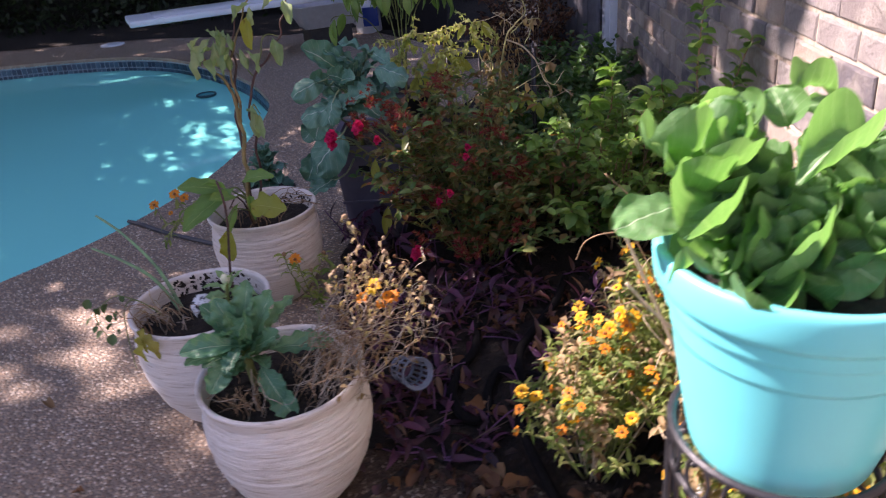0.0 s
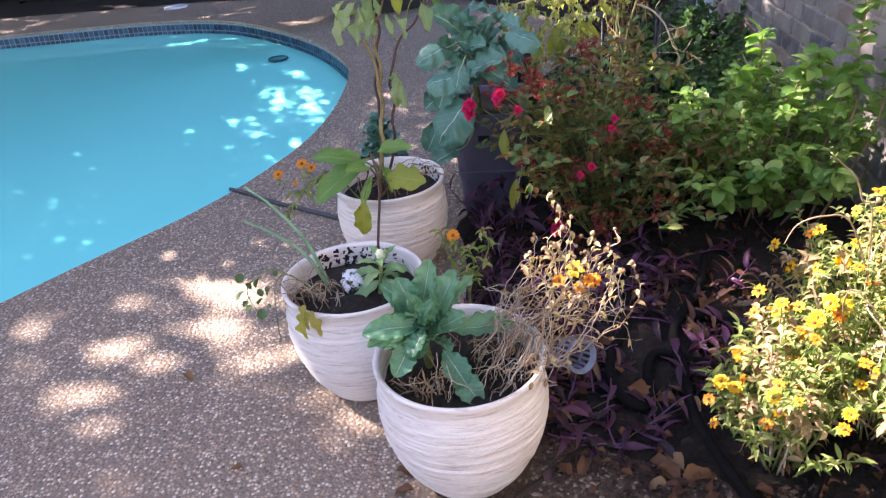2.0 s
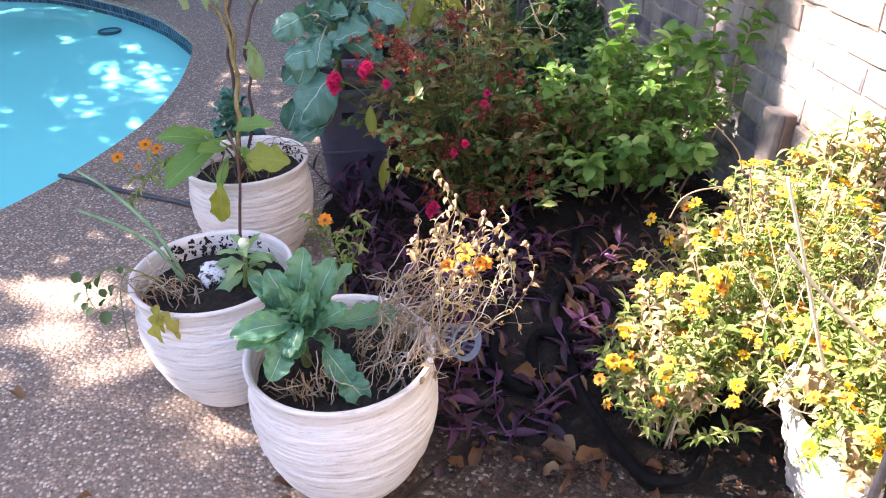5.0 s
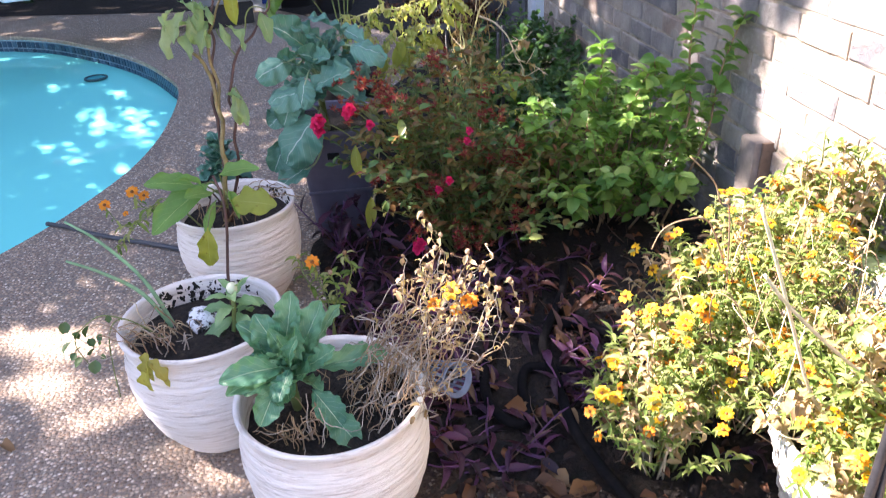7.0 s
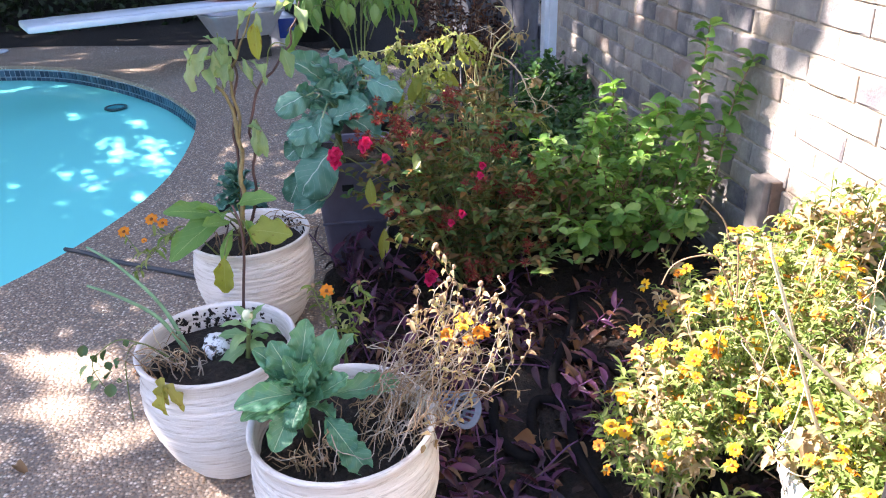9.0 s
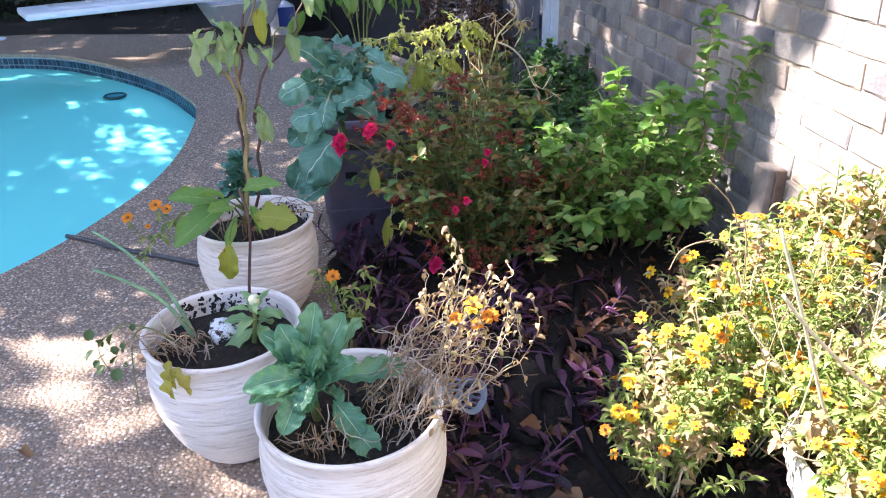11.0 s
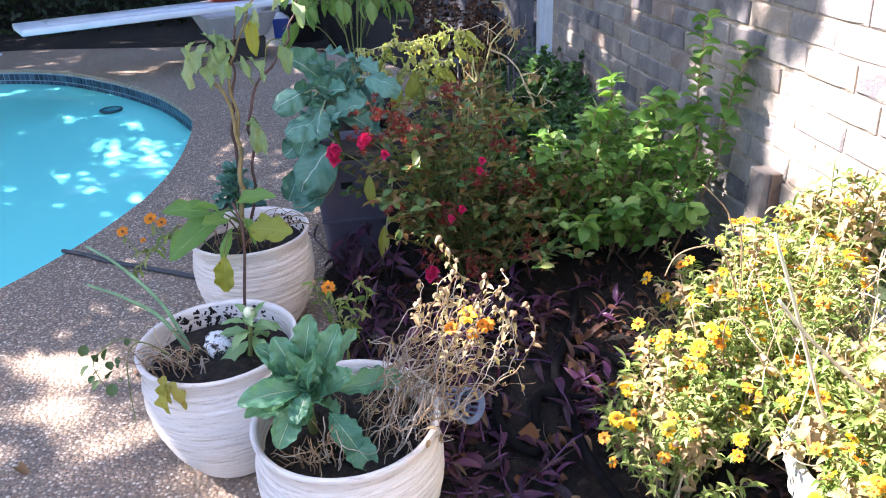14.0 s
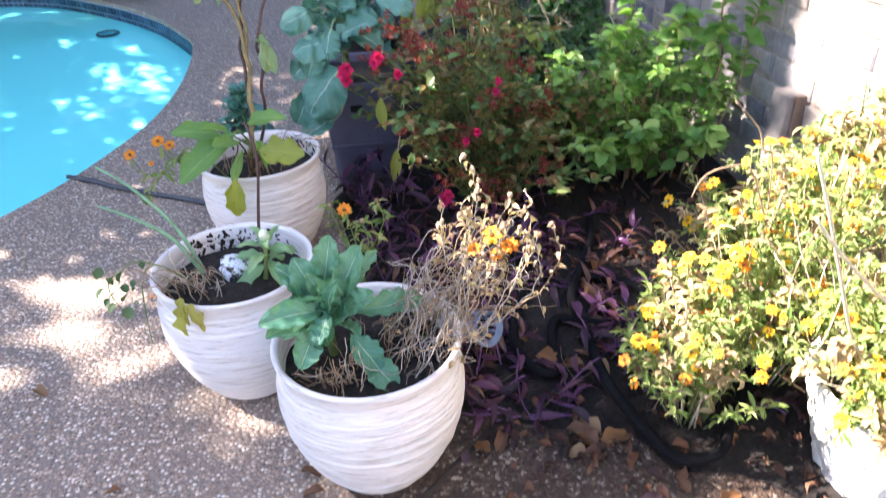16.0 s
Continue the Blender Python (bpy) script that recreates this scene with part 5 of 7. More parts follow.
# ---- eggplant in the third pot ----
m_stem_bark = plain("eggplant_bark", (0.24, 0.19, 0.085), 0.7, 0, 0.5, 30, 0.5)
egg = thing("eggplant", (-0.755, 2.33, 0.286), "tall leggy eggplant with sparse yellowing leaves in a pot", "vegetable plant")
for pts, r0, r1, mat in (([(-0.755, 2.33, 0.27), (-0.735, 2.27, 0.36), (-0.712, 2.21, 0.435), (-0.696, 2.20, 0.529), (-0.684, 2.20, 0.669), (-0.685, 2.20, 0.755), (-0.700, 2.20, 0.785), (-0.719, 2.20, 0.822), (-0.754, 2.20, 0.878), (-0.779, 2.20, 0.908)], 0.0085, 0.0028, m_stem_bark),
                         ([(-0.745, 2.32, 0.27), (-0.715, 2.24, 0.45), (-0.697, 2.21, 0.60), (-0.699, 2.21, 0.689), (-0.680, 2.21, 0.78), (-0.672, 2.21, 0.865), (-0.655, 2.21, 0.93), (-0.645, 2.21, 0.986)], 0.0055, 0.0026, m_stem_purple),
                         ([(-0.684, 2.20, 0.68), (-0.676, 2.20, 0.76), (-0.688, 2.20, 0.81), (-0.675, 2.20, 0.87), (-0.65, 2.20, 0.92), (-0.60, 2.20, 1.02), (-0.587, 2.2, 1.04)], 0.0048, 0.002, m_stem_bark),
                         ([(-0.740, 2.31, 0.27), (-0.675, 2.25, 0.48), (-0.655, 2.22, 0.62), (-0.642, 2.20, 0.738), (-0.617, 2.20, 0.816), (-0.571, 2.20, 0.859), (-0.519, 2.20, 0.919), (-0.514, 2.2, 0.962), (-0.484, 2.2, 0.99), (-0.478, 2.2, 1.03)], 0.0048, 0.002, m_stem_purple),
                         ([(-0.617, 2.20, 0.816), (-0.646, 2.20, 0.863), (-0.653, 2.20, 0.89)], 0.002, 0.0014, m_stem_green),
                         ([(-0.60, 2.20, 0.835), (-0.587, 2.20, 0.869), (-0.562, 2.20, 0.93), (-0.527, 2.20, 0.925)], 0.002, 0.0014, m_stem_green),
                         ([(-0.709, 2.2, 0.80), (-0.70, 2.2, 0.88), (-0.696, 2.2, 0.963)], 0.002, 0.0014, m_stem_green),
                         ([(-0.65, 2.22, 0.70), (-0.63, 2.2, 0.735), (-0.615, 2.2, 0.70)], 0.0025, 0.0016, m_stem_green),
                         ([(-0.72, 2.24, 0.40), (-0.735, 2.20, 0.47), (-0.755, 2.18, 0.475)], 0.003, 0.002, m_stem_green),
                         ([(-0.74, 2.30, 0.27), (-0.745, 2.22, 0.42), (-0.745, 2.12, 0.43)], 0.003, 0.002, m_stem_purple)):
    g = Geo()
    tube(g, crinkle(smooth_line(own(egg, pts), 5), len(pts), 0.012, 16), r0, r1, 8)
    part("stem", g, mat, egg)
ME = [leaf_mesh("leaf", m_egg, L=0.12, W=0.062, n=12, k=4, bend=b, cup=c, ruffle=0.15, waves=2.2, lobes=0.10, wide=0.95, tip=0.75, stalk=0.12, seed=i, pucker=0.12) for i, (b, c) in enumerate(((0.4, 0.5), (0.9, 0.7), (1.5, -0.6)))]
MEL = [leaf_mesh("leaf", m_egg_low, L=0.12, W=0.062, n=12, k=4, bend=b, cup=c, ruffle=0.06, waves=2.2, lobes=0.05, wide=0.95, tip=0.75, stalk=0.12, seed=i + 4) for i, (b, c) in enumerate(((0.4, 0.5), (0.9, 0.7), (1.5, -0.6)))]
MY = [leaf_mesh("leaf", m_egg_yellow, L=0.12, W=0.06, n=12, k=4, bend=b, cup=0.6, ruffle=0.07, waves=1.6, lobes=0.05, wide=0.95, tip=0.75, stalk=0.08, seed=i) for i, b in enumerate((0.5, 1.1))]
MH = leaf_mesh("leaf", m_egg_yellow, L=0.12, W=0.066, n=18, k=4, bend=0.6, cup=0.3, ruffle=0.10, waves=2.7, lobes=0.14, wide=1.0, tip=0.6, stalk=0.08, seed=3)
q = random.Random(45)
for base, tip, k, w, y in (
        ((-0.73, 2.17, 0.43), (-0.80, 2.10, 0.36), 2, 0.7, 0), ((-0.70, 2.18, 0.45), (-0.665, 2.10, 0.40), 1, 0.6, 0), ((-0.76, 2.17, 0.47), (-0.83, 2.15, 0.52), 1, 0.55, 0), 
        ((-0.769, 2.20, 0.912), (-0.811, 2.16, 0.822), 2, 0.95, 0), ((-0.72, 2.20, 0.935), (-0.765, 2.15, 0.87), 1, 1.0, 0), ((-0.735, 2.20, 0.958), (-0.675, 2.16, 0.925), 1, 0.75, 0), ((-0.699, 2.20, 0.905), (-0.738, 2.16, 0.82), 1, 1.0, 0),
        ((-0.679, 2.20, 0.955), (-0.702, 2.15, 0.895), 2, 1.0, 0), ((-0.664, 2.20, 0.91), (-0.704, 2.15, 0.838), 1, 1.0, 0), ((-0.645, 2.20, 0.90), (-0.612, 2.16, 0.85), 2, 0.8, 0), ((-0.628, 2.20, 0.892), (-0.572, 2.15, 0.843), 1, 0.6, 0),
        ((-0.598, 2.19, 0.995), (-0.60, 2.16, 0.897), 0, 0.95, 1), ((-0.585, 2.20, 1.022), (-0.648, 2.16, 0.988), 1, 0.75, 0), ((-0.54, 2.20, 0.922), (-0.515, 2.15, 0.852), 1, 1.05, 0), ((-0.493, 2.20, 1.025), (-0.466, 2.15, 0.968), 1, 1.0, 0),
        ((-0.705, 2.20, 0.928), (-0.66, 2.16, 0.952), 1, 0.7, 0), ((-0.588, 2.20, 1.015), (-0.60, 2.16, 0.967), 2, 0.9, 0), ((-0.60, 2.20, 1.05), (-0.56, 2.16, 1.07), 1, 1.0, 0), ((-0.50, 2.2, 1.03), (-0.545, 2.15, 1.02), 1, 0.8, 0),
        ((-0.715, 2.20, 0.925), (-0.70, 2.15, 0.86), 2, 0.9, 0), ((-0.69, 2.21, 0.90), (-0.672, 2.16, 0.85), 2, 0.8, 0), ((-0.75, 2.2, 0.94), (-0.785, 2.16, 0.90), 1, 0.7, 0), ((-0.672, 2.2, 0.945), (-0.64, 2.16, 0.91), 2, 0.8, 0),
        ((-0.63, 2.20, 0.735), (-0.662, 2.16, 0.625), 2, 0.62, 0), ((-0.62, 2.20, 0.705), (-0.614, 2.16, 0.632), 1, 0.85, 0), ((-0.66, 2.20, 0.712), (-0.618, 2.16, 0.723), 1, 0.8, 0), ((-0.63, 2.2, 0.72), (-0.640, 2.15, 0.64), 2, 0.7, 0),
        ((-0.71, 2.2, 0.90), (-0.755, 2.17, 0.905), 1, 0.75, 0)):
    mesh = MY[k % 2] if y else ME[k] if base[2] > 0.6 else MEL[k]
    if base[2] > 0.6:
        tip, w = Vector(base).lerp(Vector(tip), 0.92), 0.82 * w
    if base[2] < 0.6 and base[1] > 2.12:
        tip = Vector(base).lerp(Vector(tip), 0.9)
    if base[1] < 2.12:
        mesh = MH
    place_leaf(egg, mesh, base, tip, 0.112, q.uniform(-0.35, 0.35), width=w * (0.95 if base[2] > 0.6 else 0.85), label="yellowed spotted leaf" if y else "")
MLOW = [leaf_mesh("leaf", m_egg_low, L=0.12, W=0.07, n=14, k=5, bend=b, cup=0.25, ruffle=0.05, waves=2.4, lobes=0.07, wide=0.92, tip=0.7, stalk=0.06, seed=i + 9, pucker=0.05) for i, b in enumerate((0.4, 0.8))]
for base, tip, w, k in (((-0.750, 2.20, 0.468), (-0.908, 2.10, 0.385), 0.72, 0), ((-0.790, 2.20, 0.460), (-0.904, 2.15, 0.512), 0.75, 1), ((-0.719, 2.20, 0.488), (-0.613, 2.15, 0.529), 0.65, 1), ((-0.745, 2.19, 0.44), (-0.80, 2.12, 0.47), 0.9, 0)):
    faced_leaf(egg, MLOW[k], base, tip, (-0.1, -0.6, 0.8), 0.116, w)
    g = Geo()
    tube(g, smooth_line(own(egg, [(-0.72, 2.235, 0.40), Vector((-0.72, 2.23, 0.44)).lerp(Vector(base), 0.6), base]), 4), 0.0028, 0.002, 6)
    part("stalk", g, m_stem_green, egg)
for base, tip, w in (((-0.693, 2.14, 0.432), (-0.571, 2.08, 0.440), 1.0), ((-0.758, 2.10, 0.376), (-0.772, 2.08, 0.262), 0.85)):
    faced_leaf(egg, MH, base, tip, (0.0, -0.75, 0.65), 0.116, w, label="yellowed spotted leaf")
    g = Geo()
    tube(g, smooth_line(own(egg, [(-0.72, 2.235, 0.37), Vector((-0.72, 2.2, 0.43)).lerp(Vector(base), 0.6) + Vector((0, 0, 0.02)), base]), 4), 0.0026, 0.0018, 6)
    part("stalk", g, m_stem_green, egg)
zin3 = thing("small_zinnia", (-0.83, 2.22, 0.33), "thin leaning zinnia with two orange flowers beside the pot", "flowering plant", "zinnias")
g, gl = Geo(), Geo()
for pts in ([(-0.80, 2.22, 0.31), (-0.88, 2.22, 0.42), (-0.95, 2.23, 0.39), (-0.985, 2.25, 0.43)], [(-0.80, 2.23, 0.31), (-0.90, 2.24, 0.40), (-1.03, 2.27, 0.32), (-1.09, 2.3, 0.375)], [(-0.9, 2.24, 0.40), (-1.0, 2.26, 0.33), (-1.08, 2.28, 0.24)]):
    line = smooth_line(own(zin3, pts), 5)
    tube(g, line, 0.0022, 0.0014, 5)
    leaves_along(gl, rnd, line, 7, 0.045, 0.3, 0.35, (-0.8, 0.3), V_LANCE, both=True)
part("stem", g, m_stem_green, zin3)
part("foliage", gl, m_zin_leaf, zin3)
for at, s_ in (((-0.985, 2.25, 0.44), 1.05), ((-0.955, 2.25, 0.425), 0.9), ((-1.09, 2.3, 0.385), 1.0), ((-1.03, 2.28, 0.36), 0.5)):
    put_flower(zin3, f_orange[0], at, (-0.1, -0.6, 0.7), s_)
litter3 = thing("straw_clump", (-0.68, 2.25, 0.318), "dry curled twigs and leaf scraps in the pot", "dead plant")
q = random.Random(51)
for i in range(26):
    a, r = q.random() * 6.3, 0.09 * math.sqrt(q.random())
    b = Vector((r * math.cos(a) - 0.04, r * math.sin(a), -0.004))
    over = i % 3 == 0
    t_ = Vector((q.uniform(0.10, 0.2), q.uniform(-0.05, 0.06), q.uniform(0.06, 0.10))) if over else b + Vector((q.uniform(-0.03, 0.03), q.uniform(-0.03, 0.03), q.uniform(0.02, 0.06)))
    g = Geo()
    tube(g, crinkle(smooth_line([b, b.lerp(t_, 0.5) + Vector((0, 0, 0.04)), t_], 5), i, 0.014), 0.0019, 0.001, 4)
    part("stem", g, m_stem_brown, litter3)
mid_z = thing("small_zinnia", (-0.455, 1.80, 0.03), "small yellowing zinnia with an orange flower in the bed", "flowering plant", "zinnias")
g, gl = Geo(), Geo()
for top in ((-0.456, 1.75, 0.427), (-0.381, 1.75, 0.443), (-0.42, 1.74, 0.40), (-0.49, 1.76, 0.44)):
    line = smooth_line(own(mid_z, [(-0.44, 1.80, 0.03), (-0.43, 1.77, 0.24), Vector(top) + Vector((0.01, 0, -0.06)), top]), 5)
    tube(g, line, 0.0022, 0.0014, 5)
    leaves_along(gl, rnd, line, 9, 0.04, 0.3, 0.45, (-0.8, 0.4), V_LANCE, both=True)
    put_seed(mid_z, line[-1], 0.8, rnd)
part("stem", g, m_stem_green, mid_z)
part("foliage", gl, m_zin_leaf, mid_z)
put_flower(mid_z, f_orange[0], (-0.458, 1.745, 0.43), (-0.1, -0.7, 0.5), 0.9)

moved(Vector((-0.016, 0.09, -0.036)), litter3)
moved(Vector((-0.01, 0.05, -0.02)), zin3)

# ---- blue pot behind the front pot ----
m_bluep = plain("faded_blue_plastic", (0.16, 0.20, 0.28), 0.5)
bluep = thing("blue_basket", (-0.195, 1.60, 0.03), "small faded blue plastic basket with slotted sides", "basket")
g = Geo()
lathe(g, [(0.04, 0.10), (0.05, 0.10), (0.052, 0.115), (0.048, 0.115), (0.046, 0.105), (0.04, 0.10)], 24, closed=False)
lathe(g, [(0.035, 0.0), (0.04, 0.0), (0.04, 0.012), (0.035, 0.012), (0.035, 0.0)], 24, closed=False)
lathe(g, [(0.042, 0.05), (0.045, 0.05), (0.045, 0.06), (0.042, 0.06), (0.042, 0.05)], 24, closed=False)
part("rims", g, m_bluep, bluep)
for i in range(16):
    a = 6.2832 * i / 16
    g = Geo()
    tube(g, [(0.038 * math.cos(a), 0.038 * math.sin(a), 0.005), (0.047 * math.cos(a), 0.047 * math.sin(a), 0.105)], 0.004, 0.004, 5)
    part("slat", g, m_bluep, bluep)
bluep.matrix_basis = pose(-0.20, 1.66, 0.13, 70, 15, 30) @ Matrix.Scale(0.85, 4)

# ---- storage tub with broccoli ----
m_tub = plain("slate_plastic", (0.11, 0.105, 0.155), 0.5, 0, 0.25, 10)
tub = thing("planter_tub", (-0.40, 2.89, 0), "slate grey plastic tub used as a broccoli planter", "planter")


def frustum(geo, w0, d0, w1, d1, h, wall=0.008, r=0.03, floor=0.01):
    """An open box whose sides lean outwards, with rounded corners."""
    def loop(w, d, z):
        out = []
        for cx, cy, a0 in ((1, 1, 0), (-1, 1, 90), (-1, -1, 180), (1, -1, 270)):
            for k in range(5):
                a = radians(a0 + 22.5 * k)
                out.append((cx * (w / 2 - r) + r * math.cos(a), cy * (d / 2 - r) + r * math.sin(a), z))
        return out
    rows = [loop(w0, d0, 0), loop(w1, d1, h), loop(w1 + 0.03, d1 + 0.03, h), loop(w1 + 0.03, d1 + 0.03, h + 0.012), loop(w1 - 2 * wall, d1 - 2 * wall, h + 0.012), loop(w0 - 2 * wall + (w1 - w0) * 0.5, d0 - 2 * wall + (d1 - d0) * 0.5, h * 0.5)]
    n = len(rows[0])
    fs = [(j * n + i, j * n + (i + 1) % n, (j + 1) * n + (i + 1) % n, (j + 1) * n + i) for j in range(len(rows) - 1) for i in range(n)]
    fs.append(tuple(range(n - 1, -1, -1)))
    fs.append(tuple((len(rows) - 1) * n + i for i in range(n)))
    geo.add([p for row in rows for p in row], fs)


g = Geo()
frustum(g, 0.22, 0.30, 0.28, 0.36, 0.40)
part("body", g, m_tub, tub, smooth=False)
g = Geo()
box(g, (0.245, 0.008, 0.012), pose(0, -0.166, 0.17), 0.003)
part("ridge", g, m_tub, tub)
# slot as a slab, the dark inside it painted near-black
g = Geo()
box(g, (0.042, 0.006, 0.024), pose(-0.018, -0.1765, 0.307, 4), 0.002)
part("handle_slot", g, plain("slot_shade", (0.006, 0.006, 0.008), 0.9), tub, "dark handle slot")
g = Geo()
box(g, (0.25, 0.32, 0.02), pose(0, 0, 0.37), 0.006)
part("soil", g, m_potsoil, tub)
bucket = thing("white_bucket", (-0.425, 3.20, 0), "white plastic bucket half hidden behind the tub", "bucket")
g = Geo()
lathe(g, [(0.11, 0.0), (0.118, 0.005), (0.13, 0.28), (0.136, 0.282), (0.136, 0.30), (0.128, 0.30), (0.12, 0.18)], 32)
part("body", g, plain("white_plastic", (0.75, 0.76, 0.80), 0.4, 0, 0.08), bucket)
tagged(bucket)
m_stalk = plain("pale_green_stalk", (0.30, 0.40, 0.24), 0.5, 0, 0.2, 30)
broc = thing("broccoli_plant", (-0.43, 2.80, 0.388), "blue-green broccoli plant with large waxy leaves in a tub", "vegetable plant")
g = Geo()
tube(g, smooth_line([(0, 0, -0.01), (-0.01, -0.02, 0.15), (0.0, -0.03, 0.30)], 5), 0.013, 0.010, 8)
part("stem", g, m_stem_green, broc)
MB = [leaf_mesh("leaf", m_broccoli, L=0.13, W=0.098, n=20, k=6, bend=b, cup=c_, ruffle=0.075, waves=3.1, lobes=0.07, wide=0.95, tip=0.45, stalk=0.06, seed=i, pucker=0.11) for i, (b, c_) in enumerate(((0.4, 0.3), (0.9, -0.35), (1.2, 0.4), (0.2, 0.6)))]
q = random.Random(59)
for base, tip, y, w, k in (
        ((-0.338, 0.749), (-0.426, 0.813), 2.72, 0.95, 0), ((-0.468, 0.714), (-0.558, 0.803), 2.70, 0.8, 3), ((-0.418, 0.726), (-0.488, 0.788), 2.73, 0.8, 0), ((-0.515, 0.683), (-0.618, 0.658), 2.65, 0.85, 1),
        ((-0.317, 0.714), (-0.212, 0.697), 2.66, 0.9, 1), ((-0.451, 0.598), (-0.346, 0.666), 2.60, 0.75, 0), ((-0.473, 0.584), (-0.585, 0.593), 2.62, 1.0, 1), ((-0.41, 0.61), (-0.313, 0.582), 2.62, 0.85, 2),
        ((-0.456, 0.505), (-0.576, 0.391), 2.58, 0.95, 1), ((-0.54, 0.522), (-0.609, 0.491), 2.66, 1.0, 2), ((-0.496, 0.329), (-0.597, 0.304), 2.60, 0.8, 0), ((-0.424, 0.672), (-0.478, 0.715), 2.66, 0.9, 3),
        ((-0.347, 0.755), (-0.281, 0.731), 2.74, 0.9, 0), ((-0.573, 0.413), (-0.615, 0.328), 2.64, 0.9, 2), ((-0.442, 0.683), (-0.392, 0.699), 2.64, 1.0, 3), ((-0.50, 0.66), (-0.545, 0.70), 2.68, 1.0, 3),
        ((-0.40, 0.65), (-0.33, 0.66), 2.64, 0.9, 2), ((-0.47, 0.63), (-0.50, 0.56), 2.60, 0.95, 1), ((-0.52, 0.57), (-0.56, 0.50), 2.62, 0.95, 2), ((-0.50, 0.45), (-0.545, 0.37), 2.61, 0.9, 1)):
    b = Vector((base[0], y, base[1]))
    t_ = Vector((tip[0], y - 0.05, tip[1]))
    out = t_ - b
    full = b - out * 0.06
    faced_leaf(broc, MB[k], full, t_ + out * 0.04, (q.uniform(-0.5, 0.4), -0.6 + q.uniform(-0.3, 0.4), 0.75), 0.124, w * 1.05)
    g = Geo()
    tube(g, smooth_line(own(broc, [(-0.432, 2.775, max(0.40, min(full.z, 0.66) - 0.07)), Vector((-0.432, 2.775, min(full.z, 0.66) - 0.02)).lerp(full, 0.6) + Vector((0, 0, 0.015)), full, full + out * 0.4]), 4), 0.005, 0.0024, 6)
    part("stalk", g, m_stalk, broc, "pale green leaf stalk")
# inner and rear leaves of the head
for i in range(34):
    d = heading(i * 2.4 + q.uniform(-0.2, 0.2), 1.25 - 0.045 * i)
    part("leaf", MB[i % 4], None, broc, m=aim((0.02 + 0.06 * d.x, -0.07 + 0.06 * d.y, 0.285 - 0.0035 * i + 0.02 * d.z), d, q.uniform(-0.7, 0.7), 0.55 + 0.011 * i))

small_pot = thing("small_pot", (-0.82, 2.78, 0), "small dark nursery pot with a young brassica", "plant pot")
g = Geo()
lathe(g, [(0.07, 0), (0.075, 0.004), (0.095, 0.21), (0.10, 0.212), (0.10, 0.235), (0.094, 0.235), (0.085, 0.15)], 28)
part("body", g, plain("black_plastic", (0.02, 0.02, 0.022), 0.5), small_pot)
g = Geo()
lathe(g, [(0.001, 0.215), (0.09, 0.21)], 20, closed=False)
part("soil", g, m_potsoil, small_pot)
young = thing("young_brassica", (-0.82, 2.78, 0.21), "young blue-green brassica seedling in a nursery pot", "vegetable plant")
for i in range(26):
    part("leaf", MB[i % 4], None, young, m=aim((0, 0, 0.05 + 0.12 * (1 - i / 25)), heading(i * 2.4, 1.2 - 0.06 * i), rnd.uniform(-0.4, 0.4), 0.42 + 0.018 * i))
g = Geo()
tube(g, [(0, 0, 0), (0, 0, 0.16)], 0.006, 0.005, 6)
part("stem", g, m_stem_green, young)


# ---- rose bush ----
def bush(name, at, label, category, stems, radius, height, mat, var, leaf, per, seed, low=0.1, stem_mat=None, twigs=3, both=True, el=(-0.2, 0.8), squash=(1, 1), lean=0.0):
    q = random.Random(seed)
    plant = thing(name, at, label, category)
    gs, gl = Geo(), Geo()
    tips = []
    for i in range(stems):
        az = i * 2.39996 + q.uniform(-0.4, 0.4)
        t = math.sqrt((i + 0.5) / stems)
        r = radius * t * q.uniform(0.8, 1.15)
        top = Vector((r * math.cos(az) * squash[0], r * math.sin(az) * squash[1], low + (height - low) * math.sqrt(max(0.0, 1 - t * t * 0.9)) * q.uniform(0.75, 1.1)))
        top.z *= 1 - lean * max(0.0, top.x) / radius
        base = Vector((top.x * 0.2, top.y * 0.2, 0))
        mid = base.lerp(top, 0.55) + Vector((q.uniform(-1, 1), q.uniform(-1, 1), 0.8)) * 0.05
        line = smooth_line([base, mid, top], 5)
        tube(gs, line, 0.0035, 0.0015, 4)
        leaves_along(gl, q, line, per, leaf, 0.5, 0.12, el, var, both=both)
        for _ in range(twigs):
            k = q.randrange(3, len(line) - 1)
            side = stem_line(q, line[k], az + q.uniform(-1.6, 1.6), q.uniform(-0.1, 0.9), q.uniform(0.08, 0.18), 4, 0.2)
            tube(gs, side, 0.002, 0.001, 3)
            leaves_along(gl, q, side, max(3, per // 2), leaf, 0.5, 0.15, el, var, both=both)
            tips.append(side[-1])
        tips.append(top)
    part("branchwork", gs, stem_mat or m_stem_brown, plant)["kind"] = "stuff"
    part("foliage", gl, mat, plant)
    return plant, tips


rose, tips = bush("rose_bush", (0.02, 2.50, 0.02), "rose bush with dull red spent hips and a few pink blooms", "rose bush", 56, 0.42, 0.70, m_rose_leaf, V_ROSE, 0.039, 10, 61, 0.12, m_stem_green, 4, squash=(1.0, 0.75), lean=0.45)
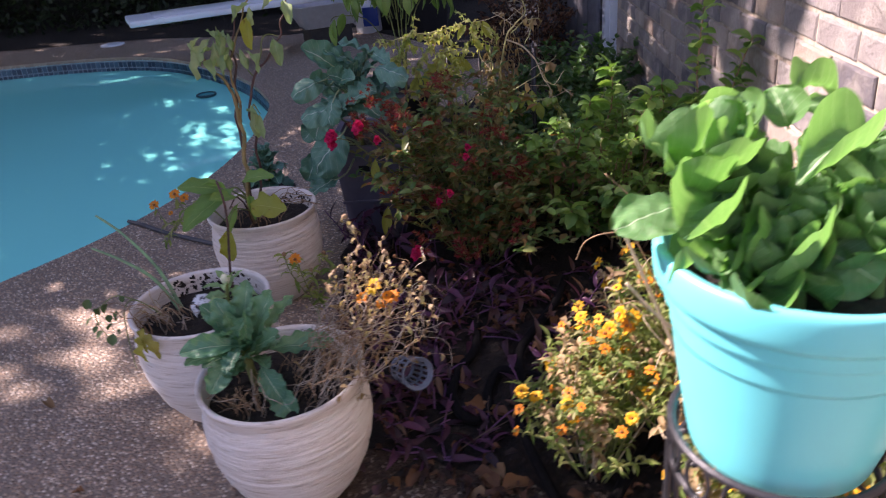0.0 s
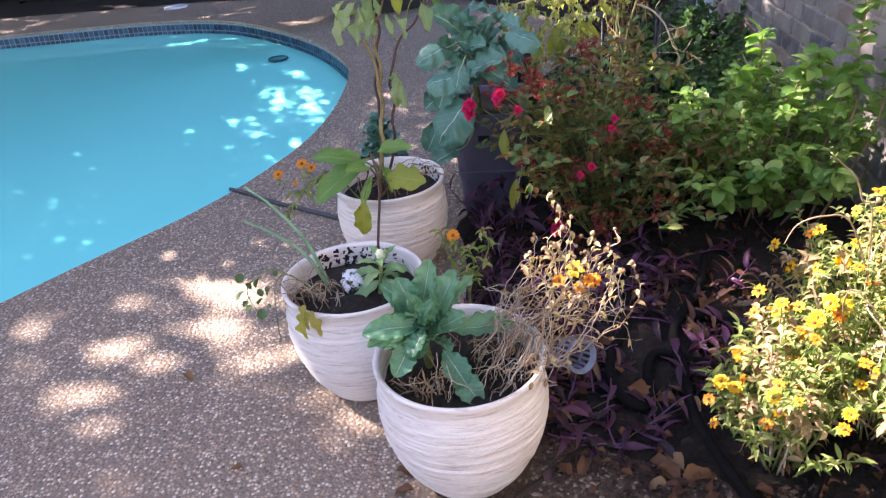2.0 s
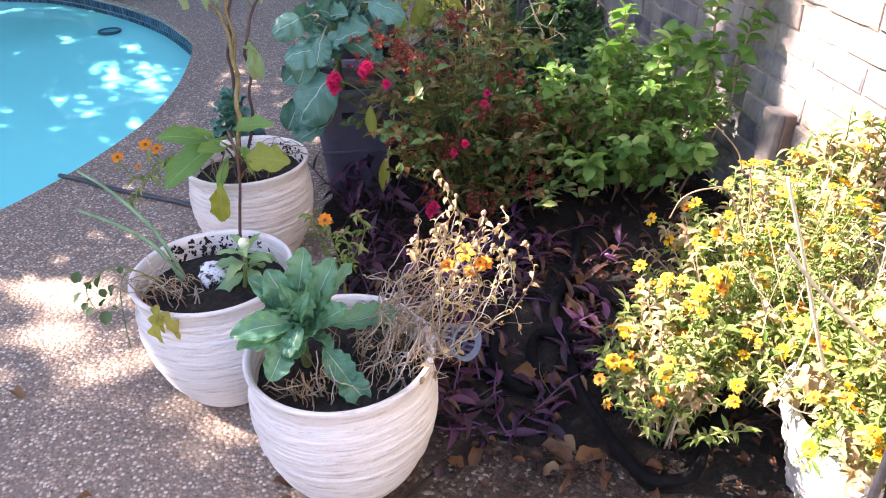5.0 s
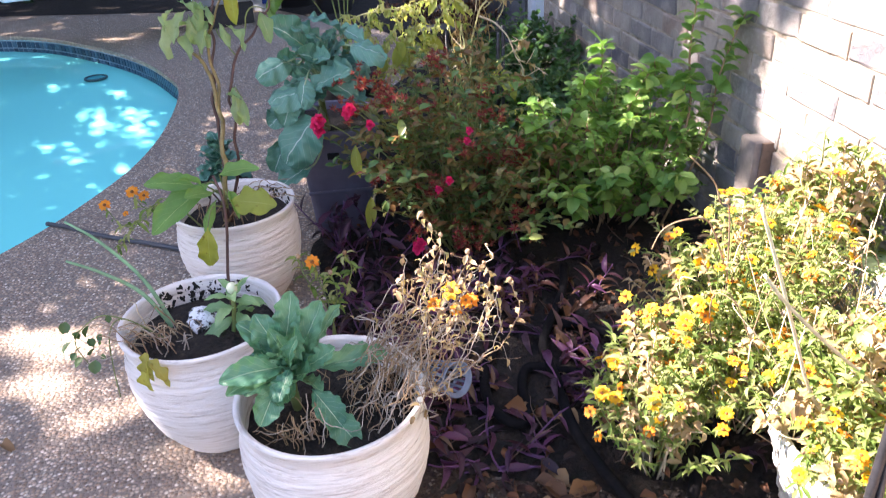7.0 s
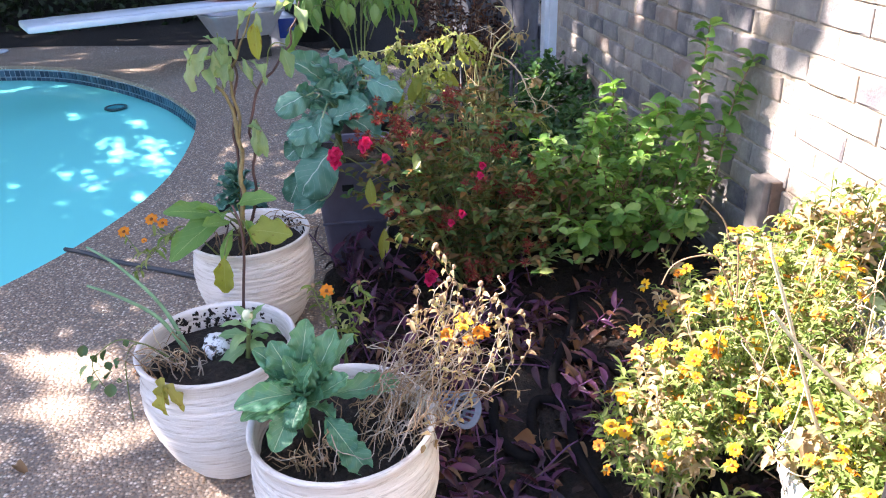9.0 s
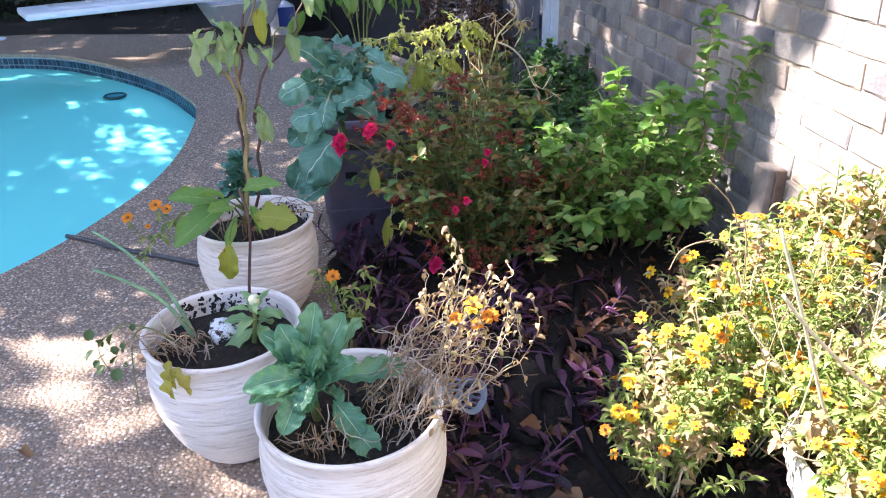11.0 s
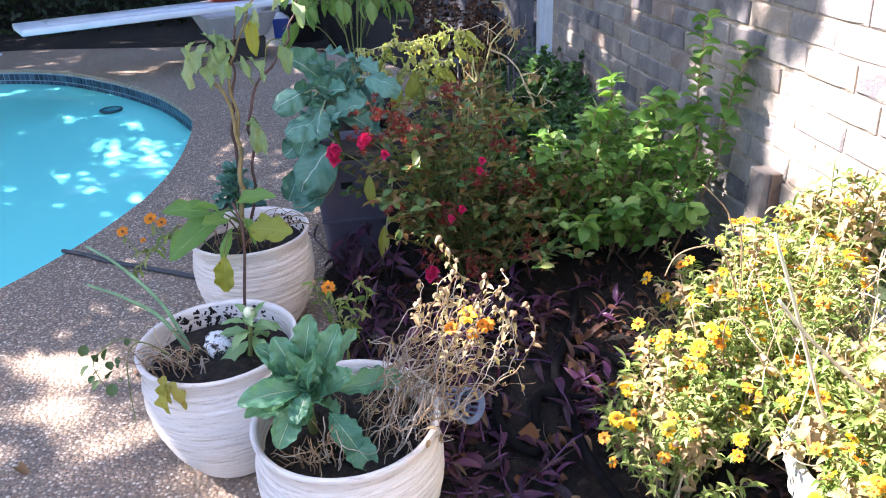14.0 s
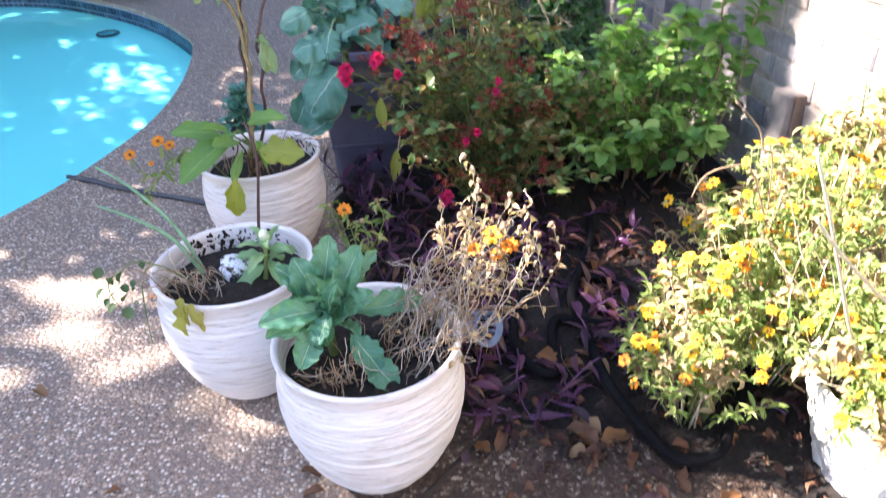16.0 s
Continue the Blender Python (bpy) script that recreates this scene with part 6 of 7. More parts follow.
# spent star-shaped calyx and open bloom
g = Geo()
for i in range(9):
    a, e = i * 2.4, 0.2 + 0.12 * i
    g.add(*blade(L=0.022, W=0.006, n=2, k=1, bend=0.6), m=aim((0, 0, 0), heading(a, e)))
lathe(g, [(0.002, -0.008), (0.005, -0.004), (0.004, 0.003)], 6)
spent_mesh = g.mesh("spent_flower", m_darkred)
g = Geo()
for i in range(16):
    e = 1.35 - 0.085 * i
    g.add(*blade(L=0.014 + 0.0006 * i, W=0.017, n=3, k=2, bend=-0.9, cup=0.7, wide=1.3, tip=0.6), m=aim((0, 0, 0), heading(i * 2.4, e)))
bloom_mesh = g.mesh("bloom", m_pink)
q = random.Random(62)
clusters = [(-0.29, 2.33, 0.688), (-0.316, 2.32, 0.62), (-0.213, 2.3, 0.631), (-0.128, 2.32, 0.607), (-0.072, 2.35, 0.72), (0.083, 2.35, 0.557), (-0.254, 2.3, 0.374), (-0.119, 2.28, 0.354), (0.157, 2.35, 0.42),
            (-0.17, 2.2, 0.227), (-0.03, 2.2, 0.225), (0.0, 2.2, 0.20), (0.141, 2.25, 0.241), (-0.34, 2.32, 0.61), (-0.24, 2.35, 0.66), (0.05, 2.4, 0.6), (0.18, 2.35, 0.38), (0.0, 2.3, 0.47)]
for c in clusters:
    for _ in range(q.randrange(11, 19)):
        p = Vector(c) + Vector((q.gauss(0, 0.027), q.gauss(0, 0.02), q.gauss(0, 0.022)))
        put_flower(rose, spent_mesh, p, (q.uniform(-1, 1), q.uniform(-1, 0.4), q.uniform(0, 1)), q.uniform(0.55, 1.05), "spent_flower")
for c, s_ in (((-0.435, 2.30, 0.575), 1.5), ((-0.425, 2.29, 0.59), 1.3), ((-0.43, 2.29, 0.558), 1.2), ((-0.344, 2.29, 0.606), 1.35), ((-0.335, 2.28, 0.62), 1.2), ((-0.283, 2.28, 0.568), 1.0),
              ((-0.005, 2.25, 0.505), 0.8), ((0.002, 2.25, 0.535), 0.8), ((-0.063, 2.24, 0.388), 0.9), ((-0.18, 2.12, 0.235), 1.3), ((-0.17, 2.12, 0.25), 1.1), ((-0.10, 2.22, 0.37), 0.8)):
    put_flower(rose, bloom_mesh, c, (-0.2, -0.8, 0.5), s_ * 0.85, "bloom")
g = Geo()
for c in clusters + [(-0.435, 2.30, 0.575), (-0.344, 2.29, 0.606)]:
    a = Vector(c) - rose.matrix_basis.translation
    tube(g, smooth_line([Vector((a.x * 0.4, a.y * 0.3 + 0.05, a.z * 0.45)), a.lerp(Vector((a.x * 0.7, a.y * 0.5, a.z * 0.85)), 0.5), a], 4), 0.002, 0.0014, 4)
part("flower_spray", g, m_stem_green, rose)["kind"] = "stuff"
MYL = leaf_mesh("leaf", m_egg_yellow, L=0.10, W=0.036, n=7, k=2, bend=0.5, cup=0.3, wide=0.9)
hang = thing("yellow_leaf_stem", (-0.33, 2.56, 0.02), "thin stem with drooping yellow-green leaves", "plant")
g = Geo()
tube(g, smooth_line(own(hang, [(-0.33, 2.6, 0.02), (-0.28, 2.58, 0.25), (-0.26, 2.54, 0.42), (-0.33, 2.50, 0.42)]), 5), 0.003, 0.0015, 5)
tube(g, smooth_line(own(hang, [(-0.28, 2.58, 0.22), (-0.22, 2.5, 0.31), (-0.30, 2.42, 0.27)]), 5), 0.002, 0.0012, 5)
part("stem", g, m_stem_pale, hang)
place_leaf(hang, MYL, (-0.335, 2.50, 0.43), (-0.335, 2.47, 0.325), 0.098, 0.4, width=1.0)
place_leaf(hang, MYL, (-0.30, 2.43, 0.275), (-0.315, 2.39, 0.17), 0.098, -0.4, width=0.9)

# ---- green shrub by the wall ----
shrub, tips = bush("green_shrub", (0.57, 2.62, 0.02), "bright green oval-leaved shrub against the brick wall", "shrub", 62, 0.38, 0.54, m_shrub, V_ROUND, 0.043, 10, 71, 0.05, m_stem_brown, 2, el=(-0.5, 0.55))
gs = Geo()
M_SHOOT = leaf_kinds(V_ROUND, leafy("shoot_leaf", [(0.08, 0.20, 0.045), (0.19, 0.36, 0.08), (0.34, 0.48, 0.14)], 0.35, 0.35, single=True))
q = random.Random(72)
for pts in ([(0.72, 2.52, 0.02), (0.771, 2.45, 0.438), (0.752, 2.45, 0.643), (0.752, 2.45, 0.761), (0.758, 2.45, 0.88)], [(0.74, 2.50, 0.02), (0.84, 2.45, 0.36), (0.856, 2.45, 0.54), (0.875, 2.44, 0.66), (0.91, 2.43, 0.78)],
            [(0.45, 2.6, 0.02), (0.47, 2.58, 0.4), (0.50, 2.56, 0.56), (0.49, 2.54, 0.69)], [(0.60, 2.6, 0.02), (0.63, 2.56, 0.4), (0.66, 2.5, 0.56), (0.64, 2.46, 0.64)],
            [(0.36, 2.6, 0.02), (0.37, 2.54, 0.35), (0.40, 2.48, 0.52), (0.41, 2.45, 0.60)], [(0.30, 2.6, 0.02), (0.28, 2.5, 0.30), (0.25, 2.42, 0.44), (0.22, 2.38, 0.50)], [(0.55, 2.6, 0.02), (0.56, 2.5, 0.40), (0.58, 2.42, 0.56), (0.60, 2.40, 0.62)],
            [(0.70, 2.55, 0.02), (0.72, 2.48, 0.36), (0.72, 2.42, 0.52), (0.74, 2.40, 0.60)], [(0.50, 2.5, 0.02), (0.48, 2.35, 0.24), (0.46, 2.26, 0.34)], [(0.62, 2.5, 0.02), (0.64, 2.3, 0.26), (0.66, 2.22, 0.34)], [(0.40, 2.5, 0.02), (0.36, 2.32, 0.22), (0.32, 2.25, 0.30)]):
    line = smooth_line(own(shrub, pts), 6)
    tube(gs, line, 0.005, 0.002, 6)
    leaf_parts(shrub, q, line, 19, 0.062, M_SHOOT, 0.3, (-0.7, 0.6), True)
part("shoot_wood", gs, m_stem_brown, shrub)
bush("low_foliage", (0.55, 3.35, 0.02), "dark green low leafy plants along the wall's foot", "shrub", 46, 0.42, 0.36, m_ivy, V_OVAL, 0.045, 9, 81, 0.05, m_stem_green, 3)
bush("low_foliage", (0.60, 4.25, 0.02), "dark green low leafy plants along the wall's foot", "shrub", 40, 0.42, 0.42, m_ivy, V_OVAL, 0.05, 8, 82, 0.05, m_stem_green, 3)
bush("low_foliage", (0.25, 3.0, 0.02), "dark green low leafy plants behind the rose bush", "shrub", 34, 0.36, 0.40, m_ivy, V_ROSE, 0.05, 8, 83, 0.05, m_stem_green, 3)
bush("dry_shrub", (0.45, 5.55, 0.0), "brownish half-dry shrub in front of the fence", "shrub", 36, 0.5, 0.75, m_litter, V_DRY, 0.06, 9, 84, 0.1, m_stem_brown, 3)
spider = thing("spider_plant", (0.545, 2.74, 0.02), "pale arching grassy spider plant", "plant")
m_spider = leafy("spider_leaf", [(0.20, 0.30, 0.10), (0.36, 0.42, 0.22)], 0.3, 0.5)
g = Geo()
q = random.Random(91)
VG = variants(4, W=0.06, n=6, k=1, bend=2.2, fold=0.4, wide=0.6)
for i in range(46):
    g.add(*VG[i % 4], m=aim((q.uniform(-0.02, 0.02), q.uniform(-0.02, 0.02), 0.45), heading(i * 2.4, q.uniform(0.2, 1.2)), 0, q.uniform(0.09, 0.15)))
part("leaves", g, m_spider, spider)
g = Geo()
tube(g, [(0, 0, -0.01), (0, 0, 0.46)], 0.008, 0.007, 6)
part("crown_stem", g, m_stem_green, spider)

# ---- tomato and its black wire rack ----
rack = thing("wire_rack", (0.09, 3.10, 0), "low black metal rack among the plants", "rack")
g = Geo()
box(g, (0.20, 0.11, 0.014), pose(-0.08, 0, 0.648), 0.003)
part("top_plate", g, m_iron, rack)
for x, y in ((-0.17, -0.05), (-0.04, -0.05), (0.18, -0.05), (-0.17, 0.05), (0.18, 0.05)):
    g = Geo()
    tube(g, [(x, y, 0.0), (x, y, 0.66)], 0.007, 0.007, 6)
    part("leg", g, m_iron, rack)
for y in (-0.05, 0.05):
    g = Geo()
    tube(g, [(-0.17, y, 0.642), (0.185, y, 0.642)], 0.005, 0.005, 6)
    part("rail", g, m_iron, rack)
tom = thing("tomato_plant", (0.05, 3.02, 0.02), "yellowing tomato plant with sprawling stems and green fruit", "vegetable plant")
gl, gd = Geo(), Geo()
q = random.Random(95)
m_vine = plain("tomato_stem", (0.50, 0.48, 0.22), 0.6, 0, 0.35, 20)
V_TOM = variants(6, W=0.5, n=6, k=2, bend=1.6, cup=0.5, ruffle=0.16, waves=2.0, lobes=0.25, wide=0.9, tip=0.9)
for k, (pts, r, bare) in enumerate((
        ([(0.06, 3.03, 0.0), (0.11, 3.0, 0.35), (0.13, 2.98, 0.58), (0.154, 2.95, 0.724), (0.196, 2.95, 0.774), (0.228, 2.95, 0.823), (0.206, 2.95, 0.885), (0.164, 2.95, 0.896)], 0.006, 2),
        ([(0.154, 2.95, 0.724), (0.218, 2.95, 0.689), (0.274, 2.95, 0.622), (0.321, 2.95, 0.509), (0.300, 2.95, 0.470)], 0.0055, 2),
        ([(0.05, 3.03, 0.0), (0.07, 3.0, 0.40), (0.093, 2.95, 0.686), (0.101, 2.94, 0.589), (0.153, 2.93, 0.520), (0.219, 2.94, 0.549), (0.285, 2.95, 0.589)], 0.0048, 2),
        ([(0.098, 2.95, 0.567), (0.065, 2.95, 0.536), (0.031, 2.95, 0.516)], 0.003, 2), ([(0.285, 2.95, 0.589), (0.342, 2.95, 0.535), (0.411, 2.95, 0.504)], 0.003, 2), ([(0.321, 2.95, 0.509), (0.36, 2.95, 0.42), (0.39, 2.94, 0.33)], 0.003, 1),
        ([(0.175, 2.95, 0.744), (0.228, 2.95, 0.783), (0.282, 2.95, 0.782)], 0.003, 2), ([(0.149, 2.95, 0.740), (0.150, 2.95, 0.821)], 0.003, 2), ([(0.228, 2.95, 0.70), (0.25, 2.95, 0.76), (0.23, 2.95, 0.80)], 0.003, 2), ([(0.274, 2.95, 0.622), (0.33, 2.94, 0.63)], 0.0028, 2),
        ([(0.04, 3.03, 0.0), (-0.02, 3.0, 0.45), (-0.06, 2.96, 0.70), (-0.142, 2.95, 0.767), (-0.226, 2.95, 0.765), (-0.332, 2.95, 0.730)], 0.005, 0),
        ([(-0.142, 2.95, 0.767), (-0.090, 2.95, 0.775), (-0.047, 2.95, 0.782), (0.0, 2.95, 0.80)], 0.004, 1), ([(-0.204, 2.95, 0.784), (-0.250, 2.94, 0.715), (-0.272, 2.93, 0.632)], 0.003, 0), ([(-0.164, 2.95, 0.752), (-0.134, 2.94, 0.709), (-0.186, 2.93, 0.649), (-0.207, 2.92, 0.542)], 0.0036, 0),
        ([(-0.06, 2.96, 0.70), (-0.10, 2.93, 0.68), (-0.12, 2.91, 0.60)], 0.003, 0), ([(-0.03, 2.97, 0.6), (-0.08, 2.92, 0.62), (-0.15, 2.89, 0.56)], 0.003, 0), ([(0.06, 2.98, 0.62), (0.05, 2.95, 0.72), (0.04, 2.94, 0.80), (0.09, 2.94, 0.76)], 0.003, 0))):
    line = crinkle(smooth_line(own(tom, pts), 6), k, 0.012, 18)
    g = Geo()
    tube(g, line, r * 0.68, r * 0.38, 7)
    part("stem", g, m_stem_pale if bare == 2 and k % 2 else m_vine, tom)
    if bare < 2:
        leaves_along(gl, q, line, 22 - 8 * bare, 0.032, 0.4, 0.25, (-1.5, 0.3), V_TOM, both=not bare)
        for _ in range(7):
            side = stem_line(q, line[q.randrange(len(line) // 3, len(line))], q.random() * 6.3, q.uniform(-0.8, 0.8), q.uniform(0.06, 0.14), 5, 0.35, 0.12)
            tube(gl, side, 0.0022, 0.0012, 4)
            leaves_along(gl, q, side, 7, 0.028, 0.4, 0.2, (-1.5, 0.2), V_TOM)
    else:
        for _ in range(3):
            side = stem_line(q, line[q.randrange(3, len(line))], q.random() * 6.3, q.uniform(-0.6, 0.9), q.uniform(0.05, 0.13), 5, 0.3)
            g = Geo()
            tube(g, side, 0.0018, 0.001, 4)
            part("stem", g, m_stem_pale, tom)
        leaves_along(gd, q, line, 3, 0.045, 0.4, 0.5, (-1.4, 0.0), V_TOM)
# withered stalks inside the rack
for i in range(16):
    a = Vector((0.09 + q.uniform(-0.03, 0.09), 3.0 + q.uniform(-0.05, 0.06), 0.74 + q.uniform(-0.12, 0.03)))
    line = crinkle(smooth_line(own(tom, [a, a + Vector((q.uniform(-0.03, 0.04), 0, -0.12)), a + Vector((q.uniform(-0.04, 0.05), 0, -0.26)), a + Vector((q.uniform(-0.06, 0.05), 0, -0.40))]), 5), 40 + i, 0.02, 22)
    tube(gd, line, 0.0022, 0.0014, 4)
    leaves_along(gd, q, line, 7, 0.04, 0.4, 0.1, (-1.5, -0.2), V_DRY, both=True)
part("foliage", gl, m_tomato_leaf, tom)
part("withered_leaves", gd, m_zin_dry, tom, "curled dry brown stalks and leaves")
MTY = leaf_mesh("leaf", m_egg_yellow, L=0.1, W=0.042, n=10, k=3, bend=0.6, cup=0.3, ruffle=0.06, waves=2, wide=0.9, seed=2)
for base, tip in (((-0.072, 2.93, 0.668), (0.027, 2.91, 0.626)), ((-0.200, 2.92, 0.610), (-0.219, 2.89, 0.525)), ((0.006, 2.94, 0.79), (-0.03, 2.92, 0.745)), ((0.069, 2.94, 0.80), (0.10, 2.91, 0.74)), ((0.03, 2.94, 0.74), (0.06, 2.91, 0.70)), ((-0.15, 2.92, 0.66), (-0.11, 2.89, 0.58)), ((-0.12, 2.92, 0.66), (-0.17, 2.89, 0.57))):
    faced_leaf(tom, MTY, base, tip, (-0.1, -0.7, 0.7), 0.094, 1.0, label="yellow-green drooping leaf")
for base, tip in (((0.22, 2.94, 0.52), (0.20, 2.91, 0.46)), ((0.25, 2.94, 0.52), (0.25, 2.9, 0.45)), ((0.277, 2.94, 0.47), (0.285, 2.91, 0.41)), ((0.19, 2.94, 0.50), (0.16, 2.91, 0.45))):
    faced_leaf(tom, MTY, base, tip, (-0.3, -0.7, 0.7), 0.094, 1.2, label="pale withering leaf")
m_fruit = plain("green_tomato", (0.22, 0.33, 0.07), 0.3, 0, 0.15, 8, 0.0)
for at, r in (((0.310, 2.945, 0.466), 0.021), ((0.336, 2.955, 0.468), 0.019), ((0.322, 2.97, 0.447), 0.018)):
    g = Geo()
    lathe(g, [(r * math.sin(a), -r * 0.92 * math.cos(a)) for a in (0.05, 0.4, 0.8, 1.2, 1.6, 2.0, 2.4, 2.8, 3.05)], 14)
    part("tomato", g, m_fruit, tom, m=Matrix.Translation(Vector(at) - tom.matrix_basis.translation))
pep_pot = thing("black_pot", (-0.34, 3.80, 0), "large black nursery pot holding a pepper plant", "plant pot")
g = Geo()
lathe(g, [(0.13, 0), (0.14, 0.005), (0.17, 0.33), (0.178, 0.332), (0.178, 0.36), (0.168, 0.36), (0.155, 0.25)], 32)
part("body", g, plain("black_plastic_pot", (0.018, 0.018, 0.02), 0.5), pep_pot)
g = Geo()
lathe(g, [(0.001, 0.335), (0.162, 0.33)], 20, closed=False)
part("soil", g, m_potsoil, pep_pot)
pep = thing("pepper_plant", (-0.34, 3.80, 0.333), "bright green pepper plant with long hanging leaves", "vegetable plant")
g = Geo()
q = random.Random(97)
M_PEP = leaf_kinds(variants(4, W=0.36, n=7, k=2, bend=1.0, fold=0.12, ruffle=0.04, waves=2, wide=0.85), m_pepper_leaf)
for x, y, z in ((0.05, 0.02, 0.50), (-0.06, 0.03, 0.47), (0.02, -0.06, 0.44), (-0.02, 0.08, 0.52)):
    tube(g, smooth_line([(0, 0, -0.01), (0.4 * x, 0.4 * y, 0.22), (x, y, z)], 5), 0.005, 0.003, 6)
for i in range(26):
    az = i * 2.4
    reach = 0.30 * math.sqrt((i + 1) / 26)
    top = Vector((reach * math.cos(az), -0.03 + 0.8 * reach * math.sin(az), 0.68 - 0.9 * reach * q.uniform(0.4, 1.0)))
    line = smooth_line([(top.x * 0.25, top.y * 0.25, top.z - 0.16), (top.x * 0.55, top.y * 0.55, top.z - 0.03), top, top + Vector((0.12 * top.x, 0.12 * top.y, -0.02))], 4)
    tube(g, line, 0.003, 0.0016, 5)
    for _ in range(4):
        p = line[q.randrange(6, len(line))]
        part("leaf", M_PEP[q.randrange(4)], None, pep, m=aim(p + Vector((q.uniform(-1, 1), q.uniform(-1, 1), q.uniform(-0.5, 0.5))) * 0.025, heading(az + q.uniform(-1.5, 1.5), q.uniform(-1.4, -0.6)), q.uniform(-0.7, 0.7), q.uniform(0.08, 0.135)))
part("branchwork", g, m_stem_green, pep)["kind"] = "stuff"

# ---- purple ground cover, litter, hose ----
def in_bed(q, x0, x1, y0, y1):
    while True:
        x, y = q.uniform(x0, x1), q.uniform(y0, y1)
        if inside(x, y, BEDRING) and clear_of_hose(x, y):
            return x, y


HOSE = [(0.30, 2.24), (0.246, 2.07), (0.137, 1.865), (0.12, 1.76), (0.123, 1.68), (0.107, 1.51), (0.125, 1.42), (0.155, 1.33), (0.18, 1.255), (0.23, 1.235), (0.29, 1.25), (0.34, 1.32), (0.42, 1.42), (0.5, 1.6)]
LOOP = [(0.0, 1.98), (-0.007, 1.854), (-0.047, 1.774), (-0.068, 1.651), (-0.048, 1.562), (-0.007, 1.534), (0.027, 1.576), (0.028, 1.664), (0.066, 1.754), (0.16, 1.72), (0.26, 1.69), (0.34, 1.76), (0.30, 1.88), (0.2, 1.93)]


def clear_of_hose(x, y, d=0.055):
    return all((x - a) ** 2 + (y - b) ** 2 > d * d for a, b in HOSE[:8] + LOOP[1:10])


q = random.Random(101)
purple = thing("purple_ground_cover", (0, 1.9, 0.02), "purple strap-leaved trailing ground cover over the bed", "ground cover", kind="stuff")
gs, gl = Geo(), Geo()
M_STRAP = leaf_kinds(V_STRAP, m_purple)
m_purple_mat = leafy("purple_mat_leaf", [(0.035, 0.012, 0.018), (0.06, 0.02, 0.038), (0.18, 0.055, 0.15), (0.11, 0.03, 0.04), (0.16, 0.07, 0.04), (0.18, 0.10, 0.055), (0.07, 0.025, 0.035), (0.06, 0.05, 0.03)], 0.25, 0.35)
for i in range(74):
    x, y = in_bed(q, -0.5, 0.45, 1.35, 2.55)
    if i < 34:
        x, y = q.uniform(-0.46, 0.2), q.uniform(1.9, 2.3)
        if not inside(x, y, BEDRING):
            x += 0.25
    z = bed_height(x, y)
    tall = i >= 58
    if tall:
        x, y = q.uniform(-0.47, -0.24), q.uniform(2.36, 2.62)
        z = bed_height(x, y)
    line = stem_line(q, Vector((x, y - 1.9, z - 0.02)), q.random() * 6.3, q.uniform(0.9, 1.4) if tall else q.uniform(0.2, 1.2), q.uniform(0.16, 0.26) if tall else q.uniform(0.08, 0.2), 5, 0.25, 0.06)
    line = [Vector((p.x, p.y, max(p.z, 0.0))) for p in line]
    tube(gs, line, 0.003, 0.002, 5)
    leaf_parts(purple, q, line, 4, 0.088, M_STRAP, 0.15, (-0.5, 0.9))
for i in range(40):
    x, y = in_bed(q, -0.26, 0.26, 1.36, 1.80)
    line = stem_line(q, Vector((x, y - 1.9, bed_height(x, y) - 0.02)), q.random() * 6.3, q.uniform(0.1, 0.7), q.uniform(0.06, 0.14), 5, 0.25, 0.06)
    line = [Vector((p.x, p.y, max(p.z, 0.0))) for p in line]
    tube(gs, line, 0.003, 0.002, 5)
    leaf_parts(purple, q, line, 3, 0.075, M_STRAP, 0.1, (-0.4, 0.7))
for i in range(58):
    x, y = in_bed(q, -0.30, 0.34, 1.55, 2.35)
    line = stem_line(q, Vector((x, y - 1.9, bed_height(x, y) - 0.02)), q.random() * 6.3, q.uniform(0.1, 1.0), q.uniform(0.07, 0.17), 5, 0.25, 0.06)
    line = [Vector((p.x, p.y, max(p.z, 0.0))) for p in line]
    tube(gs, line, 0.003, 0.002, 5)
    leaves_along(gl, q, line, 3, 0.07, 0.2, 0.1, (-0.5, 0.9), V_STRAP, both=True)
part("trailing_mat", gl, m_purple_mat, purple)["kind"] = "stuff"
part("stems", gs, leafy("purple_stem_skin", [(0.10, 0.035, 0.11), (0.2, 0.08, 0.2)], 0.1), purple)
litter = thing("leaf_litter", (0, 1.8, 0.02), "brown fallen leaves and twigs over the bed", "leaf litter", kind="stuff")
gl, gs = Geo(), Geo()
for i in range(1150):
    x, y = in_bed(q, -0.5, 0.93, 0.95, 3.6 if i % 3 else 2.1)
    gl.add(*V_FALLEN[q.randrange(6)], m=aim((x, y - 1.8, bed_height(x, y) - 0.012 + q.uniform(0, 0.02)), heading(q.random() * 6.3, q.uniform(-0.3, 0.4)), q.uniform(-0.9, 0.9), q.uniform(0.014, 0.048)))
for i in range(70):
    x, y = in_bed(q, -0.5, 0.9, 1.2, 3.0)
    line = stem_line(q, (x, y - 1.8, bed_height(x, y) - 0.01), q.random() * 6.3, q.uniform(0, 0.9), q.uniform(0.08, 0.25), 5, 0.25)
    tube(gs, line, 0.0017, 0.001, 4)
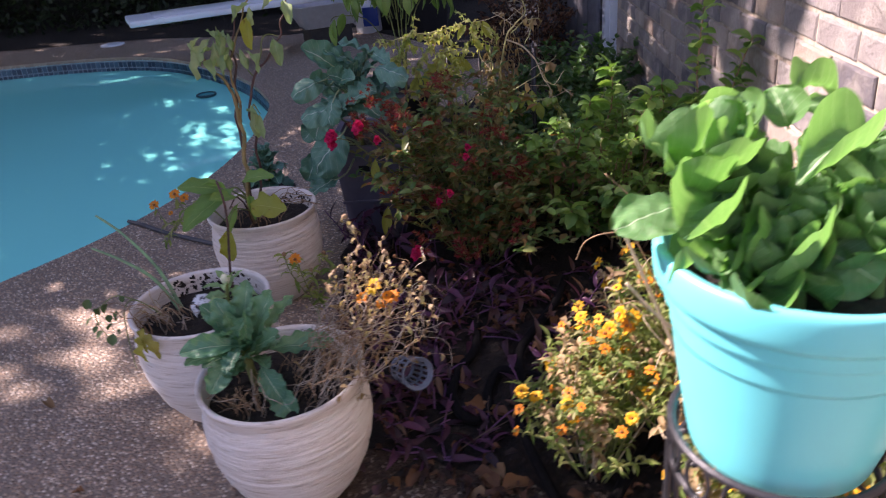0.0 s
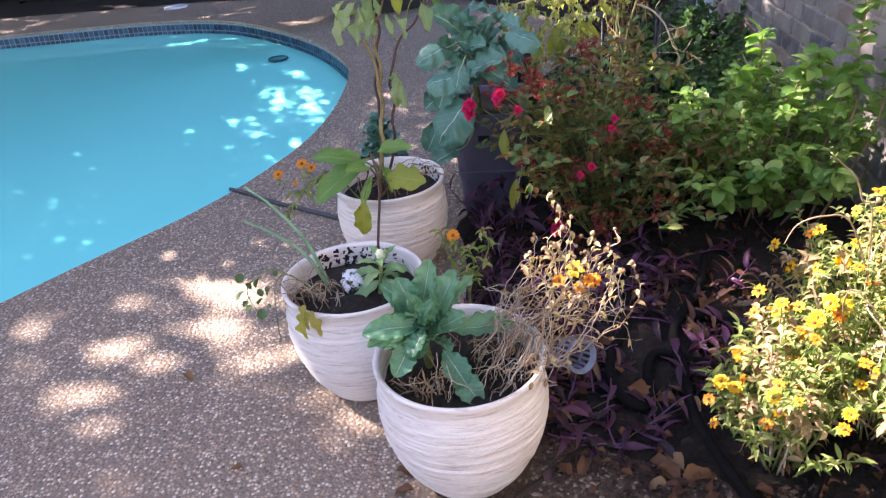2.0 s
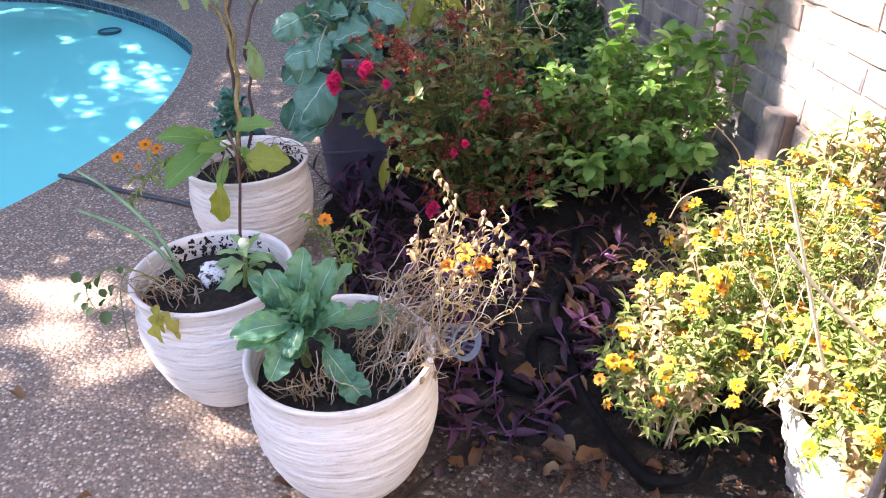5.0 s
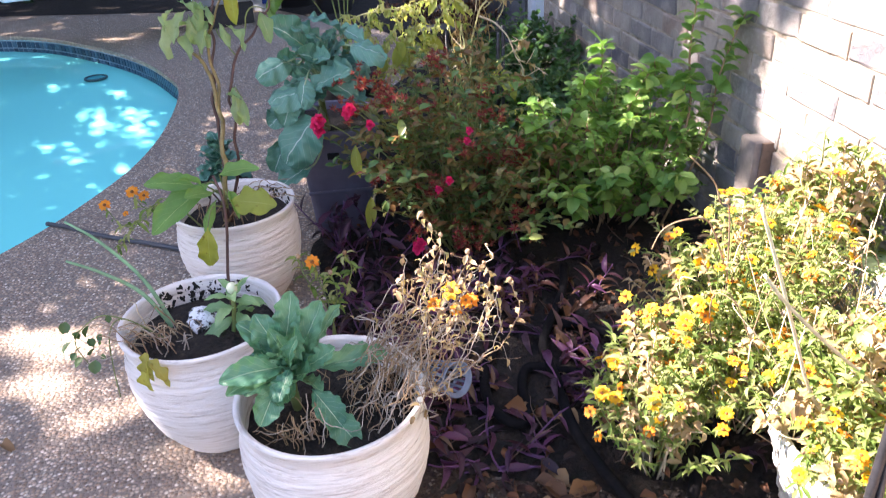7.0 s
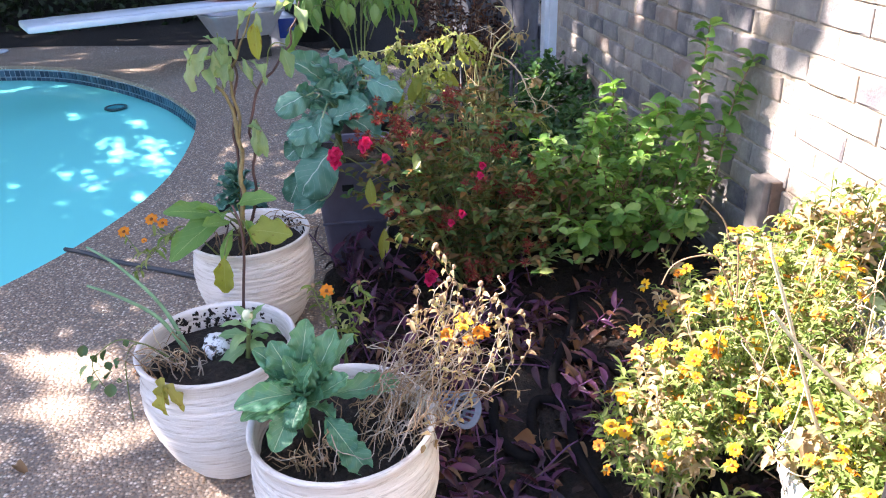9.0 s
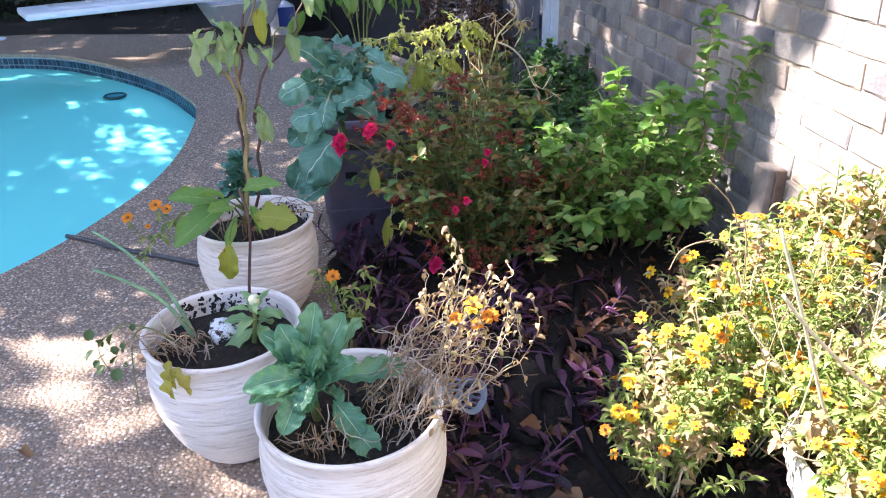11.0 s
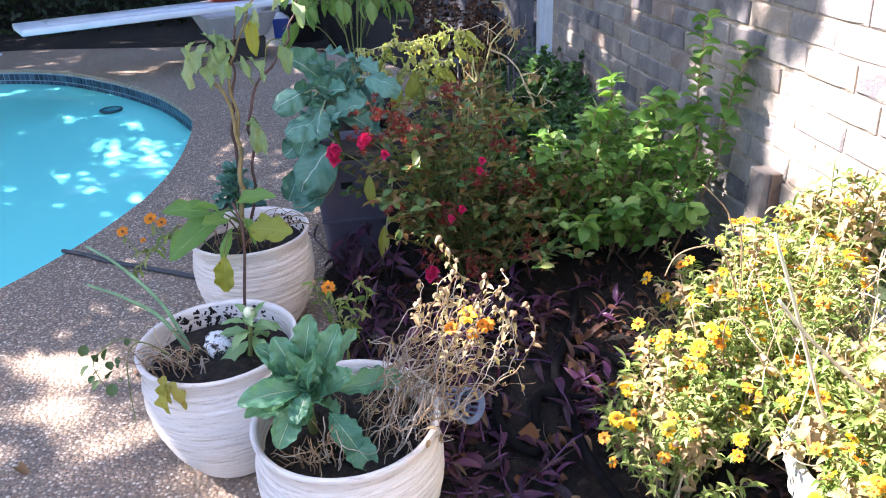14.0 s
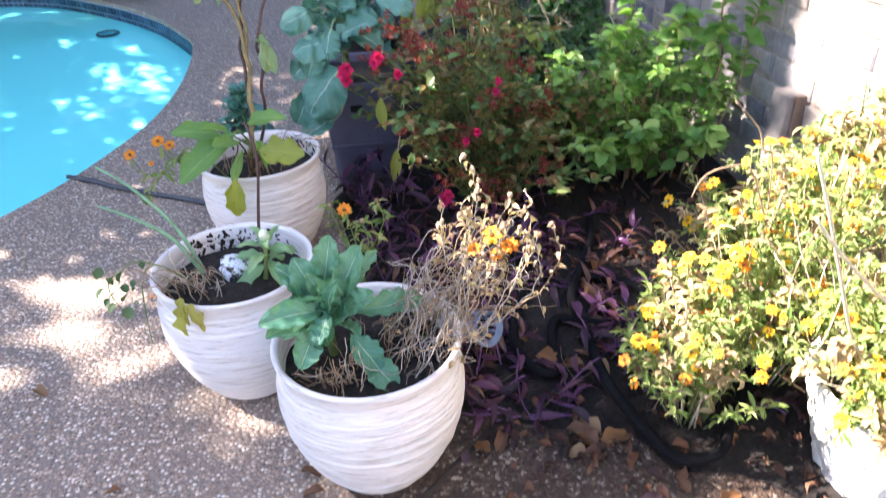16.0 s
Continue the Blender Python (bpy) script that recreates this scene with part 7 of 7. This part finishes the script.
for i in range(520):
    x, y = q.uniform(-0.45, 0.6), q.uniform(0.95, 1.62)
    if y > 1.05 + 0.35 * abs(x) + q.uniform(0, 0.25) and not inside(x, y, BEDRING) and (x + 0.427) ** 2 + (y - 1.382) ** 2 > 0.04:
        gl.add(*V_FALLEN[q.randrange(6)], m=aim((x, y - 1.8, -0.008 + q.uniform(0, 0.012)), heading(q.random() * 6.3, q.uniform(-0.2, 0.3)), q.uniform(-0.8, 0.8), q.uniform(0.018, 0.055)))
part("leaves", gl, m_litter, litter)
part("twigs", gs, plain("dark_twig", (0.11, 0.075, 0.055), 0.9, 0, 0.5, 60), litter)
stray = [(-0.98, 1.37), (-0.55, 1.30), (-0.57, 1.25), (-0.24, 1.36), (-0.19, 1.34), (-0.15, 1.40), (0.02, 1.31), (0.13, 1.18), (0.24, 1.13), (0.30, 1.1), (-1.28, 1.74), (-0.28, 1.40), (-1.05, 2.1), (-0.60, 1.36), (0.05, 1.36), (-0.05, 1.42), (0.36, 1.06), (0.18, 1.22)]
fallen_meshes = []
for i in range(4):
    g = Geo()
    g.add(*V_FALLEN[i], m=Matrix.Scale(0.05, 4))
    fallen_meshes.append(g.mesh("fallen_leaf", leafy("stray_leaf_%s" % "abcd"[i], [((0.20, 0.09, 0.035), (0.13, 0.06, 0.03), (0.24, 0.14, 0.07), (0.08, 0.04, 0.05))[i]] * 2, 0.1, 0.7)))
for i, (x, y) in enumerate(stray):
    ob = part("fallen_leaf", fallen_meshes[i % 4], None, m=aim((x, y, 0.008), heading(q.random() * 6.3, 0.05), q.uniform(-0.2, 0.2), q.uniform(0.7, 1.4)))
    tagged(ob, "single dry brown leaf fallen on the deck", "fallen leaf", "fallen leaves")
for i, (x, y) in enumerate([(-0.02, 1.62), (0.05, 1.59), (0.08, 1.54), (0.20, 1.48), (0.06, 1.35), (-0.01, 1.38), (0.05, 1.32), (0.13, 1.51), (-0.03, 1.79), (0.23, 1.96)]):
    z = bed_height(x, y) if inside(x, y, BEDRING) else 0.004
    ob = part("fallen_leaf", fallen_meshes[(0, 2, 1)[i % 3]], None, m=aim((x, y, z + 0.014), heading(q.random() * 6.3, 0.1), q.uniform(-0.3, 0.3), q.uniform(1.2, 1.9)))
    tagged(ob, "large curled brown leaf lying on the bed's soil", "fallen leaf", "fallen leaves")
m_dirty = Mat("soil_stained_aggregate", 0.9)
_v = m_dirty.add("ShaderNodeTexVoronoi", Vector=m_dirty.coord, Scale=130.0)
_c = m_dirty.ramp(m_dirty.add("ShaderNodeSeparateColor", Color=_v.outputs["Color"]).outputs[0], [(0.0, (0.028, 0.017, 0.012)), (0.5, (0.068, 0.040, 0.026)), (0.85, (0.12, 0.08, 0.055)), (1.0, (0.40, 0.33, 0.26))])
m_dirty.color(m_dirty.mix(m_dirty.ramp(m_dirty.noise(11, 8, 0.75), [(0.35, (0, 0, 0)), (0.62, (0.95, 0.95, 0.95))]), _c, (0.045, 0.024, 0.015)))
m_dirty.bump(m_dirty.math("SUBTRACT", 1.0, _v.outputs["Distance"]), 0.8, 0.006)
DIRT = [(-0.60, 1.50), (-0.50, 1.30), (-0.36, 1.14), (-0.2, 1.02), (0.1, 0.92), (0.5, 0.75), (0.94, 0.6), (0.94, 1.2), (0.4, 1.6), (-0.2, 1.65), (-0.45, 1.75)]
ring_d = [(p.x + 0.035 * noise.noise(p * 6), p.y + 0.035 * noise.noise(p * 6 + Vector((5, 0, 0)))) for p in smooth_line([(x, y, 0) for x, y in DIRT], 7, True)]
tagged(sheet("stained_deck", ring_d, None, 0.002, m_dirty.m), "soil-stained dark patch of aggregate deck beside the bed", "deck", kind="structure")
m_hose = Mat("black_rubber", 0.85, spec=0.12)
m_hose.color(m_hose.ramp(m_hose.noise(60, 5), [(0.3, (0.003, 0.003, 0.004)), (0.7, (0.009, 0.008, 0.009))]))
m_hose.bump(m_hose.noise(300, 3), 0.5, 0.002)
m_hose = m_hose.m
hose = thing("soaker_hose", (0.1, 1.5, 0.0), "thick black rubber hose snaking through the bed", "hose")
for name, run, lift in (("hose_run", HOSE, 0.030), ("hose_coil", LOOP, 0.020)):
    g = Geo()
    tube(g, smooth_line([(x - 0.1, y - 1.5, (bed_height(x, y) if inside(x, y, BEDRING) else 0.003) + lift) for x, y in run], 6), 0.0135, 0.0135, 10)
    part(name, g, m_hose, hose)
g = Geo()
x, y = LOOP[-1]
lathe(g, [(0.001, -0.001), (0.0165, 0), (0.0165, 0.03), (0.014, 0.034), (0.014, 0.05)], 14, m=Matrix.Translation((x - 0.1, y - 1.5, bed_height(x, y) + 0.02)) @ Matrix.Rotation(1.57, 4, "Y"))
part("end_cap", g, m_hose, hose, "black threaded hose end")
pipe = thing("irrigation_tube", (-1.3, 2.9, 0.0), "thin black tube lying on the deck", "tube")
g = Geo()
tube(g, smooth_line(own(pipe, [(-1.60, 3.06, 0.008), (-1.50, 3.0, 0.012), (-1.39, 2.92, 0.012), (-1.25, 2.84, 0.012), (-1.05, 2.73, 0.012), (-0.85, 2.60, 0.012)]), 5), 0.009, 0.009, 8)
part("tube_body", g, plain("grey_rubber", (0.06, 0.065, 0.08), 0.5), pipe)
joint = part("deck_joint", Geo(), m_hose)
g = Geo()
box(g, (0.014, 2.4, 0.003), pose(-0.9, 0.72, 0.0005, rz=-46), 0)
joint.data = g.mesh("deck_joint", plain("expansion_strip", (0.04, 0.03, 0.025), 0.9))
tagged(joint, "dark expansion joint in the deck", "joint", kind="structure")

# ---- things along the wall ----
m_wood = plain("weathered_brown_wood", (0.17, 0.115, 0.085), 0.85, 0, 0.4, 20, 0.7)
m_grey_block = plain("grey_weathered_wood", (0.22, 0.19, 0.17), 0.9, 0, 0.3, 20, 0.7)
post_stub = thing("wooden_post", (0.915, 2.25, 0.0), "short weathered square wooden post beside the wall", "post")
g = Geo()
box(g, (0.07, 0.085, 0.43), None, 0.005)
part("post_body", g, m_grey_block, post_stub)
g = Geo()
box(g, (0.05, 0.012, 0.13), pose(0.014, -0.046, 0.30), 0.003)
part("split_face", g, m_wood, post_stub, "dark brown split wood face")
grey_box = thing("wall_box", (0.905, 1.49, 0.0), "pale grey utility box with a green rim standing against the wall", "utility box")
g = Geo()
box(g, (0.09, 0.42, 0.325), None, 0.008)
part("box_body", g, plain("grey_metal_paint", (0.38, 0.40, 0.42), 0.5, 0, 0.15), grey_box)
g = Geo()
box(g, (0.006, 0.36, 0.25), pose(-0.047, 0, 0.04), 0.002)
part("cover", g, plain("grey_cover_paint", (0.42, 0.44, 0.46), 0.45, 0, 0.15), grey_box)
g = Geo()
box(g, (0.096, 0.428, 0.014), pose(-0.002, 0, 0.325), 0.004)
part("rim", g, plain("pale_green_rim", (0.42, 0.52, 0.26), 0.5, 0, 0.15), grey_box, "pale green edging along the top")

# ---- far side of the pool ----
m_board = Mat("white_fibreglass", 0.4)
m_board.color(m_board.ramp(m_board.noise(6, 5), [(0.3, (0.66, 0.70, 0.78)), (0.7, (0.78, 0.81, 0.86))]))
m_board.bump(m_board.noise(200, 2), 0.2, 0.001)
m_board = m_board.m
board = thing("diving_board", (-2.80, 6.10, 0.0), "long white diving board on a moulded stand over the pool", "diving board", rz=0)
BA = math.degrees(math.atan2(0.47, 0.88))
g = Geo()
box(g, (2.5, 0.46, 0.05), pose(1.25, 0, 0.45), 0.015)
part("plank", g, m_board, board, m=pose(0, 0, 0, 0, 0, BA))
g = Geo()
box(g, (2.2, 0.40, 0.004), pose(1.3, 0, 0.501), 0)
part("grip_surface", g, plain("grip_grit", (0.62, 0.66, 0.74), 0.9, 0, 0.1, 300, 0.5), board, "gritty non-slip top", m=pose(0, 0, 0, 0, 0, BA))
g = Geo()
frustum(g, 0.46, 0.34, 0.64, 0.52, 0.20, 0.01, 0.06)
part("stand", g, plain("grey_fibreglass", (0.62, 0.66, 0.74), 0.5, 0, 0.1), board, m=pose(0, 0, 0.0, 0, 0, BA) @ pose(1.70, 0.14, 0.195))
# added block; its near-black colour stands for the shade below the stand
g = Geo()
box(g, (0.40, 0.28, 0.20), pose(1.70, 0.14, 0), 0.01)
part("base_block", g, plain("stand_shade", (0.035, 0.033, 0.032), 0.9, 0, 0.3), board, "added near-black block standing for the shade under the stand", m=pose(0, 0, 0, 0, 0, BA))
m_blue_label = plain("blue_label", (0.02, 0.07, 0.42), 0.4, 0, 0.15)
jug = thing("chlorine_jug", (-1.06, 7.62, 0), "white plastic jug with a blue label on the deck", "jug")
g = Geo()
P = smooth_line([(0.11, 0, 0), (0.12, 0.01, 0), (0.12, 0.2, 0), (0.11, 0.25, 0), (0.05, 0.29, 0), (0.03, 0.30, 0), (0.028, 0.31, 0)], 4)
lathe(g, [(p.x, p.y) for p in P], 24, lambda r, z, a: (r * (1 + 0.08 * math.cos(4 * a)), z))
bottle = part("bottle", g, plain("jug_plastic", (0.70, 0.74, 0.82), 0.35, 0, 0.06), jug)
g = Geo()
lathe(g, [(0.032, 0.303), (0.034, 0.306), (0.034, 0.34), (0.030, 0.345), (0.002, 0.346)], 20)
part("cap", g, plain("cap_plastic", (0.66, 0.70, 0.80), 0.4, 0, 0.06), bottle)
g = Geo()
box(g, (0.15, 0.014, 0.18), pose(0.045, -0.128, 0.07), 0.003)
part("label_panel", g, m_blue_label, jug, "blue printed label")
g = Geo()
tube(g, smooth_line([(-0.08, -0.02, 0.26), (-0.15, -0.03, 0.24), (-0.155, -0.03, 0.12), (-0.11, -0.02, 0.08)], 4), 0.012, 0.012, 6)
part("handle", g, plain("handle_plastic", (0.70, 0.74, 0.82), 0.35, 0, 0.06), jug)
m_binblack = plain("dull_black_plastic", (0.013, 0.013, 0.017), 0.6)
for x, y, s_, lab in ((-0.80, 7.75, 1.0, "black plastic bin in the shade beside the jug"), (-0.42, 7.3, 0.9, "black round tub in the shade behind the plants")):
    bin_ = thing("black_bin", (x, y, 0), lab, "bin")
    g = Geo()
    lathe(g, [(0.17 * s_, 0), (0.18 * s_, 0.01), (0.22 * s_, 0.42), (0.235 * s_, 0.43), (0.235 * s_, 0.46), (0.215 * s_, 0.46), (0.19 * s_, 0.2)], 28)
    part("body", g, m_binblack, bin_)
m_red = plain("orange_red_fabric", (0.55, 0.06, 0.02), 0.8, 0, 0.35, 14)
cush = part("orange_bag", Geo(), m_red)
g = Geo()
lathe(g, [(0.10, 0), (0.20, 0.01), (0.23, 0.05), (0.20, 0.09), (0.08, 0.11)], 20, lambda r, z, a: (r * (1 + 0.2 * math.cos(2 * a) + 0.06 * noise.noise(Vector((3 * math.cos(a), 3 * math.sin(a), z * 30)))), z))
cush.data = g.mesh("orange_bag", m_red)
cush.matrix_basis = pose(-1.30, 6.98, 0.505, 0, 0, 20)
tagged(cush, "crumpled orange-red bag lying on the diving board", "bag")
ringf = thing("pool_ring", (-2.215, 5.92, -0.126), "teal floating dish with a dark rim on the pool water", "pool float")
g = Geo()
lathe(g, [(0.001, 0.004), (0.06, 0.005), (0.07, 0.012)], 28, closed=False)
part("dish", g, plain("teal_plastic", (0.03, 0.30, 0.34), 0.4, 0, 0.1), ringf, "teal plastic middle")
g = Geo()
tube(g, [(0.075 * math.cos(6.2832 * i / 28), 0.075 * math.sin(6.2832 * i / 28), 0.01) for i in range(29)], 0.009, 0.009, 8, cap=False)
part("rim", g, plain("dark_teal_rubber", (0.012, 0.06, 0.07), 0.5), ringf, "dark teal rubber rim")
disc = part("skimmer_lid", Geo(), m_trim)
g = Geo()
lathe(g, [(0.11, 0), (0.125, 0.002), (0.125, 0.012), (0.115, 0.016), (0.01, 0.017)], 28)
disc.data = g.mesh("skimmer_lid", m_trim)
disc.matrix_basis = pose(-3.9, 7.95, 0.0)
tagged(disc, "round pale skimmer lid set in the deck", "lid")

# soil sheet whose dark colour also carries the deep shade back there
FAR = [(-9, 7.95), (-5, 8.1), (-3.6, 8.15), (-2.6, 7.95), (-1.9, 7.75), (-1.2, 7.9), (-0.6, 7.0), (-0.1, 6.4), (0.2, 5.6), (1.4, 5.4), (1.6, 14), (-9, 14)]
tagged(sheet("far_bed", [(x + 0.1 * noise.noise(Vector((x * 3, y, 0))), y + 0.08 * noise.noise(Vector((x * 3, y, 4)))) for x, y in FAR], None, 0.004, m_soil), "bare soil and mulch beyond the pool deck, its dark standing for shade too", "soil", kind="structure")
# dark planting behind the pool
hedge = thing("hedge", (-3.0, 9.3, 0), "dark dense evergreen hedge in deep shade", "hedge", kind="stuff")
R = np.random.RandomState(12)
g = Geo()
v, f = [], []
for i in range(26000):
    x = R.uniform(-9, 7)
    d = R.rand() ** 1.5
    z = R.uniform(0, 2.2)
    y = 0.25 * noise.noise(Vector((x * 0.9, z * 0.9, 0))) + d * 1.2 - 0.25 * max(0, 1 - z)
    c = Vector((x, y, z))
    a = Vector(R.normal(size=3)).normalized() * R.uniform(0.03, 0.06)
    b = Vector(R.normal(size=3)).cross(a).normalized() * R.uniform(0.018, 0.03)
    k = len(v)
    v += [c - a, c + b, c + a, c - b]
    f.append((k, k + 1, k + 2, k + 3))
g.add(v, f)
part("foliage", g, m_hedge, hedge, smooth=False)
# flat near-black slab behind the leaves, painted as the hedge's inner shade
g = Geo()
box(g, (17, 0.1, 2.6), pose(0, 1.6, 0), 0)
part("branches", g, plain("near_black_backing", (0.012, 0.011, 0.008), 0.95), hedge, smooth=False)
back = thing("background_shrub", (0.55, 7.3, 0), "sunlit dry shrub and trunk behind the garden", "shrub")
gl = Geo()
m_pale_bark = plain("pale_bark", (0.42, 0.34, 0.27), 0.9, 0, 0.4, 10)
q = random.Random(111)
for i in range(7):
    line = stem_line(q, (q.uniform(-0.3, 0.3), q.uniform(-0.2, 0.2), 0), q.random() * 6.3, q.uniform(0.9, 1.5), 1.6, 6, 0.12)
    g = Geo()
    tube(g, line, 0.04, 0.015, 7)
    part("trunk", g, m_pale_bark, back)
    leaves_along(gl, q, line, 26, 0.10, 0.5, 0.05, (-0.5, 0.6), V_DRY, both=True)
part("foliage", gl, m_litter, back)

# ---- bricks ----
q = random.Random(201)


def brick_mesh(seed):
    qq = random.Random(seed)
    bm = bmesh.new()
    bmesh.ops.create_cube(bm, size=1)
    bmesh.ops.transform(bm, matrix=Matrix.Diagonal((0.03, BRICK_L, BRICK_H, 1)), verts=bm.verts)
    front = [e for e in bm.edges if all(w.co.x < 0 for w in e.verts)]
    bmesh.ops.bevel(bm, geom=front, offset=0.005, segments=1, affect="EDGES")
    rim = [e for e in bm.edges if abs(e.verts[0].co.y - e.verts[1].co.y) > 0.1 and all(w.co.x < 0 for w in e.verts)]
    bmesh.ops.subdivide_edges(bm, edges=rim, cuts=2)
    for w in bm.verts:
        w.co += Vector((qq.uniform(-1, 1) * 0.0026, qq.uniform(-1, 1) * 0.0030, qq.uniform(-1, 1) * 0.0028))
    me = bpy.data.meshes.new("brick")
    bm.to_mesh(me)
    bm.free()
    me.materials.append(m_brick)
    return me


brick_meshes = [brick_mesh(i) for i in range(8)]
far_bricks = Geo()
COURSE = BRICK_H + JOINT
for row in range(0, 35):
    z = COURSE * (row + 0.5) - 0.009
    for col in range(-30, 24):
        y = (col + 0.5 * (row % 2)) * (BRICK_L + JOINT) + 0.098
        if y + BRICK_L / 2 > WALL_END:
            continue
        at = pose(WALL_X + q.uniform(-0.005, 0.004), y + q.uniform(-0.003, 0.003), z + q.uniform(-0.002, 0.002), q.uniform(-0.6, 0.6), q.uniform(-1.2, 1.2), q.uniform(-0.6, 0.6))
        near = 1.35 < y and 0.18 < z < 1.06
        me = brick_meshes[q.randrange(8)]
        if near:
            part("brick", me, None, wall, m=at)
        else:
            far_bricks.add([w.co for w in me.vertices], [tuple(p.vertices) for p in me.polygons], m=at)
fb = part("outer_bricks", far_bricks, None, wall, smooth=False)
m_brick_far = m_brick.copy()
for node in m_brick_far.node_tree.nodes:
    if node.bl_idname == "ShaderNodeObjectInfo":
        geo_node = m_brick_far.node_tree.nodes.new("ShaderNodeNewGeometry")
        for link in list(node.outputs["Random"].links):
            m_brick_far.node_tree.links.new(geo_node.outputs["Random Per Island"], link.to_socket)
fb.data.materials.clear()
fb.data.materials.append(m_brick_far)
fb["kind"] = "stuff"

# ---- pool tiles ----
sx = []
for i in range(len(edge)):
    sx.append((edge[i], edge[(i + 1) % len(edge)]))
TILE = 0.05
g = Geo()
box(g, (TILE - 0.010, 0.008, 0.052), None, 0.0025)
tile_mesh = g.mesh("tile", m_tile, False)
carry, count = 0.0, 0
band = tagged(part("tile_band", Geo(), m_grout), "dark blue glazed tile band round the pool's waterline", "tile band", kind="structure")
g = Geo()
tube_pts = inset(edge, -0.010)
verts = [(x, y, z) for z in (-0.035, -0.2) for x, y in tube_pts]
n_e = len(tube_pts)
g.add(verts, [(i, (i + 1) % n_e, n_e + (i + 1) % n_e, n_e + i) for i in range(n_e)])
band.data = g.mesh("tile_band", m_grout, False)
for (ax, ay), (bx, by) in sx:
    l = math.hypot(bx - ax, by - ay)
    d = carry
    while d < l:
        x, y = ax + (bx - ax) * d / l, ay + (by - ay) * d / l
        if y > 4.6 and -5.6 < x < -1.2:
            a = math.degrees(math.atan2(by - ay, bx - ax))
            nx, ny = -(by - ay) / l, (bx - ax) / l
            for z in (-0.095, -0.155):
                part("tile", tile_mesh, None, band, m=pose(x - nx * 0.006, y - ny * 0.006, z, 0, 0, a))
        d += TILE
    carry = d - l
